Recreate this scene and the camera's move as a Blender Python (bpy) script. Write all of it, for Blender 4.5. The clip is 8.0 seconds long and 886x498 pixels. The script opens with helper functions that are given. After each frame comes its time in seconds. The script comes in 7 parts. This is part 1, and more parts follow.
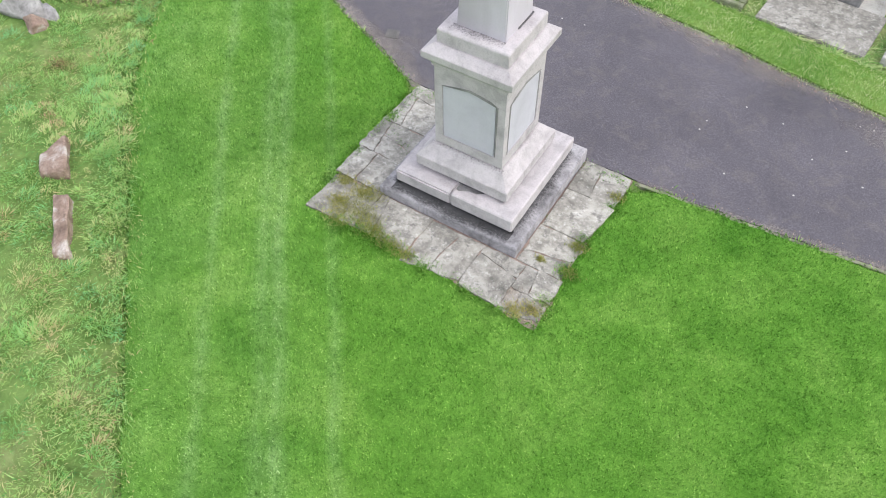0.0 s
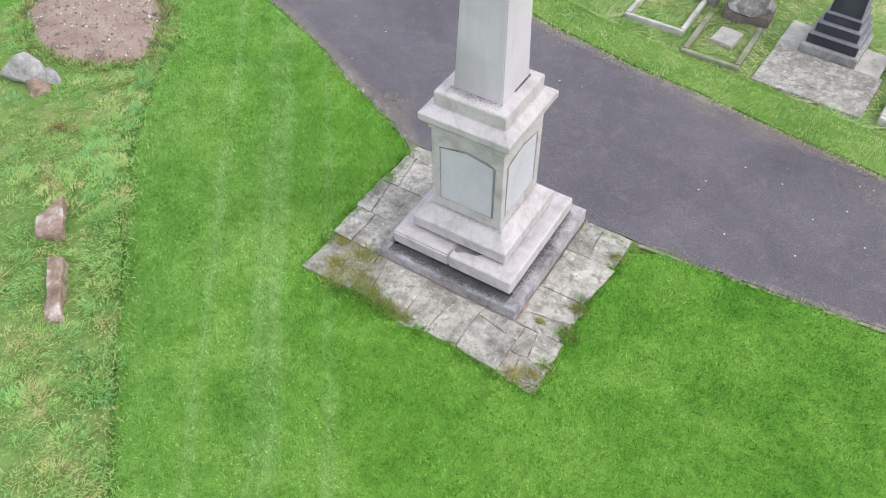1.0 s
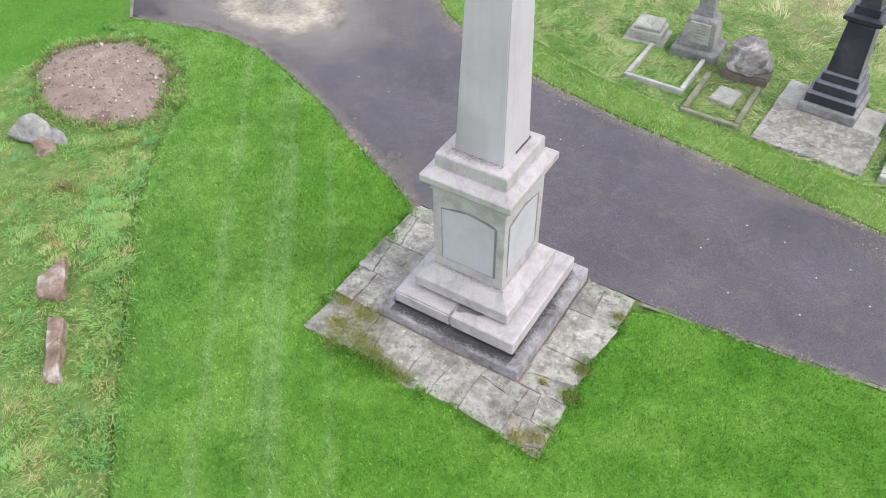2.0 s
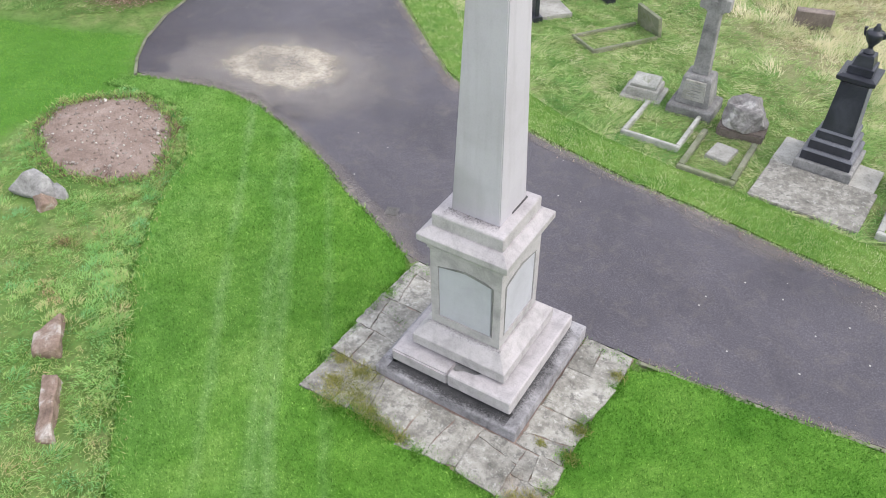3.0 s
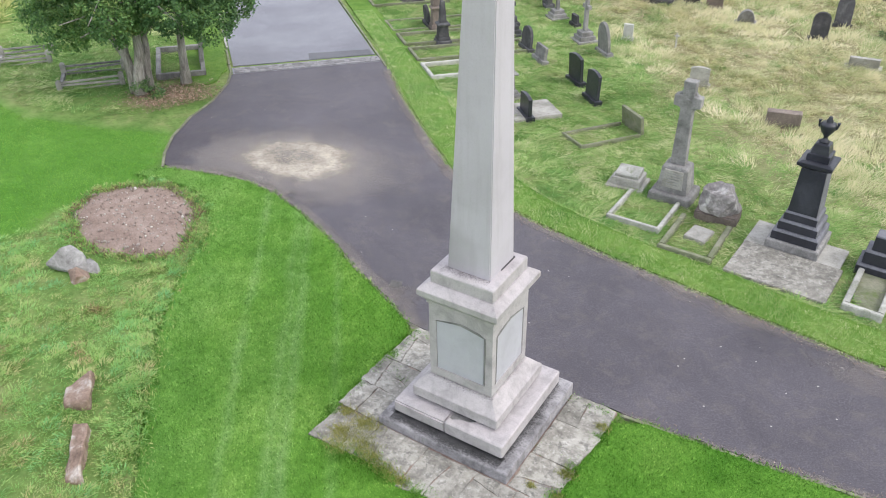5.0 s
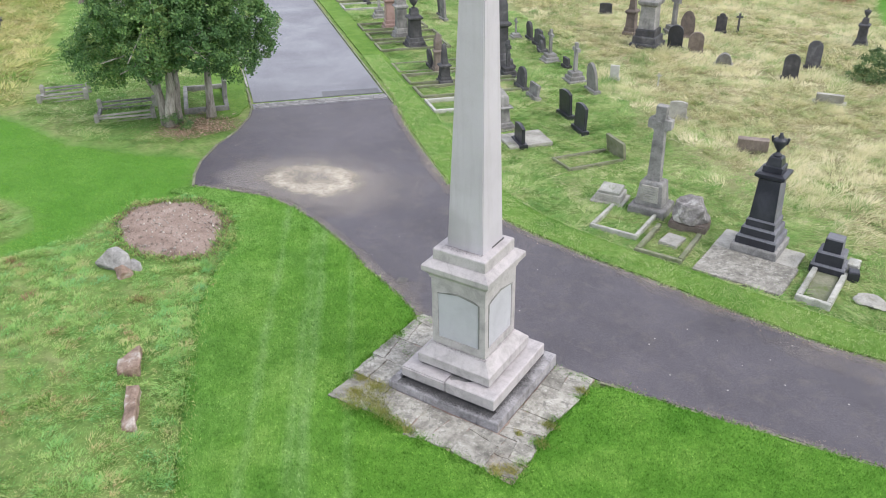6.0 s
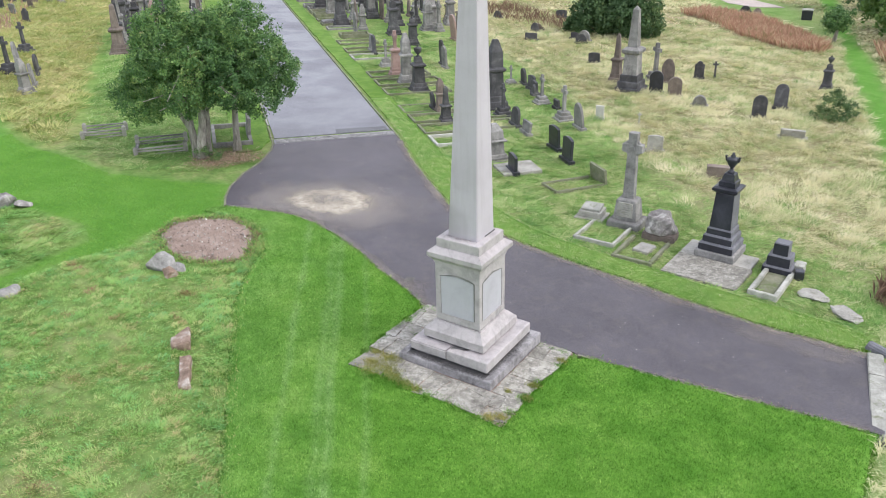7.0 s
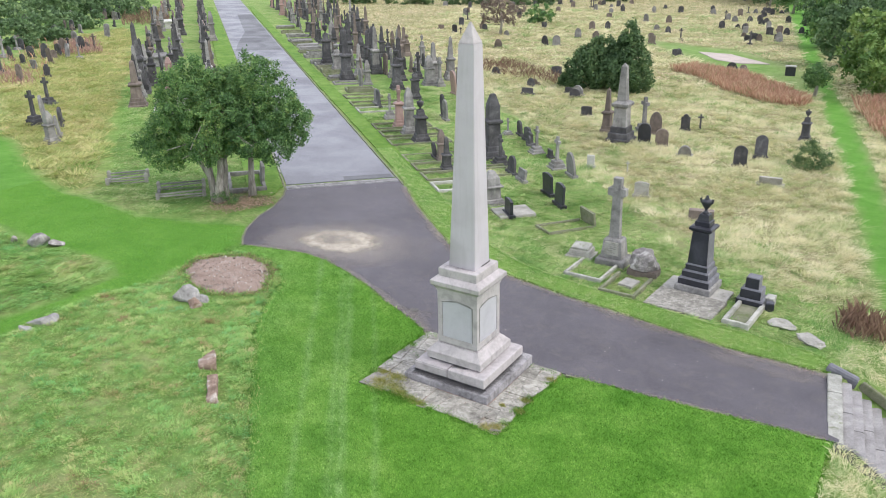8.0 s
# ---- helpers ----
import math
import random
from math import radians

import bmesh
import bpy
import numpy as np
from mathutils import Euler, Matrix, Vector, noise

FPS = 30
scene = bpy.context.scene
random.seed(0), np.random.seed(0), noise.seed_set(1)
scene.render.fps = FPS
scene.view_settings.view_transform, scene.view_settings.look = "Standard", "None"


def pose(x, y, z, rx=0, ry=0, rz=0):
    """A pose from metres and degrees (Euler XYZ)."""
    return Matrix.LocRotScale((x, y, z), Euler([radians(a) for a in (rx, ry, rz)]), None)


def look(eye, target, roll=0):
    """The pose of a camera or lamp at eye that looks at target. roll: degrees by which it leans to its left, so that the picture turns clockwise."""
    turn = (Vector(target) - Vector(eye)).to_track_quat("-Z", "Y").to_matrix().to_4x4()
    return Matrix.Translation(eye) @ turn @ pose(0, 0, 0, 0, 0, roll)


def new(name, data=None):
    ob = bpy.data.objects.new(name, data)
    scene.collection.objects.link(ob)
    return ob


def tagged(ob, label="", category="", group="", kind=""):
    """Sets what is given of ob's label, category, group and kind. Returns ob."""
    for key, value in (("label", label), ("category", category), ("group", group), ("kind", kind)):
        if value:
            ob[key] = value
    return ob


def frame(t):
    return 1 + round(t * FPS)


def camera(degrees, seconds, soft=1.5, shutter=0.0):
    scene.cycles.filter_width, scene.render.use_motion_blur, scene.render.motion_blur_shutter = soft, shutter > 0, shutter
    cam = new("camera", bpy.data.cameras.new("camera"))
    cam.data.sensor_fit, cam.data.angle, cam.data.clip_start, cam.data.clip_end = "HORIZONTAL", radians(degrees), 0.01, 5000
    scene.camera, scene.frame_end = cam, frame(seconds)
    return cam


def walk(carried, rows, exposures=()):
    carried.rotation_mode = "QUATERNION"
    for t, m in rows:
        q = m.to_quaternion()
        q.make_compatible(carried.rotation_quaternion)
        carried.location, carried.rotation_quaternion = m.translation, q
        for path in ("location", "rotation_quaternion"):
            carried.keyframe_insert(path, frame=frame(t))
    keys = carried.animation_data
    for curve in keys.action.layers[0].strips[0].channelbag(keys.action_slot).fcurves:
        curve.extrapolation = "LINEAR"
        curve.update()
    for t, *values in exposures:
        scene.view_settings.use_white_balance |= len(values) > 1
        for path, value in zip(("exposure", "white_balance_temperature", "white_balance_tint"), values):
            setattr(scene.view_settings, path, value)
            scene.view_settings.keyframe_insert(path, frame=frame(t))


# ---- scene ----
cam = camera(58.3, 8.0, soft=1.0)
PATH = [
    (0, (-0.090, -0.296, 7.625), (-3.328, 4.790, -0.353), -0.68),
    (0.5, (-0.080, -0.269, 7.540), (-3.503, 5.091, -0.177), -0.84),
    (1, (-0.106, -0.181, 7.561), (-3.660, 5.375, 0.045), -0.89),
    (1.5, (-0.128, -0.135, 7.583), (-3.832, 5.616, 0.289), -1.12),
    (3, (-0.139, 0.002, 7.698), (-4.202, 6.285, 1.063), -1.04),
    (3.5, (-0.146, 0.034, 7.777), (-4.320, 6.483, 1.375), -1.04),
    (4, (-0.062, -0.091, 7.835), (-4.360, 6.547, 1.714), -1.03),
    (4.5, (0.194, -0.427, 7.849), (-4.233, 6.387, 2.021), -1.08),
    (6, (1.738, -2.705, 8.043), (-3.026, 4.546, 3.070), -1.31),
    (6.5, (2.447, -3.795, 8.139), (-2.414, 3.588, 3.462), -1.41),
    (7, (3.187, -4.954, 8.293), (-1.756, 2.555, 3.913), -1.44),
    (7.5, (3.867, -5.972, 8.454), (-1.142, 1.651, 4.354), -1.37),
    (8, (4.117, -6.429, 8.650), (-0.960, 1.308, 4.860), -1.34),
]
walk(cam, [(t, look(eye, target, roll)) for t, eye, target, roll in PATH], exposures=((0.0, 0.21), (1.5, 0.16), (4.0, 0.06), (8.0, 0.05)))

# ---- light ----
world = bpy.data.worlds.new("overcast")
scene.world = world
world.use_nodes = True
wn, wl = world.node_tree.nodes, world.node_tree.links
sky = wn.new("ShaderNodeTexSky")
sky.sky_type, sky.sun_disc = "NISHITA", False
sky.sun_elevation, sky.sun_rotation = radians(48), radians(100)
sky.air_density, sky.dust_density, sky.ozone_density = 1.0, 6.0, 1.0
cloud = wn.new("ShaderNodeMix")
cloud.data_type = "RGBA"
cloud.inputs[0].default_value = 0.75
cloud.inputs[7].default_value = (9.25, 9.6, 10.7, 1)
wl.new(sky.outputs[0], cloud.inputs[6])
wl.new(cloud.outputs[2], wn["Background"].inputs[0])
wn["Background"].inputs[1].default_value = 0.155
sun = new("sun", bpy.data.lights.new("sun", "SUN"))
sun.data.energy, sun.data.angle, sun.data.color = 1.4, radians(25), (1.0, 0.96, 0.9)
sun.matrix_world = look((30, 8, 34), (0, 0, 0))


# ---- materials ----
def nodes_of(name):
    m = bpy.data.materials.new(name)
    m.use_nodes = True
    return m, m.node_tree.nodes, m.node_tree.links, m.node_tree.nodes["Principled BSDF"]


def ramp(n, stops):
    r = n.new("ShaderNodeValToRGB")
    e = r.color_ramp.elements
    while len(e) < len(stops):
        e.new(0.5)
    for el, (p, c) in zip(e, stops):
        el.position, el.color = p, (*c, 1)
    return r


def noise_node(n, l, vec, scale, detail=5, rough=0.6, distort=0.0):
    t = n.new("ShaderNodeTexNoise")
    t.inputs["Scale"].default_value, t.inputs["Detail"].default_value = scale, detail
    t.inputs["Roughness"].default_value, t.inputs["Distortion"].default_value = rough, distort
    l.new(vec, t.inputs["Vector"])
    return t


def mix(n, l, fac, a, b, mode="MIX"):
    m = n.new("ShaderNodeMix")
    m.data_type, m.blend_type = "RGBA", mode
    for s, v in ((0, fac), (6, a), (7, b)):
        if hasattr(v, "links"):
            l.new(v, m.inputs[s])
        else:
            m.inputs[s].default_value = v if s == 0 else (*v, 1)
    return m.outputs[2]


def math_node(n, l, op, a, b=0.0, clamp=False):
    m = n.new("ShaderNodeMath")
    m.operation, m.use_clamp = op, clamp
    for s, v in ((0, a), (1, b)):
        if hasattr(v, "links"):
            l.new(v, m.inputs[s])
        else:
            m.inputs[s].default_value = v
    return m.outputs[0]


def bump(n, l, height, strength, dist, out):
    b = n.new("ShaderNodeBump")
    b.inputs["Strength"].default_value, b.inputs["Distance"].default_value = strength, dist
    l.new(height, b.inputs["Height"])
    l.new(b.outputs[0], out)


def stone_mat(name, base, dark, light, rough=0.8, stain=0.5, big=1.6, fine=45.0, relief=0.5, vary=0.12, streak=True, moss=None, grain=0.7, runs=0.45):
    """Weathered stone: broad stains, upright rain streaks, speckle and a fine relief."""
    m, n, l, p = nodes_of(name)
    pos = n.new("ShaderNodeNewGeometry").outputs["Position"]
    broad = noise_node(n, l, pos, big, 7, 0.65, 0.4)
    r = ramp(n, [(0.3, dark), (0.52, base), (0.72, light)])
    l.new(broad.outputs["Fac"], r.inputs[0])
    col = mix(n, l, stain, base, r.outputs[0])
    if streak:
        mp = n.new("ShaderNodeMapping")
        mp.inputs["Scale"].default_value = (9, 9, 0.7)
        l.new(pos, mp.inputs[0])
        st = noise_node(n, l, mp.outputs[0], 1.0, 5, 0.6)
        sr = ramp(n, [(0.48, (0, 0, 0)), (0.75, (1, 1, 1))])
        l.new(st.outputs["Fac"], sr.inputs[0])
        col = mix(n, l, math_node(n, l, "MULTIPLY", sr.outputs[0], runs), col, dark)
    sp = noise_node(n, l, pos, fine, 4, 0.7)
    spr = ramp(n, [(0.3, (0.62, 0.62, 0.62)), (0.5, (1, 1, 1)), (0.75, (1.12, 1.12, 1.12))])
    l.new(sp.outputs["Fac"], spr.inputs[0])
    col = mix(n, l, grain, col, spr.outputs[0], "MULTIPLY")
    if moss:
        mo = noise_node(n, l, pos, 3.1, 8, 0.7, 0.8)
        mr = ramp(n, [(0.56, (0, 0, 0)), (0.66, (1, 1, 1))])
        l.new(mo.outputs["Fac"], mr.inputs[0])
        col = mix(n, l, math_node(n, l, "MULTIPLY", mr.outputs[0], 0.7), col, moss)
    oi = n.new("ShaderNodeObjectInfo")
    hs = n.new("ShaderNodeHueSaturation")
    l.new(math_node(n, l, "ADD", math_node(n, l, "MULTIPLY", oi.outputs["Random"], 2 * vary), 1 - vary), hs.inputs["Value"])
    l.new(col, hs.inputs["Color"])
    l.new(hs.outputs[0], p.inputs["Base Color"])
    p.inputs["Roughness"].default_value = rough
    bump(n, l, math_node(n, l, "ADD", sp.outputs["Fac"], math_node(n, l, "MULTIPLY", broad.outputs["Fac"], 1.5)), relief, 0.012, p.inputs["Normal"])
    return m


def flag_mat():
    """Old flagstones: pale grey-buff with dark lichen and white spots."""
    m, n, l, p = nodes_of("flagstone")
    pos = n.new("ShaderNodeNewGeometry").outputs["Position"]
    a = noise_node(n, l, pos, 2.6, 9, 0.75, 0.15)
    r = ramp(n, [(0.32, (0.1, 0.095, 0.085)), (0.43, (0.22, 0.21, 0.185)), (0.53, (0.35, 0.335, 0.3)), (0.68, (0.45, 0.435, 0.4))])
    l.new(a.outputs["Fac"], r.inputs[0])
    b = noise_node(n, l, pos, 10, 8, 0.78, 0.15)
    br = ramp(n, [(0.5, (0, 0, 0)), (0.6, (1, 1, 1))])
    l.new(b.outputs["Fac"], br.inputs[0])
    c = noise_node(n, l, pos, 1.3, 3, 0.5)
    cr = ramp(n, [(0.36, (0.15, 0.15, 0.15)), (0.52, (1, 1, 1))])
    l.new(c.outputs["Fac"], cr.inputs[0])
    col = mix(n, l, math_node(n, l, "MULTIPLY", br.outputs[0], cr.outputs[0]), r.outputs[0], (0.17, 0.165, 0.15))
    w = noise_node(n, l, pos, 14, 8, 0.78, 0.1)
    wr = ramp(n, [(0.55, (0, 0, 0)), (0.64, (1, 1, 1))])
    l.new(w.outputs["Fac"], wr.inputs[0])
    col = mix(n, l, math_node(n, l, "MULTIPLY", wr.outputs[0], 0.55), col, (0.62, 0.61, 0.58))
    oi = n.new("ShaderNodeObjectInfo")
    hs = n.new("ShaderNodeHueSaturation")
    l.new(math_node(n, l, "ADD", math_node(n, l, "MULTIPLY", oi.outputs["Random"], 0.3), 0.85), hs.inputs["Value"])
    l.new(col, hs.inputs["Color"])
    l.new(hs.outputs[0], p.inputs["Base Color"])
    p.inputs["Roughness"].default_value = 0.85
    bump(n, l, b.outputs["Fac"], 0.6, 0.02, p.inputs["Normal"])
    return m


def asphalt_mat(name, lo, hi, rough, patches, wet=0.0):
    m, n, l, p = nodes_of(name)
    pos = n.new("ShaderNodeNewGeometry").outputs["Position"]
    a = noise_node(n, l, pos, 0.55, 6, 0.6, 0.3)
    r = ramp(n, [(0.32, lo), (0.7, hi)])
    l.new(a.outputs["Fac"], r.inputs[0])
    g1 = noise_node(n, l, pos, 48, 4, 0.8)
    gr = ramp(n, [(0.34, (0.45, 0.45, 0.46)), (0.5, (0.9, 0.9, 0.9)), (0.66, (1.9, 1.85, 1.8))])
    l.new(g1.outputs["Fac"], gr.inputs[0])
    col = mix(n, l, 0.8, r.outputs[0], gr.outputs[0], "MULTIPLY")
    v = n.new("ShaderNodeTexVoronoi")
    v.inputs["Scale"].default_value = 5.5
    l.new(pos, v.inputs["Vector"])
    ch = math_node(n, l, "LESS_THAN", v.outputs["Distance"], 0.075)
    pick = n.new("ShaderNodeSeparateColor")
    l.new(v.outputs["Color"], pick.inputs[0])
    ch = math_node(n, l, "MULTIPLY", ch, math_node(n, l, "GREATER_THAN", pick.outputs[0], 0.72))
    col = mix(n, l, math_node(n, l, "MULTIPLY", ch, 0.9), col, (0.5, 0.48, 0.45))
    # pale grit trodden in, worn where the noise gathers it
    d = noise_node(n, l, pos, 3.4, 7, 0.75, 0.8)
    dr = ramp(n, [(0.5, (0, 0, 0)), (0.72, (1, 1, 1))])
    l.new(d.outputs["Fac"], dr.inputs[0])
    col = mix(n, l, math_node(n, l, "MULTIPLY", dr.outputs[0], patches), col, (0.2, 0.17, 0.14))
    l.new(col, p.inputs["Base Color"])
    if wet:
        wt = noise_node(n, l, pos, 0.4, 4, 0.5, 0.5)
        wr = ramp(n, [(0.35, (rough, rough, rough)), (0.6, (rough - wet, rough - wet, rough - wet))])
        l.new(wt.outputs["Fac"], wr.inputs[0])
        l.new(wr.outputs[0], p.inputs["Roughness"])
    else:
        p.inputs["Roughness"].default_value = rough
    bump(n, l, g1.outputs["Fac"], 0.5, 0.01, p.inputs["Normal"])
    return m


def sand_mat(name, lo, hi, alpha_noise, rough=0.95, grains=17.0, speckle=1.6):
    """Spilt sand: thin at the rim, so that the asphalt shows through between the grains."""
    m, n, l, p = nodes_of(name)
    pos = n.new("ShaderNodeNewGeometry").outputs["Position"]
    a = noise_node(n, l, pos, 2.5, 8, 0.75, 0.6)
    r = ramp(n, [(0.3, lo), (0.65, hi)])
    l.new(a.outputs["Fac"], r.inputs[0])
    l.new(r.outputs[0], p.inputs["Base Color"])
    p.inputs["Roughness"].default_value = rough
    at = n.new("ShaderNodeAttribute")
    at.attribute_name = "cover"
    b = noise_node(n, l, pos, 2.4, 9, 0.7, 0.0)
    k = math_node(n, l, "ADD", at.outputs["Fac"], math_node(n, l, "MULTIPLY", math_node(n, l, "SUBTRACT", b.outputs["Fac"], 0.5), alpha_noise))
    f = noise_node(n, l, pos, grains, 6, 0.8, 0.1)
    k = math_node(n, l, "ADD", k, math_node(n, l, "MULTIPLY", math_node(n, l, "SUBTRACT", f.outputs["Fac"], 0.5), speckle))
    l.new(math_node(n, l, "MULTIPLY", k, 0.8, True), p.inputs["Alpha"])
    return m


def lawn_colour(n, l, pos, dark, mid, pale, streaks):
    """Turf tint: soft blotches and pale mower lines along the strip."""
    a = noise_node(n, l, pos, 0.8, 6, 0.6, 0.4)
    r = ramp(n, [(0.3, dark), (0.5, mid), (0.72, pale)])
    l.new(a.outputs["Fac"], r.inputs[0])
    col = r.outputs[0]
    # pale mower lines along the strip, broken up along their length
    across = n.new("ShaderNodeVectorMath")
    across.operation = "DOT_PRODUCT"
    across.inputs[1].default_value = (0.791, 0.612, 0)
    l.new(pos, across.inputs[0])
    wob = noise_node(n, l, pos, 0.9, 5, 0.65)
    u = math_node(n, l, "ADD", across.outputs["Value"], math_node(n, l, "MULTIPLY", math_node(n, l, "SUBTRACT", wob.outputs["Fac"], 0.5), 0.3))
    sr = ramp(n, [(0.0, (0.42, 0.42, 0.42)), (0.31, (0.25, 0.25, 0.25)), (0.345, (0.3, 0.3, 0.3)), (0.38, (0.85, 0.85, 0.85)), (0.42, (0.25, 0.25, 0.25)), (0.54, (0.2, 0.2, 0.2)), (0.59, (0.75, 0.75, 0.75)), (0.62, (0.5, 0.5, 0.5)), (0.65, (0.9, 0.9, 0.9)), (0.7, (0.12, 0.12, 0.12)), (0.82, (0.05, 0.05, 0.05)), (0.855, (0.5, 0.5, 0.5)), (0.9, (0, 0, 0))])
    l.new(math_node(n, l, "MULTIPLY", math_node(n, l, "ADD", u, 3.6), 0.3333), sr.inputs[0])
    gap = noise_node(n, l, pos, 1.4, 4, 0.6)
    gr2 = ramp(n, [(0.3, (0.45, 0.45, 0.45)), (0.6, (1, 1, 1))])
    l.new(gap.outputs["Fac"], gr2.inputs[0])
    col = mix(n, l, math_node(n, l, "MULTIPLY", math_node(n, l, "MULTIPLY", sr.outputs[0], gr2.outputs[0]), streaks), col, (0.29, 0.465, 0.18))
    dk = noise_node(n, l, pos, 1.7, 4, 0.6, 0.8)
    dr = ramp(n, [(0.35, (0.78, 0.86, 0.72)), (0.55, (1, 1, 1)), (0.7, (1.12, 1.06, 1.15))])
    l.new(dk.outputs["Fac"], dr.inputs[0])
    col = mix(n, l, 0.9, col, dr.outputs[0], "MULTIPLY")
    b = noise_node(n, l, pos, 7, 6, 0.75, 0.6)
    br = ramp(n, [(0.3, (0.7, 0.74, 0.66)), (0.5, (1, 1, 1)), (0.7, (1.3, 1.2, 1.35))])
    l.new(b.outputs["Fac"], br.inputs[0])
    return mix(n, l, 0.8, col, br.outputs[0], "MULTIPLY"), b


def lawn_mat(name, dark, mid, pale, streaks, blade=False):
    """Mown turf or its blades."""
    m, n, l, p = nodes_of(name)
    geo = n.new("ShaderNodeNewGeometry")
    pos = geo.outputs["Position"]
    col, b = lawn_colour(n, l, pos, dark, mid, pale, streaks)
    if blade:
        gr = ramp(n, [(0.0, (0.3, 0.4, 0.25)), (0.5, (0.98, 1.0, 0.98)), (0.85, (1.65, 1.42, 1.8)), (1.0, (2.7, 1.95, 3.4))])
        l.new(geo.outputs["Random Per Island"], gr.inputs[0])
        col = mix(n, l, 1.0, col, gr.outputs[0], "MULTIPLY")
    else:
        g1 = noise_node(n, l, pos, 95, 4, 0.75)
        gr = ramp(n, [(0.32, (0.4, 0.45, 0.35)), (0.5, (1, 1, 1)), (0.7, (1.5, 1.4, 1.5))])
        l.new(g1.outputs["Fac"], gr.inputs[0])
        col = mix(n, l, 0.8, col, gr.outputs[0], "MULTIPLY")
        bump(n, l, math_node(n, l, "ADD", g1.outputs["Fac"], b.outputs["Fac"]), 0.8, 0.03, p.inputs["Normal"])
    l.new(col, p.inputs["Base Color"])
    p.inputs["Roughness"].default_value = 0.85
    p.inputs["Specular IOR Level"].default_value = 0.2
    return m


def field_mat(name):
    """The open ground: cut green grass, lush mown tracks and dry straw, by the plan's own masks."""
    m, n, l, p = nodes_of(name)
    pos = n.new("ShaderNodeNewGeometry").outputs["Position"]

    def mask(key, spread):
        at = n.new("ShaderNodeAttribute")
        at.attribute_name = key
        b = noise_node(n, l, pos, 0.9, 6, 0.7, 0.5)
        k = math_node(n, l, "ADD", at.outputs["Fac"], math_node(n, l, "MULTIPLY", math_node(n, l, "SUBTRACT", b.outputs["Fac"], 0.5), spread))
        return math_node(n, l, "MULTIPLY", k, 1.0, True)
    a = noise_node(n, l, pos, 0.7, 7, 0.65, 0.5)
    cut = ramp(n, [(0.3, (0.12, 0.25, 0.055)), (0.5, (0.22, 0.34, 0.1)), (0.68, (0.34, 0.37, 0.17))])
    l.new(a.outputs["Fac"], cut.inputs[0])
    dry = ramp(n, [(0.3, (0.22, 0.26, 0.11)), (0.47, (0.35, 0.325, 0.185)), (0.66, (0.43, 0.37, 0.25))])
    l.new(a.outputs["Fac"], dry.inputs[0])
    gold = ramp(n, [(0.3, (0.24, 0.33, 0.1)), (0.5, (0.38, 0.39, 0.15)), (0.7, (0.46, 0.41, 0.2))])
    l.new(a.outputs["Fac"], gold.inputs[0])
    lush = ramp(n, [(0.3, (0.1, 0.275, 0.037)), (0.7, (0.17, 0.37, 0.07))])
    l.new(a.outputs["Fac"], lush.inputs[0])
    col = mix(n, l, mask("dry", 1.2), cut.outputs[0], dry.outputs[0])
    col = mix(n, l, mask("gold", 0.8), col, gold.outputs[0])
    mown = mask("lush", 0.3)
    col = mix(n, l, mown, col, lush.outputs[0])
    b = noise_node(n, l, pos, 5, 7, 0.75, 0.8)
    br = ramp(n, [(0.32, (0.5, 0.55, 0.45)), (0.52, (1, 1, 1)), (0.7, (1.25, 1.2, 1.2))])
    l.new(b.outputs["Fac"], br.inputs[0])
    col = mix(n, l, math_node(n, l, "SUBTRACT", 0.8, math_node(n, l, "MULTIPLY", mown, 0.5)), col, br.outputs[0], "MULTIPLY")
    l.new(col, p.inputs["Base Color"])
    p.inputs["Roughness"].default_value = 0.95
    p.inputs["Specular IOR Level"].default_value = 0.15
    bump(n, l, b.outputs["Fac"], 1.0, 0.12, p.inputs["Normal"])
    return m


def blade_mat(name, stops, rough=0.7, spread=0.5, patches=0.9, toned=False, through_light=0.35):
    """Grass or leaves: every blade its own tint, with patches over the ground or a tone for each tuft."""
    m, n, l, p = nodes_of(name)
    geo = n.new("ShaderNodeNewGeometry")
    a = noise_node(n, l, geo.outputs["Position"], patches, 5, 0.6, 0.4)
    k = math_node(n, l, "ADD", math_node(n, l, "MULTIPLY", geo.outputs["Random Per Island"], spread), math_node(n, l, "SUBTRACT", math_node(n, l, "MULTIPLY", a.outputs["Fac"], 1.9 - spread), 0.45))
    if toned:
        at = n.new("ShaderNodeAttribute")
        at.attribute_name = "tone"
        k = math_node(n, l, "ADD", at.outputs["Fac"], math_node(n, l, "MULTIPLY", math_node(n, l, "SUBTRACT", geo.outputs["Random Per Island"], 0.5), spread))
    r = ramp(n, stops)
    l.new(k, r.inputs[0])
    l.new(r.outputs[0], p.inputs["Base Color"])
    p.inputs["Roughness"].default_value = rough
    p.inputs["Specular IOR Level"].default_value = 0.25
    tr = n.new("ShaderNodeBsdfTranslucent")
    l.new(r.outputs[0], tr.inputs[0])
    ms = n.new("ShaderNodeMixShader")
    ms.inputs[0].default_value = through_light
    l.new(p.outputs[0], ms.inputs[1])
    l.new(tr.outputs[0], ms.inputs[2])
    l.new(ms.outputs[0], n["Material Output"].inputs[0])
    return m


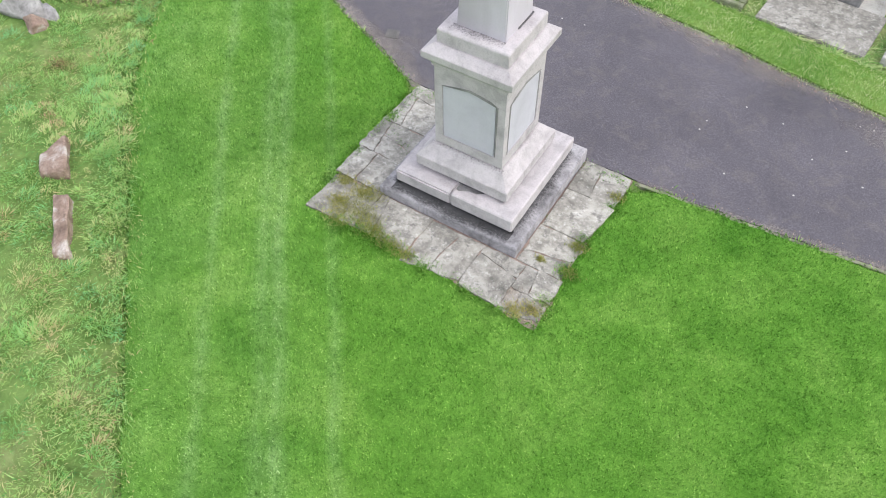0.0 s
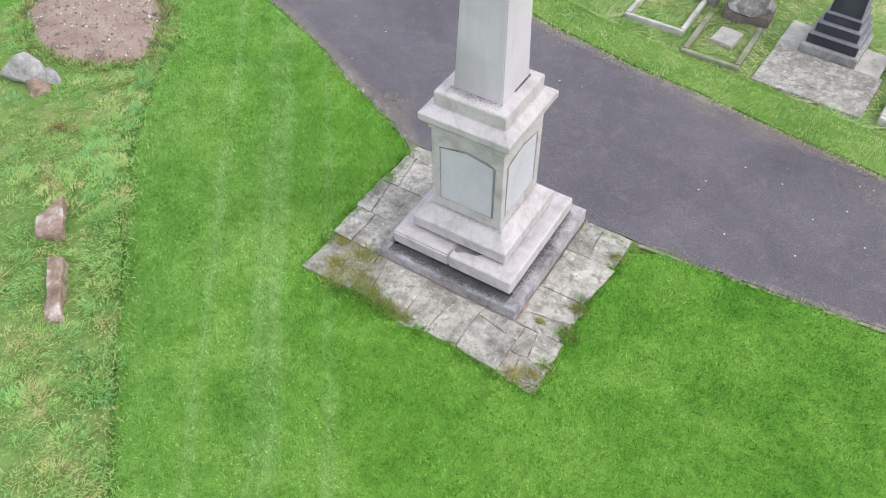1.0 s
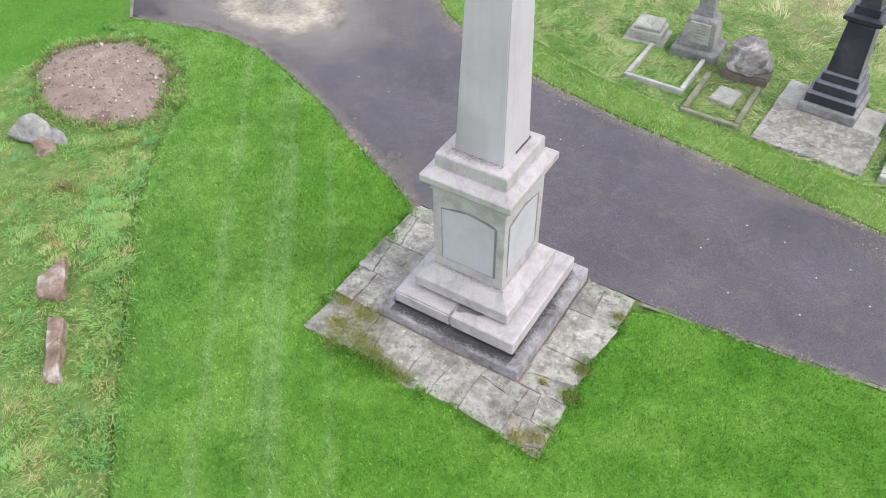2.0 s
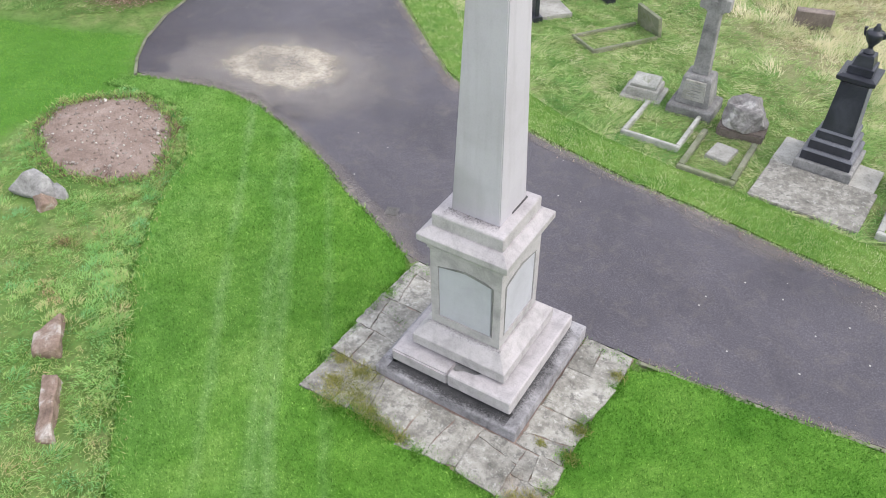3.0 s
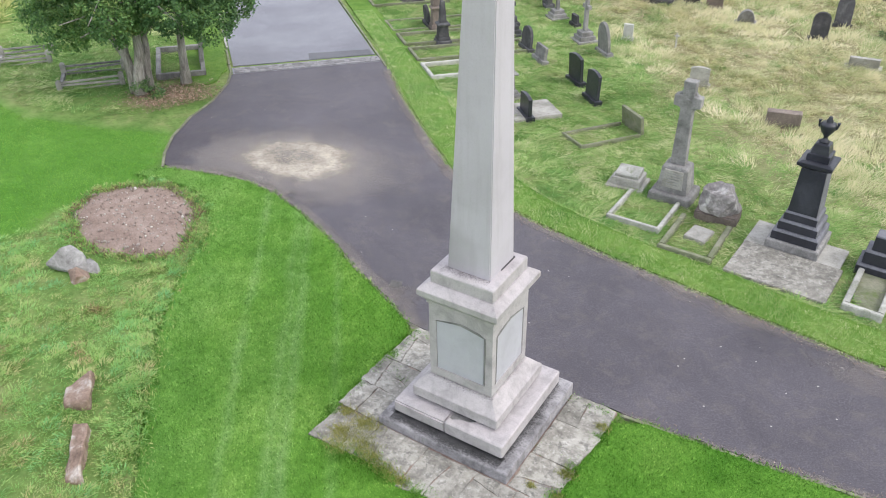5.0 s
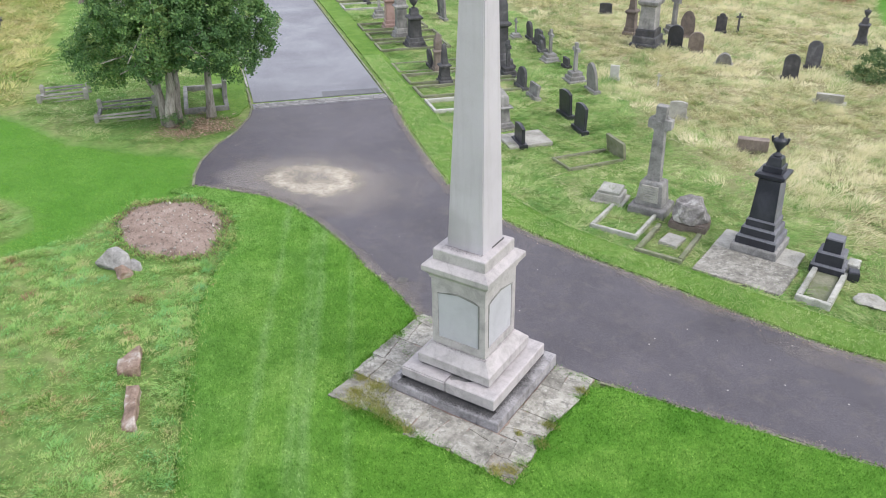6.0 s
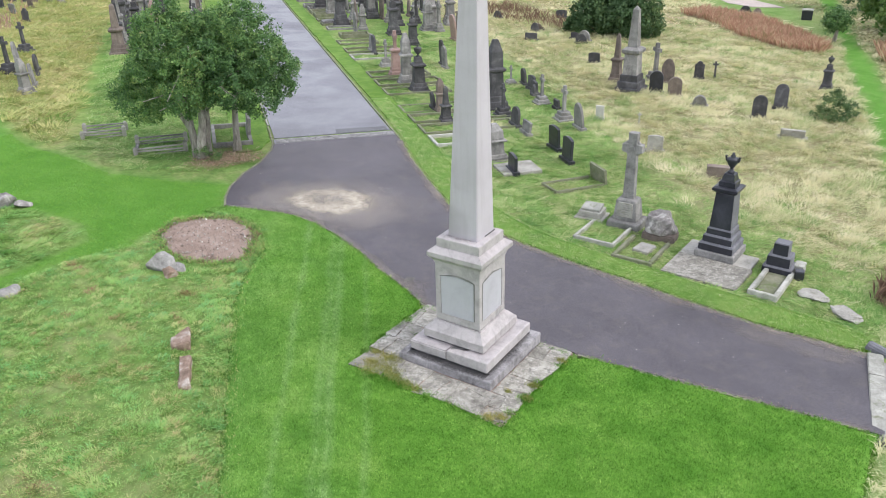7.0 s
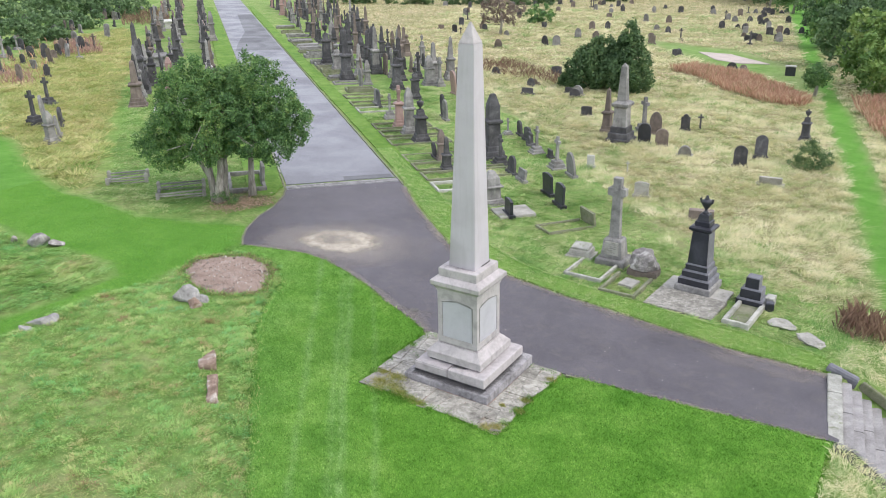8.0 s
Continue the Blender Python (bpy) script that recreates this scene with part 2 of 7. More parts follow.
def soil_mat():
    m, n, l, p = nodes_of("bare_soil")
    pos = n.new("ShaderNodeNewGeometry").outputs["Position"]
    a = noise_node(n, l, pos, 1.8, 7, 0.7, 0.4)
    r = ramp(n, [(0.3, (0.2, 0.14, 0.115)), (0.5, (0.31, 0.235, 0.2)), (0.7, (0.4, 0.32, 0.28))])
    l.new(a.outputs["Fac"], r.inputs[0])
    b = noise_node(n, l, pos, 30, 5, 0.8, 0.5)
    br = ramp(n, [(0.3, (0.6, 0.58, 0.55)), (0.5, (1, 1, 1)), (0.72, (1.4, 1.4, 1.4))])
    l.new(b.outputs["Fac"], br.inputs[0])
    l.new(mix(n, l, 0.8, r.outputs[0], br.outputs[0], "MULTIPLY"), p.inputs["Base Color"])
    p.inputs["Roughness"].default_value = 0.95
    bump(n, l, b.outputs["Fac"], 0.8, 0.03, p.inputs["Normal"])
    return m


def bark_mat():
    m, n, l, p = nodes_of("bark")
    pos = n.new("ShaderNodeNewGeometry").outputs["Position"]
    mp = n.new("ShaderNodeMapping")
    mp.inputs["Scale"].default_value = (7, 7, 1.2)
    l.new(pos, mp.inputs[0])
    a = noise_node(n, l, mp.outputs[0], 1.5, 6, 0.7, 0.5)
    r = ramp(n, [(0.32, (0.14, 0.125, 0.11)), (0.58, (0.42, 0.4, 0.36)), (0.72, (0.6, 0.58, 0.53))])
    l.new(a.outputs["Fac"], r.inputs[0])
    l.new(r.outputs[0], p.inputs["Base Color"])
    p.inputs["Roughness"].default_value = 0.9
    bump(n, l, a.outputs["Fac"], 0.8, 0.04, p.inputs["Normal"])
    return m


LIMESTONE = stone_mat("pale_limestone", (0.475, 0.445, 0.455), (0.29, 0.27, 0.275), (0.54, 0.505, 0.52), 0.75, 0.75, 4.2, 60, 0.35, 0.03, True, None, 0.5, 0.4)
BASESTONE = stone_mat("weathered_base_stone", (0.34, 0.33, 0.345), (0.13, 0.127, 0.132), (0.47, 0.455, 0.47), 0.85, 1.0, 3.4, 34, 0.6, 0.05, True, None, 0.8, 0.6)
PANEL = stone_mat("panel_stone", (0.51, 0.505, 0.555), (0.41, 0.405, 0.45), (0.57, 0.565, 0.615), 0.6, 0.6, 2.4, 70, 0.15, 0.03, True, None, 0.2, 0.2)
GREYSTONE = stone_mat("grey_sandstone", (0.275, 0.27, 0.265), (0.09, 0.09, 0.09), (0.42, 0.41, 0.395), 0.85, 0.8, 2.5, 30, 0.6, 0.2)
DARKSTONE = stone_mat("sooty_stone", (0.08, 0.08, 0.088), (0.03, 0.03, 0.033), (0.19, 0.185, 0.19), 0.8, 0.8, 2.5, 30, 0.6, 0.3)
BROWNSTONE = stone_mat("brown_sandstone", (0.2, 0.165, 0.145), (0.08, 0.065, 0.06), (0.3, 0.25, 0.22), 0.85, 0.8, 2.5, 30, 0.6, 0.2)
PINKSTONE = stone_mat("pink_granite", (0.34, 0.23, 0.21), (0.2, 0.13, 0.12), (0.44, 0.32, 0.3), 0.5, 0.6, 2.5, 60, 0.2, 0.12)
BLACKSTONE = stone_mat("black_granite", (0.032, 0.034, 0.046), (0.016, 0.017, 0.024), (0.075, 0.078, 0.1), 0.3, 0.6, 2.5, 80, 0.15, 0.15)
AXED = stone_mat("axed_granite", (0.17, 0.175, 0.2), (0.1, 0.1, 0.115), (0.27, 0.27, 0.3), 0.7, 0.6, 2.5, 70, 0.2, 0.05)
WHITESTONE = stone_mat("white_marble", (0.5, 0.5, 0.47), (0.28, 0.28, 0.25), (0.66, 0.65, 0.62), 0.6, 0.6, 3.0, 40, 0.3, 0.1)
KERBSTONE = stone_mat("kerb_stone", (0.38, 0.38, 0.35), (0.22, 0.23, 0.19), (0.6, 0.6, 0.56), 0.85, 0.8, 3.0, 35, 0.5, 0.12, False, (0.12, 0.15, 0.05))
MOSSKERB = stone_mat("mossy_kerb", (0.21, 0.22, 0.15), (0.1, 0.13, 0.05), (0.32, 0.31, 0.24), 0.9, 0.8, 3.0, 35, 0.5, 0.12, False, (0.12, 0.17, 0.04))
LICHENSTONE = stone_mat("lichen_boulder", (0.27, 0.255, 0.25), (0.12, 0.11, 0.11), (0.62, 0.6, 0.58), 0.9, 0.95, 4.5, 30, 0.8, 0.05, False)
SLABSTONE = stone_mat("slab_stone", (0.38, 0.37, 0.34), (0.2, 0.2, 0.175), (0.52, 0.51, 0.48), 0.85, 0.8, 2.6, 30, 0.5, 0.1, False, (0.18, 0.17, 0.13))
REDROCK = stone_mat("red_sandstone", (0.3, 0.215, 0.17), (0.15, 0.1, 0.075), (0.6, 0.56, 0.52), 0.9, 1.0, 4.2, 25, 0.9, 0.05, False)
ROCK = stone_mat("grey_rock", (0.3, 0.285, 0.26), (0.15, 0.14, 0.125), (0.46, 0.44, 0.4), 0.9, 0.9, 4.0, 25, 0.9, 0.08, False)
PALEROCK = stone_mat("pale_grey_rock", (0.32, 0.315, 0.31), (0.15, 0.145, 0.14), (0.5, 0.49, 0.475), 0.9, 0.9, 4.0, 25, 0.9, 0.08, False)
PLOT = stone_mat("pinkish_gravel", (0.5, 0.43, 0.4), (0.36, 0.31, 0.29), (0.6, 0.53, 0.5), 0.95, 0.7, 1.2, 20, 0.4, 0.02, False)
SETT = stone_mat("granite_sett", (0.27, 0.265, 0.275), (0.19, 0.185, 0.185), (0.34, 0.33, 0.335), 0.8, 0.7, 6.0, 40, 0.6, 0.25, False)
IRON = stone_mat("cast_iron", (0.12, 0.115, 0.11), (0.06, 0.055, 0.05), (0.22, 0.2, 0.18), 0.6, 0.6, 12, 60, 0.4, 0.1, False)
GRIME_SHADE = stone_mat("ledge_grime", (0.115, 0.11, 0.115), (0.035, 0.035, 0.038), (0.32, 0.31, 0.32), 0.95, 0.95, 9.0, 45, 0.9, 0.03, False)


def stained_shaft():
    """The shaft's limestone with a damp grey stain rising from its foot."""
    m = stone_mat("stained_limestone", (0.52, 0.49, 0.54), (0.36, 0.335, 0.36), (0.58, 0.555, 0.605), 0.75, 0.4, 0.9, 60, 0.25, 0.02, True, None, 0.2, 0.4)
    n, l = m.node_tree.nodes, m.node_tree.links
    p = n["Principled BSDF"]
    old = p.inputs["Base Color"].links[0].from_socket
    geo = n.new("ShaderNodeNewGeometry")
    d = n.new("ShaderNodeVectorMath")
    d.operation = "DISTANCE"
    d.inputs[1].default_value = (-3.72, 5.5, 2.5)
    l.new(geo.outputs["Position"], d.inputs[0])
    w = noise_node(n, l, geo.outputs["Position"], 1.1, 3, 0.5, 0.0)
    k = math_node(n, l, "SUBTRACT", math_node(n, l, "MULTIPLY", w.outputs["Fac"], 1.9), d.outputs["Value"])
    r = ramp(n, [(0.0, (0, 0, 0)), (0.8, (1, 1, 1))])
    l.new(k, r.inputs[0])
    l.new(mix(n, l, math_node(n, l, "MULTIPLY", r.outputs[0], 0.7), old, (0.27, 0.255, 0.265)), p.inputs["Base Color"])
    return m


SHAFTSTONE = stained_shaft()
FLAG = flag_mat()
ASPHALT = asphalt_mat("path_asphalt", (0.062, 0.056, 0.069), (0.104, 0.095, 0.113), 0.52, 0.32)
ROADTOP = asphalt_mat("road_asphalt", (0.165, 0.168, 0.196), (0.225, 0.23, 0.265), 0.6, 0.06, 0.25)
ROADDARK = asphalt_mat("road_patch_asphalt", (0.085, 0.087, 0.1), (0.118, 0.12, 0.137), 0.6, 0.06, 0.2)
SAND = sand_mat("spilt_sand", (0.38, 0.335, 0.275), (0.58, 0.525, 0.445), 1.9)
DUST = sand_mat("sand_dust", (0.27, 0.245, 0.235), (0.42, 0.385, 0.365), 0.9, 0.95, 20.0, 1.3)
SOOT_SHADE = sand_mat("soot_grit_and_shade", (0.03, 0.03, 0.032), (0.1, 0.098, 0.1), 1.2, 0.95, 45.0, 4.0)
GRIT = sand_mat("path_grit", (0.19, 0.165, 0.15), (0.32, 0.285, 0.265), 1.5)
TURF = ((0.093, 0.262, 0.026), (0.14, 0.332, 0.042), (0.212, 0.405, 0.074))
LAWN = lawn_mat("mown_lawn", *TURF, 0.62)
GRASS_LAWN = lawn_mat("lawn_blades", *TURF, 0.62, True)
VERGE = lawn_mat("mown_verge", (0.09, 0.2, 0.03), (0.145, 0.27, 0.045), (0.21, 0.32, 0.08), 0.1)
FIELD = field_mat("open_grassland")
SOIL = soil_mat()
BARK = bark_mat()
GRASS_ROUGH = blade_mat("rough_grass_blades", [(0.1, (0.06, 0.22, 0.06)), (0.34, (0.2, 0.46, 0.12)), (0.52, (0.36, 0.55, 0.16)), (0.67, (0.57, 0.63, 0.26)), (0.8, (0.55, 0.5, 0.25)), (0.95, (0.29, 0.21, 0.12))], 0.7, 0.38, 5.5)
GRASS_CUT = blade_mat("cut_grass_blades", [(0.1, (0.2, 0.43, 0.12)), (0.45, (0.4, 0.6, 0.21)), (0.7, (0.66, 0.72, 0.4)), (0.9, (0.8, 0.77, 0.55))], 0.7, 0.36, 4.5)
GRASS_DRY = blade_mat("dry_grass_blades", [(0.08, (0.2, 0.36, 0.12)), (0.3, (0.4, 0.52, 0.23)), (0.5, (0.68, 0.68, 0.41)), (0.72, (0.84, 0.77, 0.53)), (0.98, (0.88, 0.8, 0.6))], 0.7, 0.35, 3.2)
GRASS_GOLD = blade_mat("golden_grass_blades", [(0.1, (0.24, 0.36, 0.1)), (0.4, (0.44, 0.48, 0.2)), (0.7, (0.58, 0.55, 0.28)), (0.92, (0.64, 0.55, 0.34))])
TUFT_ROUGH = blade_mat("rough_tufts", [(0.0, (0.36, 0.24, 0.15)), (0.1, (0.58, 0.46, 0.25)), (0.26, (0.6, 0.61, 0.3)), (0.46, (0.42, 0.61, 0.21)), (0.7, (0.33, 0.58, 0.185)), (1.0, (0.24, 0.53, 0.22))], 0.6, 0.3, toned=True)
TUFT_CUT = blade_mat("cut_tufts", [(0.0, (0.14, 0.32, 0.08)), (0.3, (0.27, 0.46, 0.13)), (0.55, (0.45, 0.57, 0.23)), (0.8, (0.66, 0.67, 0.38)), (1.0, (0.78, 0.72, 0.5))], 0.7, 0.55, toned=True)
TUFT_DRY = blade_mat("dry_tufts", [(0.0, (0.17, 0.33, 0.1)), (0.25, (0.36, 0.46, 0.19)), (0.45, (0.62, 0.63, 0.36)), (0.7, (0.74, 0.7, 0.45)), (1.0, (0.82, 0.76, 0.55))], 0.7, 0.35, toned=True)
TUFT_GOLD = blade_mat("golden_tufts", [(0.0, (0.2, 0.36, 0.09)), (0.3, (0.38, 0.46, 0.15)), (0.55, (0.58, 0.57, 0.25)), (0.8, (0.7, 0.63, 0.35)), (1.0, (0.72, 0.6, 0.4))], 0.7, 0.3, toned=True)
GRASS_MOWN = blade_mat("mown_track_blades", [(0.15, (0.17, 0.4, 0.055)), (0.5, (0.22, 0.46, 0.075)), (0.85, (0.3, 0.52, 0.11))], 0.8, 0.3, 0.8)
MOSS = blade_mat("moss_tufts", [(0.1, (0.16, 0.2, 0.05)), (0.5, (0.36, 0.38, 0.12)), (0.9, (0.55, 0.47, 0.2))])
PEBBLE = blade_mat("pebble", [(0.1, (0.28, 0.22, 0.19)), (0.45, (0.36, 0.3, 0.27)), (0.75, (0.5, 0.45, 0.42)), (0.95, (0.78, 0.75, 0.71))], 0.9, 0.9, 3.0)
LITTER = sand_mat("leaf_litter", (0.2, 0.13, 0.085), (0.36, 0.27, 0.19), 1.6)
WEED_RED = blade_mat("red_willowherb", [(0.08, (0.3, 0.3, 0.13)), (0.25, (0.42, 0.25, 0.17)), (0.5, (0.56, 0.33, 0.24)), (0.8, (0.68, 0.5, 0.35)), (1.0, (0.72, 0.64, 0.42))], 0.7, 0.75)
WEED_BROWN = blade_mat("brown_dock", [(0.1, (0.14, 0.09, 0.07)), (0.5, (0.27, 0.18, 0.13)), (0.9, (0.42, 0.31, 0.21))])
LEAF = blade_mat("holly_leaves", [(0.0, (0.05, 0.115, 0.045)), (0.4, (0.115, 0.23, 0.08)), (0.75, (0.22, 0.36, 0.115)), (1.0, (0.38, 0.46, 0.17))], 0.4, 0.45, toned=True, through_light=0.25)
LEAF_BOUND = blade_mat("boundary_leaves", [(0.1, (0.07, 0.125, 0.06)), (0.5, (0.15, 0.25, 0.11)), (0.9, (0.27, 0.37, 0.17))], 0.5, 0.3, toned=True, through_light=0.25)
WEED_PINK = blade_mat("pink_willowherb", [(0.1, (0.3, 0.17, 0.14)), (0.5, (0.48, 0.3, 0.26)), (0.9, (0.58, 0.46, 0.36))])
GRASS_FAR = blade_mat("far_dry_grass_blades", [(0.1, (0.26, 0.33, 0.13)), (0.35, (0.48, 0.47, 0.26)), (0.6, (0.72, 0.64, 0.42)), (0.9, (0.84, 0.74, 0.54))], 0.7, 0.4, 0.7)
FALLEN = blade_mat("fallen_leaves", [(0.1, (0.2, 0.13, 0.09)), (0.5, (0.42, 0.3, 0.23)), (0.9, (0.62, 0.5, 0.4))], 0.8, 0.9, 3.0)
LEAF_DARK = blade_mat("yew_leaves", [(0.1, (0.05, 0.1, 0.045)), (0.5, (0.105, 0.185, 0.075)), (0.9, (0.22, 0.29, 0.12))], 0.5, 0.3, toned=True, through_light=0.25)
LEAF_LIGHT = blade_mat("pale_leaves", [(0.1, (0.1, 0.19, 0.05)), (0.5, (0.2, 0.32, 0.09)), (0.9, (0.34, 0.42, 0.14))], 0.5, 0.3, toned=True, through_light=0.25)
LEAF_BROWN = blade_mat("bare_twigs", [(0.1, (0.14, 0.11, 0.095)), (0.5, (0.26, 0.21, 0.18)), (0.9, (0.36, 0.3, 0.25))], 0.7, 0.3, toned=True, through_light=0.25)


# ---- mesh helpers ----
def G(x, y, up=0.0):
    """The height of the gently falling ground."""
    return -0.012 * (x + 3.3) - 0.035 * (y - 5.8) + up


def part(name, bm, material, parent=None, label="", smooth=False):
    me = bpy.data.meshes.new(name)
    bm.normal_update()
    bm.to_mesh(me)
    bm.free()
    me.materials.append(material)
    if smooth:
        me.polygons.foreach_set("use_smooth", [True] * len(me.polygons))
    ob = new(name, me)
    ob.parent = parent
    if label:
        ob["label"] = label
    return ob


def thing(name, x, y, label, category, turn=0.0, up=0.0, group="", tilt=0.0, lean=0.0):
    e = new(name)
    e.empty_display_size = 0.2
    e.matrix_basis = pose(x, y, G(x, y, up), tilt, lean, turn)
    return tagged(e, label, category, group)


def ring(bm, hx, hy, z, cx=0.0, cy=0.0):
    return [bm.verts.new((cx + sx * hx, cy + sy * hy, z)) for sx, sy in ((-1, -1), (1, -1), (1, 1), (-1, 1))]


def stack(levels, cx=0.0, cy=0.0, bev=0.0, bm=None):
    """A square-sided solid through levels of (half width x, half width y, z)."""
    bm = bm or bmesh.new()
    rings = [ring(bm, hx, hy, z, cx, cy) for hx, hy, z in levels]
    bm.faces.new(rings[0][::-1])
    for a, b in zip(rings, rings[1:]):
        for i in range(4):
            bm.faces.new((a[i], a[(i + 1) % 4], b[(i + 1) % 4], b[i]))
    bm.faces.new(rings[-1])
    if bev:
        bmesh.ops.bevel(bm, geom=bm.edges[:], offset=bev, segments=2, affect="EDGES", clamp_overlap=True)
    return bm


def block(x0, x1, y0, y1, z0, z1, bev=0.01, bm=None):
    return stack([((x1 - x0) / 2, (y1 - y0) / 2, z0), ((x1 - x0) / 2, (y1 - y0) / 2, z1)], (x0 + x1) / 2, (y0 + y1) / 2, bev, bm)


def lathe(profile, seg=16):
    """A turned solid through (radius, z)."""
    bm = bmesh.new()
    rings = [[bm.verts.new((r * math.cos(2 * math.pi * i / seg), r * math.sin(2 * math.pi * i / seg), z)) for i in range(seg)] for r, z in profile]
    for a, b in zip(rings, rings[1:]):
        for i in range(seg):
            bm.faces.new((a[i], a[(i + 1) % seg], b[(i + 1) % seg], b[i]))
    bm.faces.new(rings[0][::-1])
    bm.faces.new(rings[-1])
    return bm


def plate(outline, y0, y1, bev=0.008):
    """An upright slab: an outline of (x, z) made thick from y0 to y1."""
    bm = bmesh.new()
    f = [bm.verts.new((x, y0, z)) for x, z in outline]
    b = [bm.verts.new((x, y1, z)) for x, z in outline]
    n = len(outline)
    bm.faces.new(f)
    bm.faces.new(b[::-1])
    for i in range(n):
        bm.faces.new((f[(i + 1) % n], f[i], b[i], b[(i + 1) % n]))
    bmesh.ops.recalc_face_normals(bm, faces=bm.faces[:])
    if bev:
        bmesh.ops.bevel(bm, geom=[e for e in bm.edges if len(e.link_faces) == 2 and e.calc_face_angle(0) > 0.9], offset=bev, segments=1, affect="EDGES", clamp_overlap=True)
    return bm


def boulder(rx, ry, rz, seed, rough=0.25, sub=3, flat=None, cut=(0.55, 0.8)):
    """A rough stone with broken facets."""
    bm = bmesh.new()
    bmesh.ops.create_icosphere(bm, subdivisions=sub, radius=1.0)
    rnd = random.Random(seed)
    planes = [(Vector((rnd.gauss(0, 1), rnd.gauss(0, 1), rnd.gauss(0, 0.8))).normalized(), rnd.uniform(*cut)) for _ in range(12)]
    if flat:
        planes.append((Vector((0, 0, 1)), flat))
    for v in bm.verts:
        for nrm, d in planes:
            k = v.co.dot(nrm)
            if k > d:
                v.co -= nrm * (k - d)
        v.co *= 1 + rough * 0.4 * noise.noise(v.co * 2.3 + Vector((seed, 0, 0)))
        v.co += Vector((noise.noise(v.co * 6 + Vector((0, seed, 0))), noise.noise(v.co * 6 + Vector((seed, 9, 0))), noise.noise(v.co * 7 + Vector((3, 9, seed))))) * 0.06
        v.co = Vector((v.co.x * rx, v.co.y * ry, v.co.z * rz))
    return bm


def fast_mesh(name, verts, faces_n, mat_, parent=None, tone=None):
    """A mesh from arrays: verts (n, 3), its faces each of faces_n fresh vertices in turn."""
    me = bpy.data.meshes.new(name)
    nv = len(verts)
    nf = nv // faces_n
    me.vertices.add(nv)
    me.vertices.foreach_set("co", np.asarray(verts, np.float32).ravel())
    me.loops.add(nv)
    me.loops.foreach_set("vertex_index", np.arange(nv, dtype=np.int32))
    me.polygons.add(nf)
    me.polygons.foreach_set("loop_start", np.arange(0, nv, faces_n, dtype=np.int32))
    me.update(calc_edges=True)
    if tone is not None:
        me.attributes.new("tone", "FLOAT", "POINT").data.foreach_set("value", np.repeat(tone, faces_n).astype(np.float32))
    me.materials.append(mat_)
    ob = new(name, me)
    ob.parent = parent
    return ob


def inside(poly, x, y):
    """Which of the points lie in the polygon."""
    res = np.zeros(x.shape, bool)
    px, py = np.array(poly).T
    j = len(poly) - 1
    for i in range(len(poly)):
        cross = ((py[i] > y) != (py[j] > y)) & (x < (px[j] - px[i]) * (y - py[i]) / (py[j] - py[i] + 1e-12) + px[i])
        res ^= cross
        j = i
    return res


def edge_dist(poly, x, y):
    """Distance to a polygon's outline, positive inside."""
    best = np.full(x.shape, 1e9)
    p = np.array(poly, float)
    for a, b in zip(p, np.roll(p, -1, 0)):
        d = b - a
        t = np.clip(((x - a[0]) * d[0] + (y - a[1]) * d[1]) / (d @ d + 1e-12), 0, 1)
        best = np.minimum(best, np.hypot(x - a[0] - t * d[0], y - a[1] - t * d[1]))
    return np.where(inside(poly, x, y), best, -best)


def wavy(poly, step=0.12, amp=0.03, seed=0, rounds=2, straight=()):
    """An outline with its corners eased and its edge made uneven."""
    p = [Vector((*q, 0)) for q in poly]
    for _ in range(rounds):
        p = [w for a, b in zip(p, p[1:] + p[:1]) for w in (a.lerp(b, 0.22), a.lerp(b, 0.78))]
    out = []
    for a, b in zip(p, p[1:] + p[:1]):
        k = max(1, int((b - a).length / step))
        for i in range(k):
            q = a.lerp(b, i / k)
            q = q + Vector((noise.noise(q * 2.1 + Vector((seed, 0, 0))) + 0.6 * noise.noise(q * 7 + Vector((seed, 5, 0))), noise.noise(q * 2.1 + Vector((0, seed, 3))) + 0.6 * noise.noise(q * 7 + Vector((0, seed, 8))), 0)) * amp
            out.append((q.x, q.y))
    return out


def sheet(name, poly, up, skirt, material, label, category="ground"):
    """A piece of ground laid on the slope, with a small step down round its edge."""
    bm = bmesh.new()
    top = [bm.verts.new((x, y, G(x, y, up))) for x, y in poly]
    low = [bm.verts.new((x, y, G(x, y, up - skirt))) for x, y in poly]
    n = len(poly)
    es = [bm.edges.new((top[i], top[(i + 1) % n])) for i in range(n)]
    bmesh.ops.triangle_fill(bm, use_beauty=True, use_dissolve=False, edges=es, normal=(0, 0, 1))
    for i in range(n):
        bm.faces.new((top[i], low[i], low[(i + 1) % n], top[(i + 1) % n]))
    for f in bm.faces:
        f.normal_update()
        if f.normal.z < -0.5:
            f.normal_flip()
    return tagged(part(name, bm, material), label, category, kind="structure")


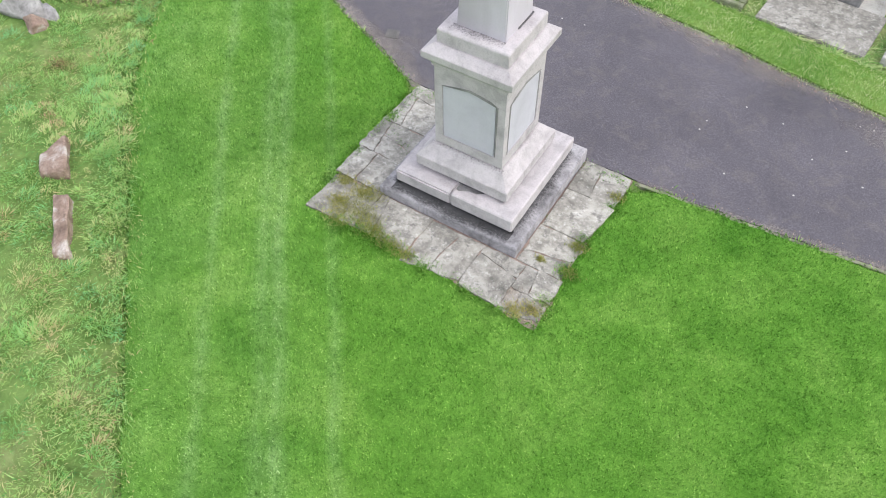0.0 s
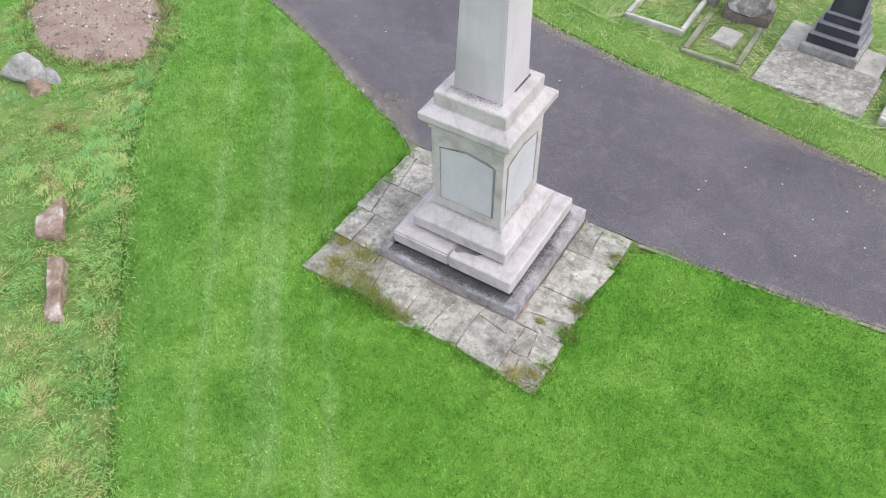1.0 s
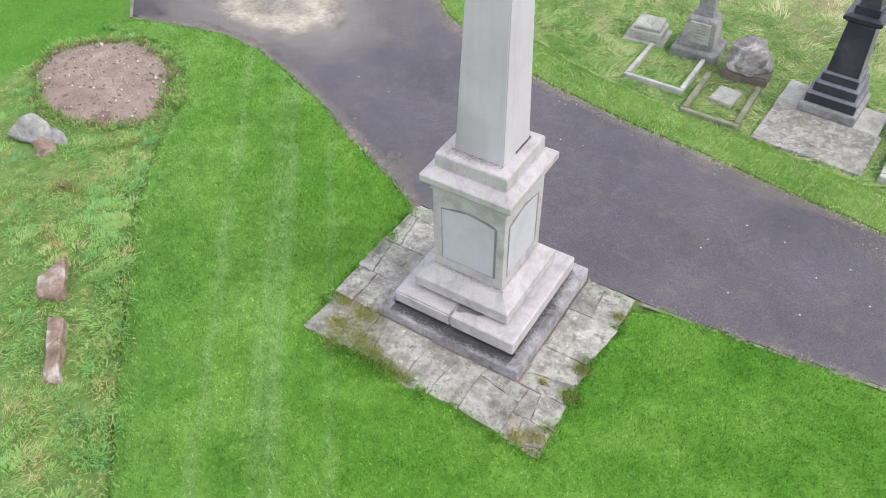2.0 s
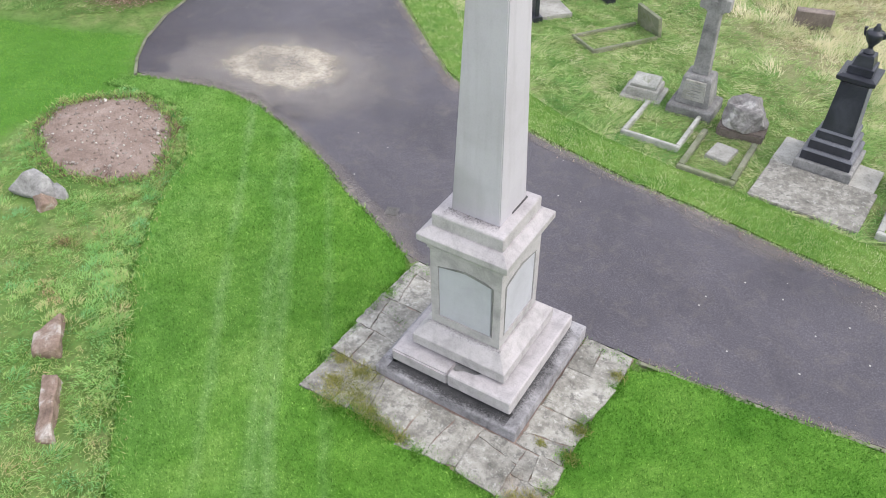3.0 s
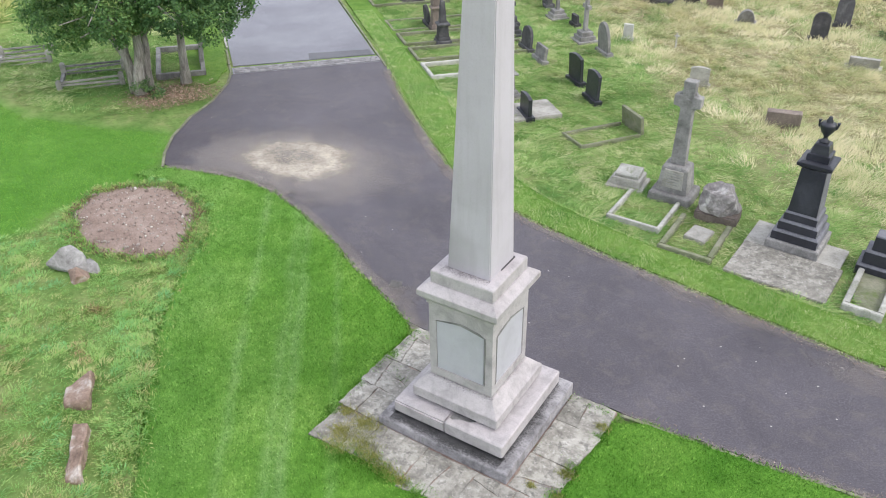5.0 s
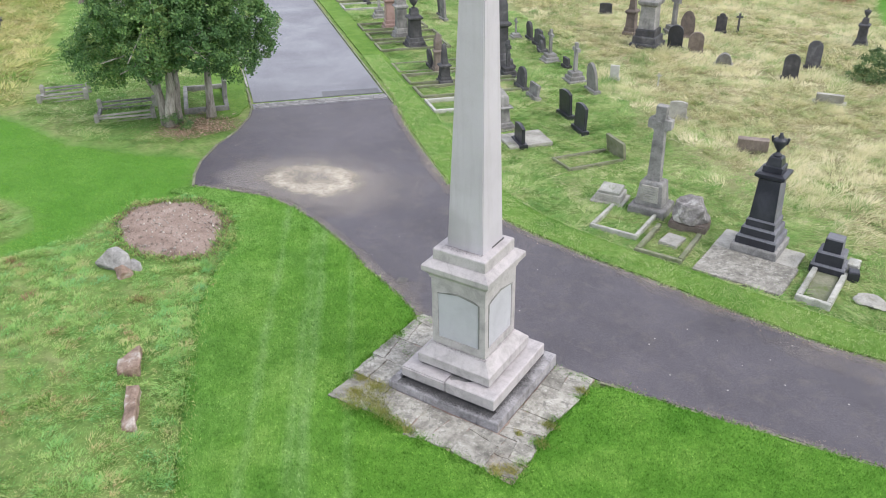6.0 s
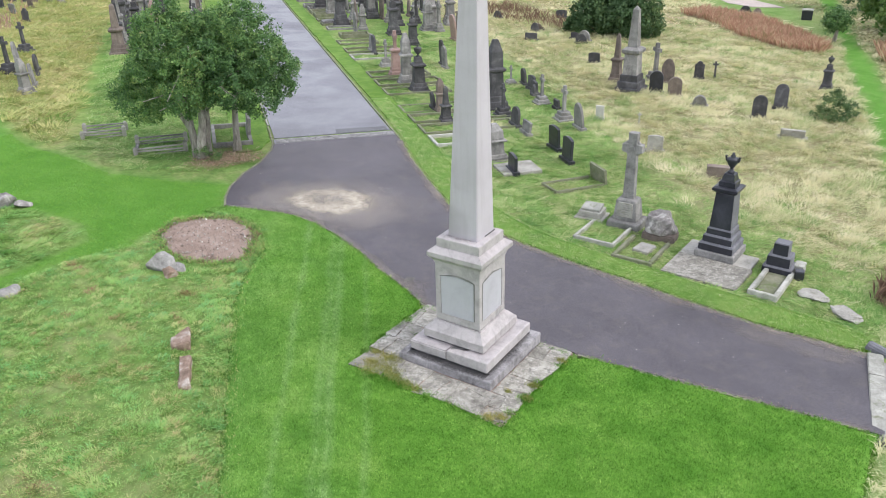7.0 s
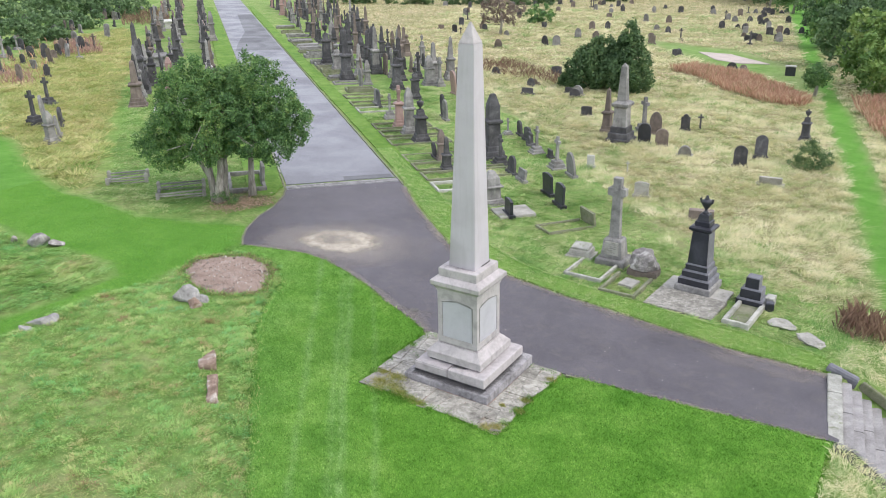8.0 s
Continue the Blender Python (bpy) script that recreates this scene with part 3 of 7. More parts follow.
def blades(name, x, y, z, height, width, material, label, bend=0.5, seed=1, verts_per=3):
    """Grass: one leaning, tapered blade at each point."""
    rs = np.random.RandomState(seed)
    n = len(x)
    a = rs.uniform(0, 2 * np.pi, n)
    h = height * rs.uniform(0.5, 1.3, n)
    w = width * rs.uniform(0.6, 1.3, n)
    dirn = rs.uniform(0, 2 * np.pi, n)
    off = h * bend * rs.uniform(0.2, 1.3, n)
    base = np.stack([x, y, z], 1)
    side = np.stack([np.cos(a) * w / 2, np.sin(a) * w / 2, np.zeros(n)], 1)
    lean = np.stack([np.cos(dirn) * off, np.sin(dirn) * off, h], 1)
    if verts_per == 3:
        v = np.stack([base - side, base + side, base + lean], 1).reshape(-1, 3)
    else:
        mid = base + np.stack([np.cos(dirn) * off * 0.35, np.sin(dirn) * off * 0.35, h * 0.6], 1)
        v = np.stack([base - side, base + side, mid + side * 0.8, base + lean], 1).reshape(-1, 3)
    ob = fast_mesh(name, v, verts_per, material)
    return tagged(ob, label, "grass", kind="stuff")


def scatter(poly, per_m2, seed, edge=0.0, clump=0.0, keep_out=()):
    """Random points in a polygon, thinned by a noise into clumps and kept out of other outlines."""
    rs = np.random.RandomState(seed)
    p = np.array(poly)
    lo, hi = p.min(0), p.max(0)
    n = int(per_m2 * np.prod(hi - lo))
    x, y = rs.uniform(lo[0], hi[0], n), rs.uniform(lo[1], hi[1], n)
    ok = inside(poly, x, y)
    x, y = x[ok], y[ok]
    for q in keep_out:
        ok = ~inside(q, x, y)
        x, y = x[ok], y[ok]
    if clump:
        w = patch(x, y, 1.3) * 0.6 + patch(x + 40, y, 4.0) * 0.4
        ok = rs.uniform(0, 1, len(x)) < 1 - clump + clump * np.clip(w + 0.5, 0, 1)
        x, y = x[ok], y[ok]
    return x, y


def patch(x, y, s):
    """A soft random pattern over the ground, about -1 to 1."""
    return (np.sin(x * s * 1.1 + 2 * np.sin(y * s * 0.7 + 1)) + np.sin(y * s * 1.3 + 2 * np.sin(x * s * 0.6 + 2)) + np.sin((x + y) * s * 2.1 + 3 * np.sin((x - y) * s * 0.9))) / 3


# ---- the ground ----
A0, AU, AN = Vector((-12.96, 16.64)), Vector((-0.758, 0.652)), Vector((0.652, 0.758))


def av(s, d):
    """A point s metres up the avenue from the sett line, d metres to the right of its right-hand edge."""
    q = A0 + AU * s + AN * d
    return q.x, q.y


PATH_EDGE = [(3.5, 7.5), (3.5, 7.3), (3.3, 7.28), (1.72, 7.16), (0.12, 6.98), (-1.65, 6.82), (-5.06, 6.85), (-5.8, 7.25), (-6.75, 7.65), (-7.7, 8.15), (-9.1, 8.75), (-10.15, 9.02), (-11.2, 8.98), (-12.67, 8.5),
             (-13.25, 8.98), (-13.75, 9.7), (-14.3, 10.75), (-14.6, 11.7), (-15.2, 12.85), (-15.72, 13.6), (-15.3, 14.3), (-12.9, 16.8), (-12.3, 16.1), (-10.75, 14.55), (-8.5, 12.55), (-7.5, 11.75), (-5.3, 10.83), (-3.5, 10.45), (-1.75, 10.22), (-0.3, 9.98), (1.08, 9.8), (2.9, 9.82), (3.12, 9.82), (3.16, 9.6)]
DRY = [(2.4, 13.2), (-0.1, 14.7), (-2.2, 15.4), (-6.1, 19.6), (-9.2, 23.5), (-13.0, 27.4), (-18, 33), av(26, 9), av(60, 10), av(110, 12), (-60, 150), (-24, 150), (-9, 86), (-3, 60), (1.5, 44), (5, 34), (8, 24), (9, 15), (4.5, 14)]
TRACK = [(4.9, 13.5), (4.6, 16), (3.4, 21.1), (1.4, 31.5), (-0.1, 39.3), (-1.6, 45.2), (-3.9, 55.7), (-9.4, 85.1), (-21, 146), (-24, 146), (-11.2, 84), (-7.2, 64.9), (-3.3, 47.9), (-1.5, 38.6), (0.6, 28.9), (1.95, 21.9), (2.75, 17.5), (3.6, 13.5)]
GREENPLOT = [(-22, 69.3), (-15.8, 66.4), (-12.5, 66), (-6.6, 58), (-3.6, 49.8), (-2.6, 46.0), (-4.2, 46.6), (-7.4, 51.9), (-12.2, 55.2), (-20, 65.1)]
GOLD = [(-21.6, 9.0), (-23.0, 9.2), (-26.3, 10.3), (-30.7, 12.3), (-32.9, 12.8), (-46, 20), (-56, 27), (-66, 38), (-70, 47), (-60, 41), (-45.5, 29.4), (-32.7, 18.7), (-27.5, 14.5), (-24.3, 11.9), (-22.0, 10.0)]
MOUND = [(-21, 5.4), (-18.2, 5.1), (-16.6, 5.35), (-14.8, 5.3), (-14.1, 4.9), (-13.9, 3.3), (-14.2, 1.9), (-17, -0.5), (-21, 1)]
LEFTMOWN = [(-12.75, 8.5), (-11, 9.1), (-9.7, 8.9), (-9.3, 7.6), (-11.2, 8.0), (-12.6, 7.6), (-12.9, 6.2), (-12.6, 5.4), (-13.1, 4.2), (-13.2, 2.9), (-12.9, 1.2), (-13.2, -1), (-14, -4), (-15.5, -4), (-14.6, 0), (-13.9, 1.9), (-13.7, 3.3), (-13.9, 5.0), (-14.8, 5.5), (-18.2, 5.4), (-21, 5.6), (-26, 4), (-40, 8), (-40, 15), (-32.9, 12.6), (-30.7, 12.1), (-26.3, 10.1), (-23.0, 9.0), (-21.6, 8.8), (-20.3, 8.9), (-17.6, 8.6), (-15.5, 9.2), (-13.9, 9.9), (-13.5, 9.4)]
ROUGH = [(-3.3, -0.6), (-5.0, 1.15), (-6.6, 2.78), (-7.85, 4.05), (-8.75, 5.1), (-9.45, 6.2), (-9.9, 7.2), (-10.9, 8.0), (-12.3, 8.0), (-13.0, 7.0), (-12.5, 5.6), (-13.0, 4.2), (-13.1, 2.9), (-12.8, 1.2), (-13.2, -1), (-14, -4), (-8, -8), (-2, -6), (-1.4, -2.5)]
GOLDWAY = [(-24.3, 11.9), (-27.5, 14.5), (-32.7, 18.7), (-45.5, 29.4), (-60, 41), (-60.5, 39.9), (-41, 26.4), (-31.8, 19.2), (-26.5, 14.6), (-23.3, 11.7)]


def ground_sheet():
    """One sheet from under the camera out to the horizon, finer near the middle."""
    gx = np.concatenate([[-900, -400, -200], np.arange(-120, -40, 1.6), np.arange(-40, 8, 0.4), np.arange(8, 40, 2.0), [80, 200, 400, 900]])
    gy = np.concatenate([[-900, -300, -80, -30], np.arange(-15, 50, 0.4), np.arange(50, 160, 1.6), [200, 400, 900]])
    x, y = np.meshgrid(gx, gy, indexing="ij")
    z = G(x, y, -0.02)
    z += 0.035 * patch(x, y, 0.9) * np.clip(edge_dist(DRY, x, y), 0, 1)
    z += np.where(edge_dist(DRY, x, y) > 0, 0.03, 0)
    # the bank falls away beyond the flight of steps
    fall = np.clip(x - 3.5, 0, 7.5) * np.clip((y - 2) / 3, 0, 1) * np.clip((13.5 - y) / 3, 0, 1)
    z -= np.where((x > 3.55) & (x < 9) & (y > 7.3) & (y < 9.85), 0.35, 0)
    z -= 0.55 * fall
    nx, ny = x.shape
    idx = np.arange(nx * ny).reshape(nx, ny)
    quads = np.stack([idx[:-1, :-1], idx[1:, :-1], idx[1:, 1:], idx[:-1, 1:]], -1).reshape(-1, 4)
    me = bpy.data.meshes.new("ground")
    me.vertices.add(nx * ny)
    me.vertices.foreach_set("co", np.stack([x, y, z], -1).astype(np.float32).ravel())
    me.loops.add(quads.size)
    me.loops.foreach_set("vertex_index", quads.ravel().astype(np.int32))
    me.polygons.add(len(quads))
    me.polygons.foreach_set("loop_start", np.arange(0, quads.size, 4, dtype=np.int32))
    me.update(calc_edges=True)
    me.polygons.foreach_set("use_smooth", np.ones(len(quads), bool))

    def soft(poly, w):
        return np.clip(edge_dist(poly, x, y) / w + 0.5, 0, 1)
    dry = soft(DRY, 2.5)
    gold = soft(GOLD, 2.0)
    lush = np.maximum.reduce([soft(TRACK, 0.6), soft(LEFTMOWN, 0.5), 0.7 * soft(GREENPLOT, 3), 0.6 * soft(GOLDWAY, 1.0)])
    for key, val in (("dry", dry), ("gold", gold), ("lush", lush)):
        me.attributes.new(key, "FLOAT", "POINT").data.foreach_set("value", val.astype(np.float32).ravel())
    me.materials.append(FIELD)
    return tagged(new("ground", me), "sloping cemetery ground of cut, mown and dry grass", "ground", kind="structure")


ground_sheet()
path_outline = wavy(PATH_EDGE, 0.12, 0.035, 1, 1)
sheet("path", path_outline, 0.0, 0.03, ASPHALT, "dark grey-purple asphalt footpath with pale chips", "path")
sheet("road", [av(0.55, -4.1), av(0.55, -0.02), av(60, -0.05), av(140, -0.05), av(140, -4.1), av(60, -4.1)], 0.004, 0.03, ROADTOP, "pale grey damp asphalt avenue between the graves", "road")
sheet("road_patch", [av(0.58, -1.95), av(0.58, -0.1), av(1.0, -0.1), av(1.1, -1.9)], 0.009, 0.01, ROADDARK, "darker asphalt repair at the avenue's foot", "road")
sheet("road_patch", [av(41, -3.9), av(41, -0.15), av(78, -0.15), av(78, -1.9), av(56, -2.3), av(46, -3.5)], 0.009, 0.01, ROADDARK, "darker resurfaced stretch of the avenue", "road")

LAWN_EDGE = [(3.4, 6.9), (3.42, 7.2), (3.2, 7.2), (1.72, 7.06), (0.12, 6.9), (-1.66, 6.75), (-1.66, 6.0), (-3.4, 5.0), (-5.0, 6.0), (-5.1, 6.8), (-5.85, 7.17), (-6.8, 7.57), (-7.72, 8.05), (-9.12, 8.65), (-10.15, 8.93), (-11.1, 8.9), (-12.0, 8.66), (-12.62, 8.45), (-13.0, 7.9), (-12.2, 8.1), (-11.0, 8.1), (-9.9, 7.2), (-9.4, 6.2), (-8.7, 5.1), (-7.8, 4.05), (-6.55, 2.78), (-4.95, 1.15), (-3.2, -0.65), (0.0, -4.25), (3.2, -7.8), (3.5, -7.5), (3.4, -4), (3.38, 2), (3.4, 4.5), (3.38, 6.4)]
lawn_outline = wavy(LAWN_EDGE, 0.12, 0.04, 2, 1)
sheet("lawn", lawn_outline, 0.03, 0.06, LAWN, "bright green mown lawn with pale mower lines", "lawn")
VERGE_EDGE = [(2.97, 9.88), (1.08, 9.88), (-0.3, 10.06), (-1.75, 10.3), (-3.5, 10.53), (-5.3, 10.9), (-7.45, 11.85), (-8.43, 12.65), (-10.7, 14.65), (-12.25, 16.2), (-12.8, 16.85), av(40, 0.12), av(90, 0.12), av(90, 1.0), av(40, 0.95), av(0.5, 1.1), (-10.0, 15.4), (-7.8, 13.2), (-5.3, 11.75), (-3.6, 11.35), (-1.6, 11.1), (0.2, 10.85), (1.6, 10.75), (2.6, 10.65), (3.1, 10.3)]
verge_outline = wavy(VERGE_EDGE, 0.25, 0.05, 3, 1)
sheet("verge", verge_outline, 0.03, 0.06, VERGE, "mown grass verge along the path", "verge")
LEFTVERGE = [av(0.3, -4.25), av(40, -4.25), av(90, -4.25), av(90, -5.6), av(40, -5.6), av(1, -5.5), (-16.3, 12.2), (-15.9, 12.0), (-15.5, 12.6), (-15.9, 13.4)]
sheet("verge", wavy(LEFTVERGE, 0.15, 0.05, 4, 1), 0.03, 0.06, VERGE, "mown grass verge between the avenue and the tree", "verge")


def covered(name, cx, cy, rx, ry, turn, up, material, label, hole=0.0, category="sand", strength=1.0):
    """A thin spill that thins out towards its rim."""
    bm = bmesh.new()
    lay = bm.verts.layers.float.new("cover")
    n = 40
    vs = {}
    ca, sa = math.cos(radians(turn)), math.sin(radians(turn))
    for i in range(n + 1):
        for j in range(n + 1):
            u, v = (i / n * 2 - 1) * 1.5, (j / n * 2 - 1) * 1.5
            x, y = cx + rx * u * ca - ry * v * sa, cy + rx * u * sa + ry * v * ca
            w = bm.verts.new((x, y, G(x, y, up)))
            r = math.hypot(u, v) + 0.15 * noise.noise(Vector((x, y, 0)) * 1.2)
            k = max(0.0, min(1.0, (1.35 - r) / 0.75))
            k = k * k * (3 - 2 * k)
            if hole:
                k *= 1 - hole * max(0.0, 1 - ((u + 0.1) ** 2 + v * v * 1.2) / 0.35)
            w[lay] = k * 1.1 * strength - 0.4
            vs[i, j] = w
    for i in range(n):
        for j in range(n):
            bm.faces.new((vs[i, j], vs[i + 1, j], vs[i + 1, j + 1], vs[i, j + 1]))
    return tagged(part(name, bm, material), label, category, kind="stuff")


def ribbon(name, line, width, up, material, label, seed):
    """A strip of washed soil along an edge, thinning out towards the path."""
    pts = []
    for a, b in zip(line, line[1:]):
        a, b = Vector(a), Vector(b)
        k = max(1, int((b - a).length / .15))
        pts += [a.lerp(b, i / k) for i in range(k)]
    pts.append(Vector(line[-1]))
    bm = bmesh.new()
    lay = bm.verts.layers.float.new("cover")
    rows = []
    for i, q in enumerate(pts):
        d = (pts[min(i + 1, len(pts) - 1)] - pts[max(i - 1, 0)]).normalized()
        nrm = Vector((-d.y, d.x))
        w = width * (1 + .6 * noise.noise(Vector((q.x, q.y, seed)) * .9))
        row = []
        for u, c in ((-.15, .75), (.3, .6), (.65, .25), (1.1, -.45)):
            o = q + nrm * w * u
            v = bm.verts.new((o.x, o.y, G(o.x, o.y, up)))
            v[lay] = c
            row.append(v)
        rows.append(row)
    for a, b in zip(rows, rows[1:]):
        for k in range(3):
            bm.faces.new((a[k], b[k], b[k + 1], a[k + 1]))
    bmesh.ops.recalc_face_normals(bm, faces=bm.faces[:])
    return tagged(part(name, bm, material), label, "soil", kind="stuff")


ribbon("edge_soil", [(3.0, 9.84), (1.08, 9.84), (-0.3, 10.02), (-1.75, 10.26), (-3.5, 10.49), (-5.3, 10.87), (-7.5, 11.79), (-8.5, 12.59), (-10.75, 14.59), (-12.3, 16.15)], .3, .005, GRIT, "brown soil washed along the far edge of the path", 1)
ribbon("edge_soil", [(-12.62, 8.5), (-11.95, 8.74), (-11.2, 8.94), (-10.15, 8.98), (-9.1, 8.71), (-7.7, 8.11), (-6.75, 7.61), (-5.8, 7.21), (-5.06, 6.83)], .28, .005, GRIT, "brown soil washed along the lawn's edge", 2)
ribbon("edge_soil", [(-1.65, 6.78), (0.12, 6.94), (1.72, 7.12), (3.3, 7.26)], .16, .005, GRIT, "brown soil washed along the lawn's edge", 3)
covered("sand_patch", -10.6, 10.4, 1.35, 0.95, 14, 0.006, SAND, "ring of pale spilt sand on the asphalt", 0.4, "sand", 1.2)
covered("sand_patch", -10.6, 10.2, 2.5, 1.6, 14, 0.0045, DUST, "thin dusting of pale sand over the asphalt", 0.0, "sand", 0.8)
covered("leaf_litter", -15.7, 11.4, 1.25, .85, 60, 0.045, LITTER, "brown fallen leaves and bare earth under the tree", 0.0, "leaf litter", 0.95)
covered("grit_patch", -10.4, 10.4, 3.1, 2.1, 20, 0.003, DUST, "pale grit trodden over the asphalt", 0.0, "grit", 0.6)
covered("grit_patch", -10.2, 9.35, 1.5, 0.45, -12, 0.0035, GRIT, "brown grit washed along the path's edge", 0.0, "grit", 0.55)
covered("grit_patch", 1.6, 9.5, 1.5, 0.45, -2, 0.004, GRIT, "brown grit washed along the path's edge", 0.0, "grit", 0.6)
covered("grit_patch", -1.5, 10.05, 1.6, 0.3, -10, 0.004, GRIT, "brown grit washed along the path's edge", 0.0, "grit", 0.6)
covered("grit_patch", -6.0, 7.4, 0.7, 0.3, 28, 0.004, GRIT, "brown grit washed along the path's edge", 0.0, "grit", 0.6)

# ---- the obelisk ----
CX, CY = -3.33, 5.82


def panelled_face(bm, hw, z0, z1, depth, turn, hx0):
    """One face of the pedestal's die with a shallow sunk panel under a flat pointed arch."""
    m = 0.1
    zs, zt = z1 - 0.25, z1 - 0.19
    zb = z0 + 0.13
    inner = [(-hw + m, zb), (hw - m, zb), (hw - m, zs)]
    for i in range(1, 8):
        u = i / 8
        inner.append(((hw - m) * (1 - 2 * u) , zs + (zt - zs) * (1 - abs(1 - 2 * u) ** 1.1)))
    inner.append((-hw + m, zs))
    outer = [(-hw, z0), (hw, z0), (hw, z1), (-hw, z1)]
    rot = Matrix.Rotation(radians(turn), 3, "Z")

    def put(x, z, d):
        return bm.verts.new(rot @ Vector((x, -hx0 + d, z)))
    o = [put(x, z, 0) for x, z in outer]
    a = [put(x, z, 0) for x, z in inner]
    b = [put(x * 0.99, (z - (z0 + z1) / 2) * 0.995 + (z0 + z1) / 2, depth) for x, z in inner]
    n = len(inner)
    es = [bm.edges.new((o[i], o[(i + 1) % 4])) for i in range(4)] + [bm.edges.new((a[i], a[(i + 1) % n])) for i in range(n)]
    bmesh.ops.triangle_fill(bm, use_beauty=True, use_dissolve=False, edges=es, normal=rot @ Vector((0, -1, 0)))
    for i in range(n):
        bm.faces.new((a[i], a[(i + 1) % n], b[(i + 1) % n], b[i]))
    bm.faces.new(b)
    # the inlaid panel has shrunk away from one side and from the arch
    s = -0.012 if turn in (0, 180) else 0.012
    return [[rot @ Vector((x * k + s, -hx0 + d, zb + 0.004 + (z - zb) * (k + 0.015))) for x, z in inner] for k, d in ((0.965, depth), (0.965, 0.02), (0.95, 0.012))]


def grime_shade_strip(edge, deep, much, z):
    """Grit and painted contact shade along the foot of a stone's south side, thinning outwards."""
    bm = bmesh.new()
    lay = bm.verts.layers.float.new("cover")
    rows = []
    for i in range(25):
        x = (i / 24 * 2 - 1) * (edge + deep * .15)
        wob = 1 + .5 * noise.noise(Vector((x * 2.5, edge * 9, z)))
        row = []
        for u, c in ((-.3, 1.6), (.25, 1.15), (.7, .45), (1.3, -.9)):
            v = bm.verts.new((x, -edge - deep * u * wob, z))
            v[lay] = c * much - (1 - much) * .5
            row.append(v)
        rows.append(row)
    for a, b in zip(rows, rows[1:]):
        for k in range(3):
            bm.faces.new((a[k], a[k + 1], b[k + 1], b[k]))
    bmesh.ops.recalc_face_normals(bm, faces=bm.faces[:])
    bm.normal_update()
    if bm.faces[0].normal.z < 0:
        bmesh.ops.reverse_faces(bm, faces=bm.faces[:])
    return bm


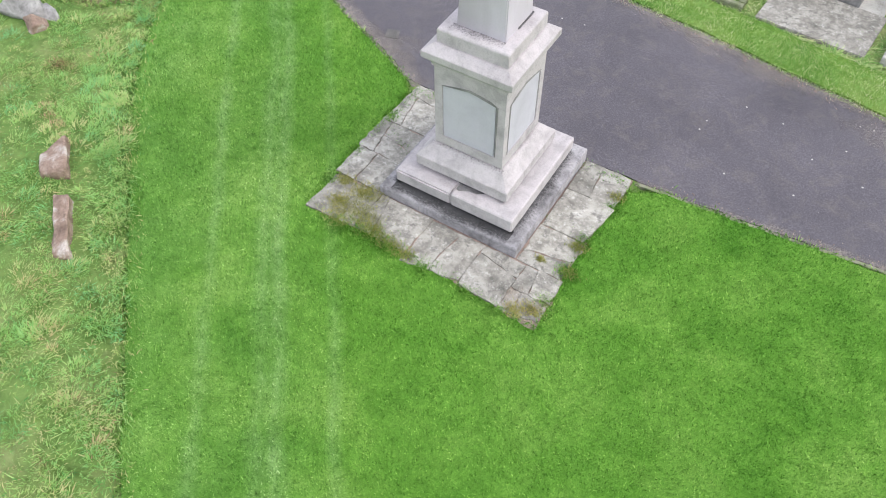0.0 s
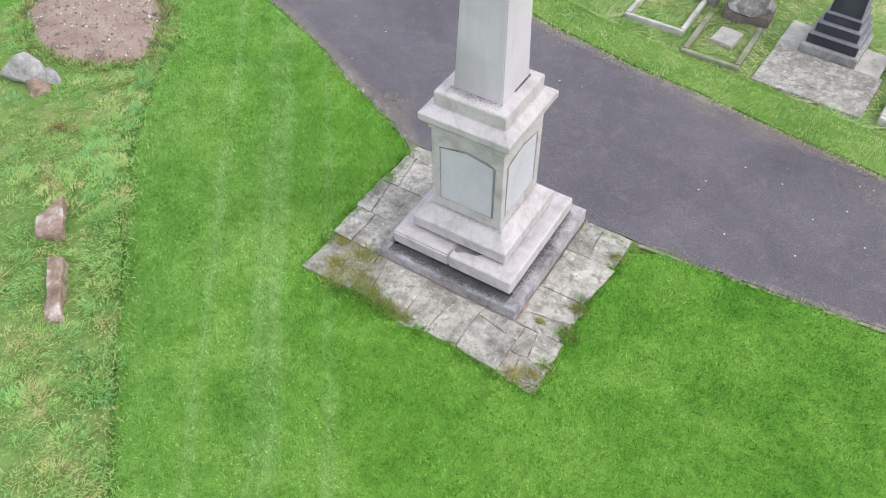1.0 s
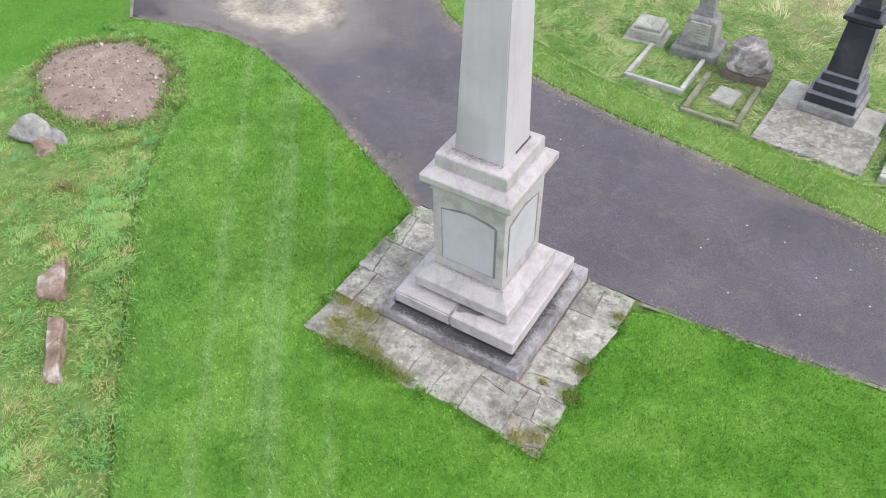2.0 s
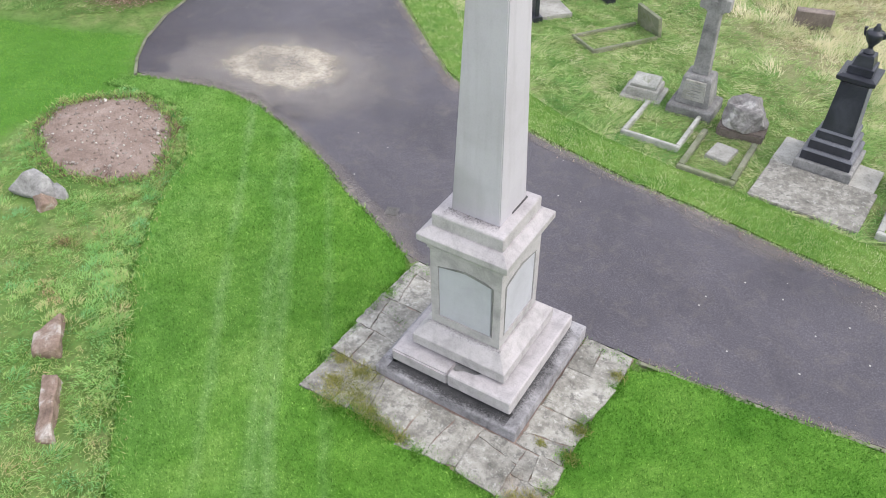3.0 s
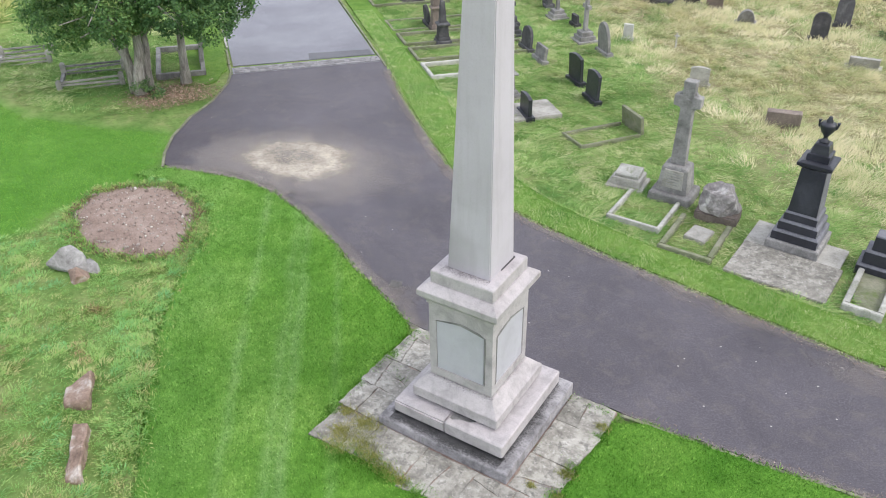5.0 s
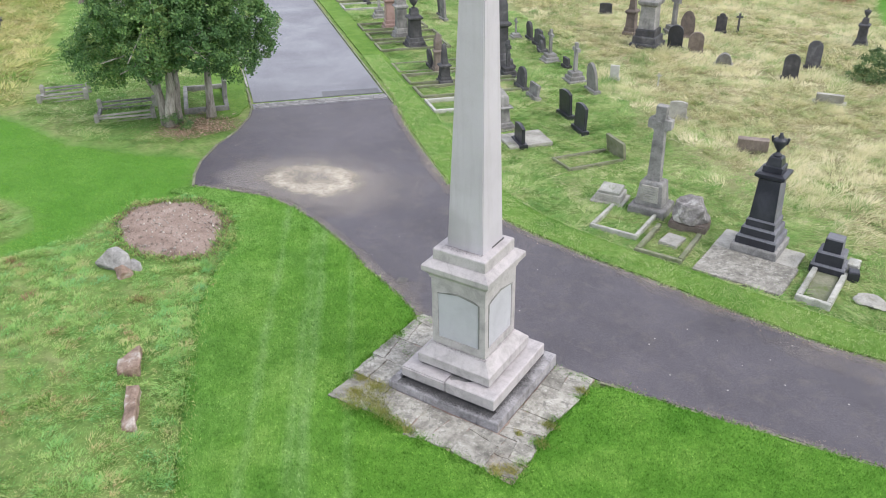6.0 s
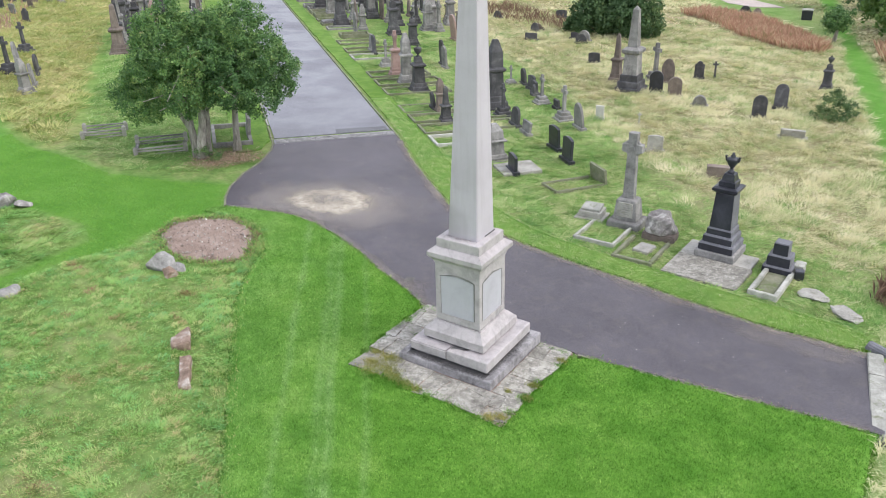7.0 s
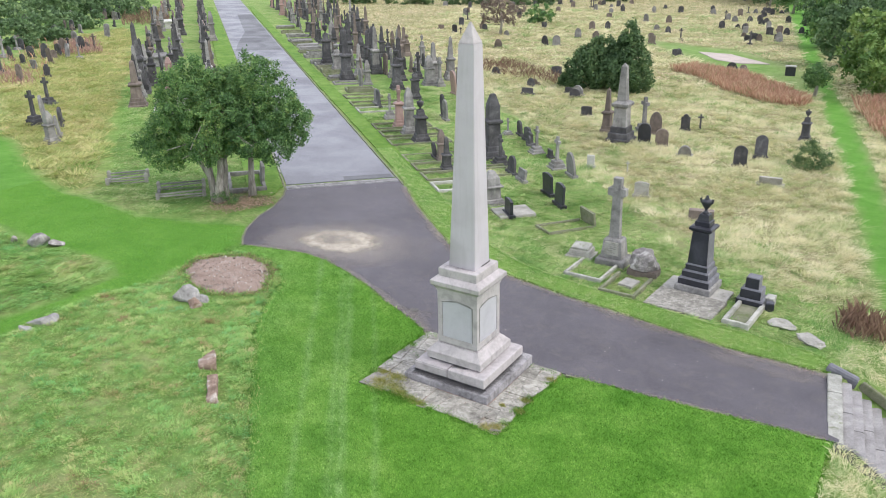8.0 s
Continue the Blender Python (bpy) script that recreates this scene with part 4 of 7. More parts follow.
def great_obelisk():
    ob = tagged(new("obelisk_monument"), "tall pale grey stone obelisk on a stepped, panelled pedestal", "monument")
    ob.matrix_basis = pose(CX, CY, 0)
    part("base_slab", stack([(.965, .965, -.12), (.965, .965, .205), (.955, .955, .218), (.80, .80, .224)], bev=0.006), BASESTONE, ob, "dark sooty stone base slab")
    # contact shade at the step's foot is painted in with the grime
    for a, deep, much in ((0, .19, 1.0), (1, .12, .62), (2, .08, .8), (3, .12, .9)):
        g = part("ledge_grime", grime_shade_strip(.79, deep, much, .2275), SOOT_SHADE, ob, "black grime and grit on the ledge with contact shade painted in")
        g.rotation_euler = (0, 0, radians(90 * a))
    # dark joint colour also stands for the shade under the step
    part("bed_joint", block(-.765, .765, -.765, .765, .21, .29, 0.0), GRIME_SHADE, ob, "dark recessed joint")
    g = part("neck_grit", grime_shade_strip(.3, .1, .4, 2.472), SOOT_SHADE, ob, "dark grit on the ledge at the shaft's foot")
    g = part("plinth_grit", grime_shade_strip(.475, .09, .3, .834), SOOT_SHADE, ob, "dark grit at the die's foot")
    # second step, cut into two stones on its front with a worn notch between them
    part("step_stone", block(-.815, -.026, -.815, .815, .272, .455, 0.02), LIMESTONE, ob)
    bm = plate([(-.02, .815), (.815, .815), (.815, -.815), (-.02, -.815), (-.02, -.70), (.035, -.715), (.12, -.66), (.25, -.645), (.33, -.58), (-.02, -.52)], .272, .478, 0.016)
    for v in bm.verts:
        v.co = Vector((v.co.x, v.co.z, v.co.y))
    bmesh.ops.recalc_face_normals(bm, faces=bm.faces[:])
    part("step_stone", bm, LIMESTONE, ob, "step stone with a broken notch")
    part("broken_core", block(-.05, .4, -.74, -.5, .27, .43, 0.01), GREYSTONE, ob, "rough broken stone in the notch")
    # the plinth overhang's shade is put into this joint's dark colour
    part("joint", block(-.58, .58, -.58, .58, .44, .51, 0.0), GRIME_SHADE, ob, "dark weathered joint under the plinth with overhang shade painted in")
    part("plinth", stack([(.6, .6, .502), (.625, .625, .512), (.625, .625, .665), (.60, .60, .685), (.585, .585, .70), (.50, .50, .80), (.475, .475, .815), (.475, .475, .83)], bev=0.006), LIMESTONE, ob)
    die = bmesh.new()
    z0, z1, hw = .838, 1.99, .452
    sunk = [panelled_face(die, hw, z0, z1, 0.06, t, hw) for t in (0, 90, 180, 270)]
    bmesh.ops.remove_doubles(die, verts=die.verts[:], dist=0.0005)
    bmesh.ops.recalc_face_normals(die, faces=die.faces[:])
    d = part("die", die, LIMESTONE, ob)
    part("die_joint", block(-.447, .447, -.447, .447, .80, .823, 0.0), GRIME_SHADE, ob, "dark open joint under the die")
    for pts in sunk:
        bm = bmesh.new()
        rings = [[bm.verts.new(q) for q in loop] for loop in pts]
        for u, v in zip(rings, rings[1:]):
            for i in range(len(u)):
                bm.faces.new((u[i], u[(i + 1) % len(u)], v[(i + 1) % len(u)], v[i]))
        bm.faces.new(rings[-1])
        bmesh.ops.recalc_face_normals(bm, faces=bm.faces[:])
        c = sum((v.co for v in bm.verts), Vector()) / len(bm.verts)
        bm.normal_update()
        if bm.faces[-1].normal.dot(Vector((c.x, c.y, 0))) < 0:
            bmesh.ops.reverse_faces(bm, faces=bm.faces[:])
        part("panel", bm, PANEL, d, "smooth blue-grey sunk panel")
    # added strip for each panel's edge shadow: along the arch and down one side
    for turn in (0, 90, 180, 270):
        sx = 1 if turn in (0, 180) else -1
        w, zs, zt = hw - .1, z1 - .25, z1 - .19
        line = [(-sx * w, zs)] + [(-sx * w * (1 - 2 * i / 8), zs + (zt - zs) * (1 - abs(1 - i / 4) ** 1.1)) for i in range(1, 8)] + [(sx * w, zs), (sx * (w + .002), zs - .3), (sx * w, z0 + .15)]
        thick = [.006, .012, .018, .024, .026, .027, .028, .028, .026, .014, .008]
        outl = [(x + sx * k * .35, z + (k if i < 8 else 0)) for i, ((x, z), k) in enumerate(zip(line, thick))]
        inn = [(x - sx * k * (.7 if i > 7 else 0), z - .004) for i, ((x, z), k) in enumerate(zip(line, thick))]
        bm = plate(outl + inn[::-1], -hw - .006, -hw + .03, 0.0)
        bmesh.ops.rotate(bm, verts=bm.verts[:], cent=(0, 0, 0), matrix=Matrix.Rotation(radians(turn), 3, "Z"))
        part("moulding", bm, GREYSTONE, d, "grey strip standing for the shadow line over the panel")
    part("cornice", stack([(.462, .462, 1.985), (.475, .475, 1.99), (.475, .475, 2.03), (.50, .50, 2.065), (.54, .54, 2.105), (.55, .55, 2.12), (.556, .556, 2.125), (.556, .556, 2.205), (.546, .546, 2.215), (.45, .45, 2.285)], bev=0.004), LIMESTONE, ob)
    part("neck_block", stack([(.43, .43, 2.265), (.43, .43, 2.445), (.42, .42, 2.458), (.325, .325, 2.468)], bev=0.006), LIMESTONE, ob)
    part("shaft_joint", block(.16, .318, -.02, .312, 2.462, 2.484, 0.0), GRIME_SHADE, ob, "dark open joint at the shaft's foot")
    # the shaft leans a little to the north-east
    for name, levels, bev, stone in (("shaft", [(.292, .292, 2.43), (.158, .158, 6.7)], .012, SHAFTSTONE), ("pyramid_tip", [(.158, .158, 6.698), (.012, .012, 7.06)], .006, LIMESTONE)):
        bm = stack(levels, bev=bev)
        for v in bm.verts:
            k = (v.co.z - 2.43) / 4.6
            v.co += Vector((.014 + .052 * k, .01 + .034 * k, 0))
        part(name, bm, stone, ob)
    return ob


great_obelisk()


# ---- kinds of memorial ----
def arch_outline(w, h, kind):
    hw = w / 2
    if kind == "round":
        return [(-hw, 0), (hw, 0), (hw, h - hw)] + [(hw * math.cos(a), h - hw + hw * math.sin(a)) for a in [math.pi * i / 10 for i in range(1, 10)]] + [(-hw, h - hw)]
    if kind == "gothic":
        zs = h - w * 0.75
        right = [(hw * (1 - u ** 1.6), zs + (h - zs) * math.sin(u * math.pi / 2)) for u in [i / 6 for i in range(7)]]
        return [(-hw, 0), (hw, 0)] + right + [(-x, z) for x, z in right[-2::-1]]
    if kind == "shoulder":
        r = hw * 0.62
        return [(-hw, 0), (hw, 0), (hw, h - r), (r, h - r)] + [(r * math.cos(a), h - r + r * math.sin(a)) for a in [math.pi * i / 8 for i in range(1, 8)]] + [(-r, h - r), (-hw, h - r)]
    if kind == "camber":
        return [(-hw, 0), (hw, 0), (hw, h * 0.9), (hw * 0.5, h * 0.975), (0, h), (-hw * 0.5, h * 0.975), (-hw, h * 0.9)]
    return [(-hw, 0), (hw, 0), (hw, h), (-hw, h)]


def headstone(x, y, w, h, kind, material, label, turn=0.0, lean=0.0, thick=0.1, plinth=True):
    ob = thing("headstone", x, y, label, "headstone", turn, -0.03, tilt=lean)
    z = 0.0
    if plinth:
        part("plinth", block(-w * 0.62, w * 0.62, -thick * 1.1, thick * 1.1, -0.05, 0.14, 0.01), material, ob)
        z = 0.135
    bm = plate(arch_outline(w, h - z, kind), -thick / 2, thick / 2, 0.01)
    bmesh.ops.translate(bm, verts=bm.verts[:], vec=(0, 0, z))
    part("tablet", bm, material, ob)
    return ob


def cross_memorial(x, y, h, material, label, turn=0.0, steps=3, base=0.55, celtic=False):
    ob = thing("cross_memorial", x, y, label, "cross", turn, -0.03)
    z, b = -0.04, base / 2
    for i in range(steps):
        part("step", stack([(b, b, z), (b, b, z + h * 0.09), (b * 0.94, b * 0.94, z + h * 0.1)], bev=0.006), material, ob)
        z += h * 0.098
        b *= 0.76
    hw = h * 0.042
    top = h
    ah = h - h * 0.17
    aw = h * 0.155
    out = [(-hw * 1.35, z), (hw * 1.35, z), (hw, ah - hw), (aw, ah - hw * 1.1), (aw, ah + hw * 1.1), (hw, ah + hw), (hw * 1.1, top), (-hw * 1.1, top), (-hw, ah + hw), (-aw, ah + hw * 1.1), (-aw, ah - hw * 1.1), (-hw, ah - hw)]
    part("cross", plate(out, -hw, hw, 0.006), material, ob)
    if celtic:
        part("wheel", torus_bm(aw * 0.72, hw * 0.42, (0, 0, ah)), material, ob)
    return ob


def torus_bm(r, t, c, seg=20, ss=8):
    bm = bmesh.new()
    g = [[bm.verts.new((c[0] + (r + t * math.cos(b)) * math.cos(a), c[1] + t * math.sin(b), c[2] + (r + t * math.cos(b)) * math.sin(a))) for b in [2 * math.pi * j / ss for j in range(ss)]] for a in [2 * math.pi * i / seg for i in range(seg)]]
    for i in range(seg):
        for j in range(ss):
            bm.faces.new((g[i][j], g[(i + 1) % seg][j], g[(i + 1) % seg][(j + 1) % ss], g[i][(j + 1) % ss]))
    bmesh.ops.recalc_face_normals(bm, faces=bm.faces[:])
    return bm


def urn_bm(r, h):
    return lathe([(r * 0.55, 0), (r * 0.55, h * 0.06), (r * 0.22, h * 0.14), (r * 0.2, h * 0.2), (r * 0.5, h * 0.3), (r * 0.82, h * 0.45), (r * 0.95, h * 0.6), (r * 0.9, h * 0.66), (r * 1.0, h * 0.7), (r * 0.95, h * 0.74), (r * 0.5, h * 0.8), (r * 0.22, h * 0.84), (r * 0.26, h * 0.92), (r * 0.1, h)], 16)


def pedestal_memorial(x, y, h, base, material, label, turn=0.0, top="urn", steps=3, foot=None):
    """Stepped base, square die, cap, and an urn, a spire or a draped block on top."""
    ob = thing("pedestal_memorial", x, y, label, "memorial", turn, -0.03)
    z, b = -0.05, base / 2
    for i in range(steps):
        sh = h * 0.075
        part("step", stack([(b, b, z), (b, b, z + sh * 0.85), (b * 0.95, b * 0.95, z + sh)], bev=0.006), foot or material, ob)
        z += sh - 0.003
        b *= 0.83
    dh = h * (0.34 if top != "spire" else 0.24)
    part("die", stack([(b, b, z), (b * 0.9, b * 0.9, z + dh)], bev=0.008), material, ob)
    z += dh - 0.003
    part("cap", stack([(b * 0.92, b * 0.92, z), (b * 1.22, b * 1.22, z + h * 0.025), (b * 1.25, b * 1.25, z + h * 0.055), (b * 0.8, b * 0.8, z + h * 0.085)], bev=0.004), material, ob)
    z += h * 0.083
    left = h - z
    if top == "urn":
        part("neck", stack([(b * 0.72, b * 0.72, z), (b * 0.62, b * 0.62, z + left * 0.34)], bev=0.006), material, ob)
        bm = urn_bm(b * 0.75, left * 0.68)
        bmesh.ops.translate(bm, verts=bm.verts[:], vec=(0, 0, z + left * 0.33))
        part("urn", bm, material, ob, smooth=True)
    elif top == "spire":
        part("spire", stack([(b * 0.66, b * 0.66, z), (b * 0.4, b * 0.4, z + left * 0.9), (0.008, 0.008, z + left)], bev=0.004), material, ob)
    elif top == "cross":
        hw = left * 0.09
        ah = z + left * 0.68
        out = [(-hw, z), (hw, z), (hw, ah - hw), (left * 0.3, ah - hw), (left * 0.3, ah + hw), (hw, ah + hw), (hw, z + left), (-hw, z + left), (-hw, ah + hw), (-left * 0.3, ah + hw), (-left * 0.3, ah - hw), (-hw, ah - hw)]
        part("cross", plate(out, -hw, hw, 0.005), material, ob)
    else:
        part("top_block", stack([(b * 0.9, b * 0.9, z), (b * 0.85, b * 0.85, z + left * 0.55), (b * 0.35, b * 0.35, z + left)], bev=0.01), material, ob)
    return ob


def grave_kerb(x0, x1, y0, y1, material, label, w=0.1, h=0.13, turn=0.0, head=True):
    """Stone edging round a grave: two long sides, a foot and, where it shows, a head."""
    cx, cy = (x0 + x1) / 2, (y0 + y1) / 2
    hx, hy = (x1 - x0) / 2, (y1 - y0) / 2
    ob = thing("grave_kerb", cx, cy, label, "grave kerb", turn)
    ob.matrix_basis = slope_pose(cx, cy, turn)
    part("side_kerb", block(-hx, -hx + w, -hy + w, hy, -0.08, h, 0.012), material, ob)
    part("side_kerb", block(hx - w, hx, -hy + w, hy, -0.08, h, 0.012), material, ob)
    part("foot_kerb", block(-hx, hx, -hy, -hy + w - 0.002, -0.08, h * 1.02, 0.012), material, ob)
    if head:
        part("head_kerb", block(-hx + w, hx - w, hy - w, hy, -0.08, h * 0.97, 0.012), material, ob)
    return ob


def slope_pose(x, y, turn=0.0, up=0.0):
    """A pose that lies on the ground's slope."""
    nrm = Vector((0.012, 0.035, 1)).normalized()
    q = Vector((0, 0, 1)).rotation_difference(nrm).to_matrix().to_4x4()
    return Matrix.Translation((x, y, G(x, y, up))) @ q @ Matrix.Rotation(radians(turn), 4, "Z")


# ---- graves beside the path ----
grave_kerb(-3.93, -2.86, 11.72, 13.0, KERBSTONE, "white stone kerb round a grassed grave plot", 0.08, 0.1, 0, False)


def celtic_cross():
    x, y = -3.12, 13.32
    ob = thing("celtic_cross", x, y, "weathered grey stone wheel cross on a tapered inscribed pedestal", "cross memorial", 0, -0.03)
    part("base", stack([(.43, .37, -.06), (.42, .36, .2), (.38, .32, .24)], bev=0.008), GREYSTONE, ob)
    part("pedestal", stack([(.31, .255, .237), (.255, .205, .76), (.22, .17, .80)], bev=0.01), GREYSTONE, ob)
    part("inscription_panel", plate([(-.21, .34), (.21, .34), (.185, .72), (-.185, .72)], -.25, -.19, 0), SLABSTONE, ob, "paler inscribed face of the pedestal")
    for i in range(5):
        part("inscription_line", block(-.155 + .01 * i, .155 - .01 * i, -.2565, -.249, .65 - .06 * i, .668 - .06 * i, 0), GREYSTONE, ob)
    h, z = 2.52, .798
    ah = 2.12
    out = [(-.15, z), (.15, z), (.115, ah - .13), (.26, ah - .1), (.26, ah + .1), (.11, ah + .12), (.12, h), (-.12, h), (-.11, ah + .12), (-.26, ah + .1), (-.26, ah - .1), (-.115, ah - .13)]
    part("cross", plate(out, -.095, .095, 0.012), GREYSTONE, ob)
    part("wheel", torus_bm(.19, .045, (0, 0, ah)), GREYSTONE, ob)
    part("boss", plate([(.07 * math.cos(a), ah + .07 * math.sin(a)) for a in [2 * math.pi * i / 12 for i in range(12)]], -.115, -.09, 0.005), GREYSTONE, ob)
    return ob


celtic_cross()


def stepped_tablet():
    ob = thing("grave_tablet", -4.1, 13.35, "low stepped grey stone block with a sloping tablet", "memorial", 4, -0.02)
    part("slab", block(-.4, .38, -.35, .34, -.05, .07, 0.012), SLABSTONE, ob)
    part("block", block(-.3, .3, -.25, .26, .065, .24, 0.01), SLABSTONE, ob)
    t = part("tablet", stack([(.25, .2, -.03), (.25, .2, .055), (.24, .19, .065)], bev=0.006), KERBSTONE, ob, "pale sloping tablet")
    t.location, t.rotation_euler = (0, 0, .275), (radians(9), 0, 0)


stepped_tablet()
grave_kerb(-2.72, -1.74, 11.2, 12.62, MOSSKERB, "mossy stone kerb round a grassed grave plot", 0.1, 0.09, 0, False)


def rough_headstone():
    ob = thing("boulder_headstone", -2.12, 12.95, "rough-hewn grey boulder headstone on a dark stone block", "headstone", 3, -0.03)
    part("plinth", block(-.4, .4, -.26, .26, -.05, .22, 0.03), BROWNSTONE, ob, "dark stone plinth")
    bm = boulder(.41, .3, .44, 5, 0.35, 4, None, (0.78, 0.95))
    bmesh.ops.translate(bm, verts=bm.verts[:], vec=(0, 0, .36))
    for v in bm.verts:
        v.co.z = max(v.co.z, .215)
    part("boulder", bm, LICHENSTONE, ob, "rough grey boulder with white lichen")
    t = thing("stone_tablet", -2.2, 12.05, "small square grey tablet lying in the grass", "tablet", -8)
    part("tablet", stack([(.2, .24, -.03), (.2, .24, .07), (.19, .23, .085)], bev=0.008), SLABSTONE, t)


rough_headstone()


def front_face(hw0, z0, hw1, z1, set_back=0.0):
    """A polished face a few millimetres proud of a block's front."""
    bm = bmesh.new()
    f = [bm.verts.new(p) for p in ((-hw0 + .004, -hw0 - .006, z0), (hw0 - .004, -hw0 - .006, z0), (hw1 - .004, -hw1 - .006, z1), (-hw1 + .004, -hw1 - .006, z1))]
    for v in f:
        v.co.y += set_back
    b = [bm.verts.new((v.co.x, v.co.y + .03, v.co.z)) for v in f]
    bm.faces.new(f)
    for i in range(4):
        bm.faces.new((f[(i + 1) % 4], f[i], b[i], b[(i + 1) % 4]))
    bmesh.ops.recalc_face_normals(bm, faces=bm.faces[:])
    bm.normal_update()
    if bm.faces[0].normal.y > 0:
        bmesh.ops.reverse_faces(bm, faces=bm.faces[:])
    return bm


def urn_pedestal():
    x, y = -.6, 12.75
    for x0, x1, y0, y1 in ((-1.47, .25, 11.1, 12.27), (-1.42, -.72, 12.285, 13.2), (-.70, .25, 12.28, 13.0)):
        s = thing("grave_slab", (x0 + x1) / 2, (y0 + y1) / 2, "worn pale grave slab with cracks and lichen", "slab", -4, -0.02, "slabs under the black pedestal")
        part("slab", block(x0 - (x0 + x1) / 2, x1 - (x0 + x1) / 2, y0 - (y0 + y1) / 2, y1 - (y0 + y1) / 2, -.08, .07, 0.012), FLAG if y0 < 12 else SLABSTONE, s)
    ob = thing("urn_pedestal", x, y, "polished black granite pedestal on steps with a handled urn", "memorial", -4, 0.048)
    part("base", stack([(.46, .46, 0), (.46, .46, .17), (.44, .44, .19)], bev=0.008), GREYSTONE, ob, "grey stone bottom step")
    z = .187
    for hw, h in ((.4, .2), (.34, .19), (.285, .17)):
        s = part("step", stack([(hw, hw, z), (hw, hw, z + h * .8), (hw - .03, hw - .03, z + h)], bev=0.006), AXED, ob, "unpolished blue-grey granite step")
        part("polished_face", front_face(hw, z + .012, hw, z + h * .8), BLACKSTONE, s, "polished black granite face")
        z += h - .003
    d = part("die", stack([(.25, .25, z), (.21, .21, z + .86)], bev=0.008), AXED, ob, "unpolished blue-grey granite die")
    part("polished_face", front_face(.25, z + .01, .2105, z + .85), BLACKSTONE, d, "polished black granite face")
    z += .857
    part("cap", stack([(.215, .215, z), (.27, .27, z + .05), (.29, .29, z + .06), (.29, .29, z + .12), (.22, .22, z + .15)], bev=0.005), BLACKSTONE, ob)
    z += .137
    part("neck", stack([(.185, .185, z), (.185, .185, z + .13), (.15, .15, z + .14), (.12, .12, z + .3), (.09, .09, z + .32)], bev=0.005), BLACKSTONE, ob)
    z += .318
    bm = lathe([(.085, 0), (.085, .025), (.04, .06), (.035, .1), (.05, .13), (.095, .19), (.125, .26), (.135, .32), (.12, .345), (.06, .355), (.05, .37), (.055, .4), (.03, .43), (.035, .455), (.01, .47)], 18)
    bmesh.ops.translate(bm, verts=bm.verts[:], vec=(0, 0, z))
    u = part("urn", bm, BLACKSTONE, ob, smooth=True)
    for sx in (-1, 1):
        part("handle", plate([(sx * .115, z + .24), (sx * .155, z + .27), (sx * .175, z + .38), (sx * .12, z + .385), (sx * .14, z + .34), (sx * .125, z + .3)], -.025, .025, 0.004), BLACKSTONE, u)


urn_pedestal()
grave_kerb(.47, 1.1, 11.05, 12.5, KERBSTONE, "pale stone kerb round a gravelled grave", 0.1, 0.12, -3, False)


def small_black_memorial():
    g = tagged(part("grave_gravel", block(.57, 1.0, 11.17, 12.45, 0, .03, 0), MOSSKERB), "grey chippings with moss inside the grave kerb", "gravel", kind="stuff")
    g.location.z = G(.87, 11.8) - .005
    ob = thing("black_memorial", .77, 12.65, "low stepped black granite memorial block", "memorial", -3, -0.03)
    z = -.05
    for hw, hd, h in ((.32, .27, .28), (.25, .21, .26)):
        s = part("step", stack([(hw, hd, z), (hw, hd, z + h * .88), (hw - .02, hd - .02, z + h)], bev=0.006), AXED, ob, "unpolished blue-grey granite step")
        part("polished_face", front_face(hw, z + .01, hw, z + h * .87, hw - hd), BLACKSTONE, s, "polished black granite face")
        z += h - .003
    s = part("top_block", stack([(.165, .15, z), (.16, .145, z + .27), (.15, .135, z + .29)], bev=0.006), AXED, ob, "unpolished blue-grey granite block")
    part("polished_face", front_face(.165, z + .01, .161, z + .265, .015), BLACKSTONE, s, "polished black granite face")
    v = thing("flower_vase", 1.23, 12.5, "small square black granite flower vase", "vase", 10, -0.02)
    part("body", stack([(.1, .1, -.05), (.1, .1, .2), (.085, .085, .22)], bev=0.006), BLACKSTONE, v)
    w = thing("grave_kerb_end", 1.16, 12.76, "pale stone kerb end beside the black memorial", "kerb", -3)
    part("kerb", block(-.1, .12, -.1, .22, -.06, .22, 0.012), KERBSTONE, w)


small_black_memorial()


def stone_lump(name, x, y, rx, ry, rz, seed, material, label, turn=0.0, up=0.0, flat=None, group=""):
    ob = part(name, boulder(rx, ry, rz, seed, 0.3, 3, flat), material)
    ob.matrix_basis = slope_pose(x, y, turn, up)
    return tagged(ob, label, "rock", group)


stone_lump("loose_slab", 1.68, 11.72, .34, .28, .12, 31, SLABSTONE, "broken pale stone slab lying in the grass", 5, 0.03, 0.5)
stone_lump("loose_slab", 2.4, 11.25, .55, .25, .12, 32, SLABSTONE, "broken pale stone slab lying in the grass", -38, 0.04, 0.5)

# ---- stones, soil and rocks on the rough bank ----


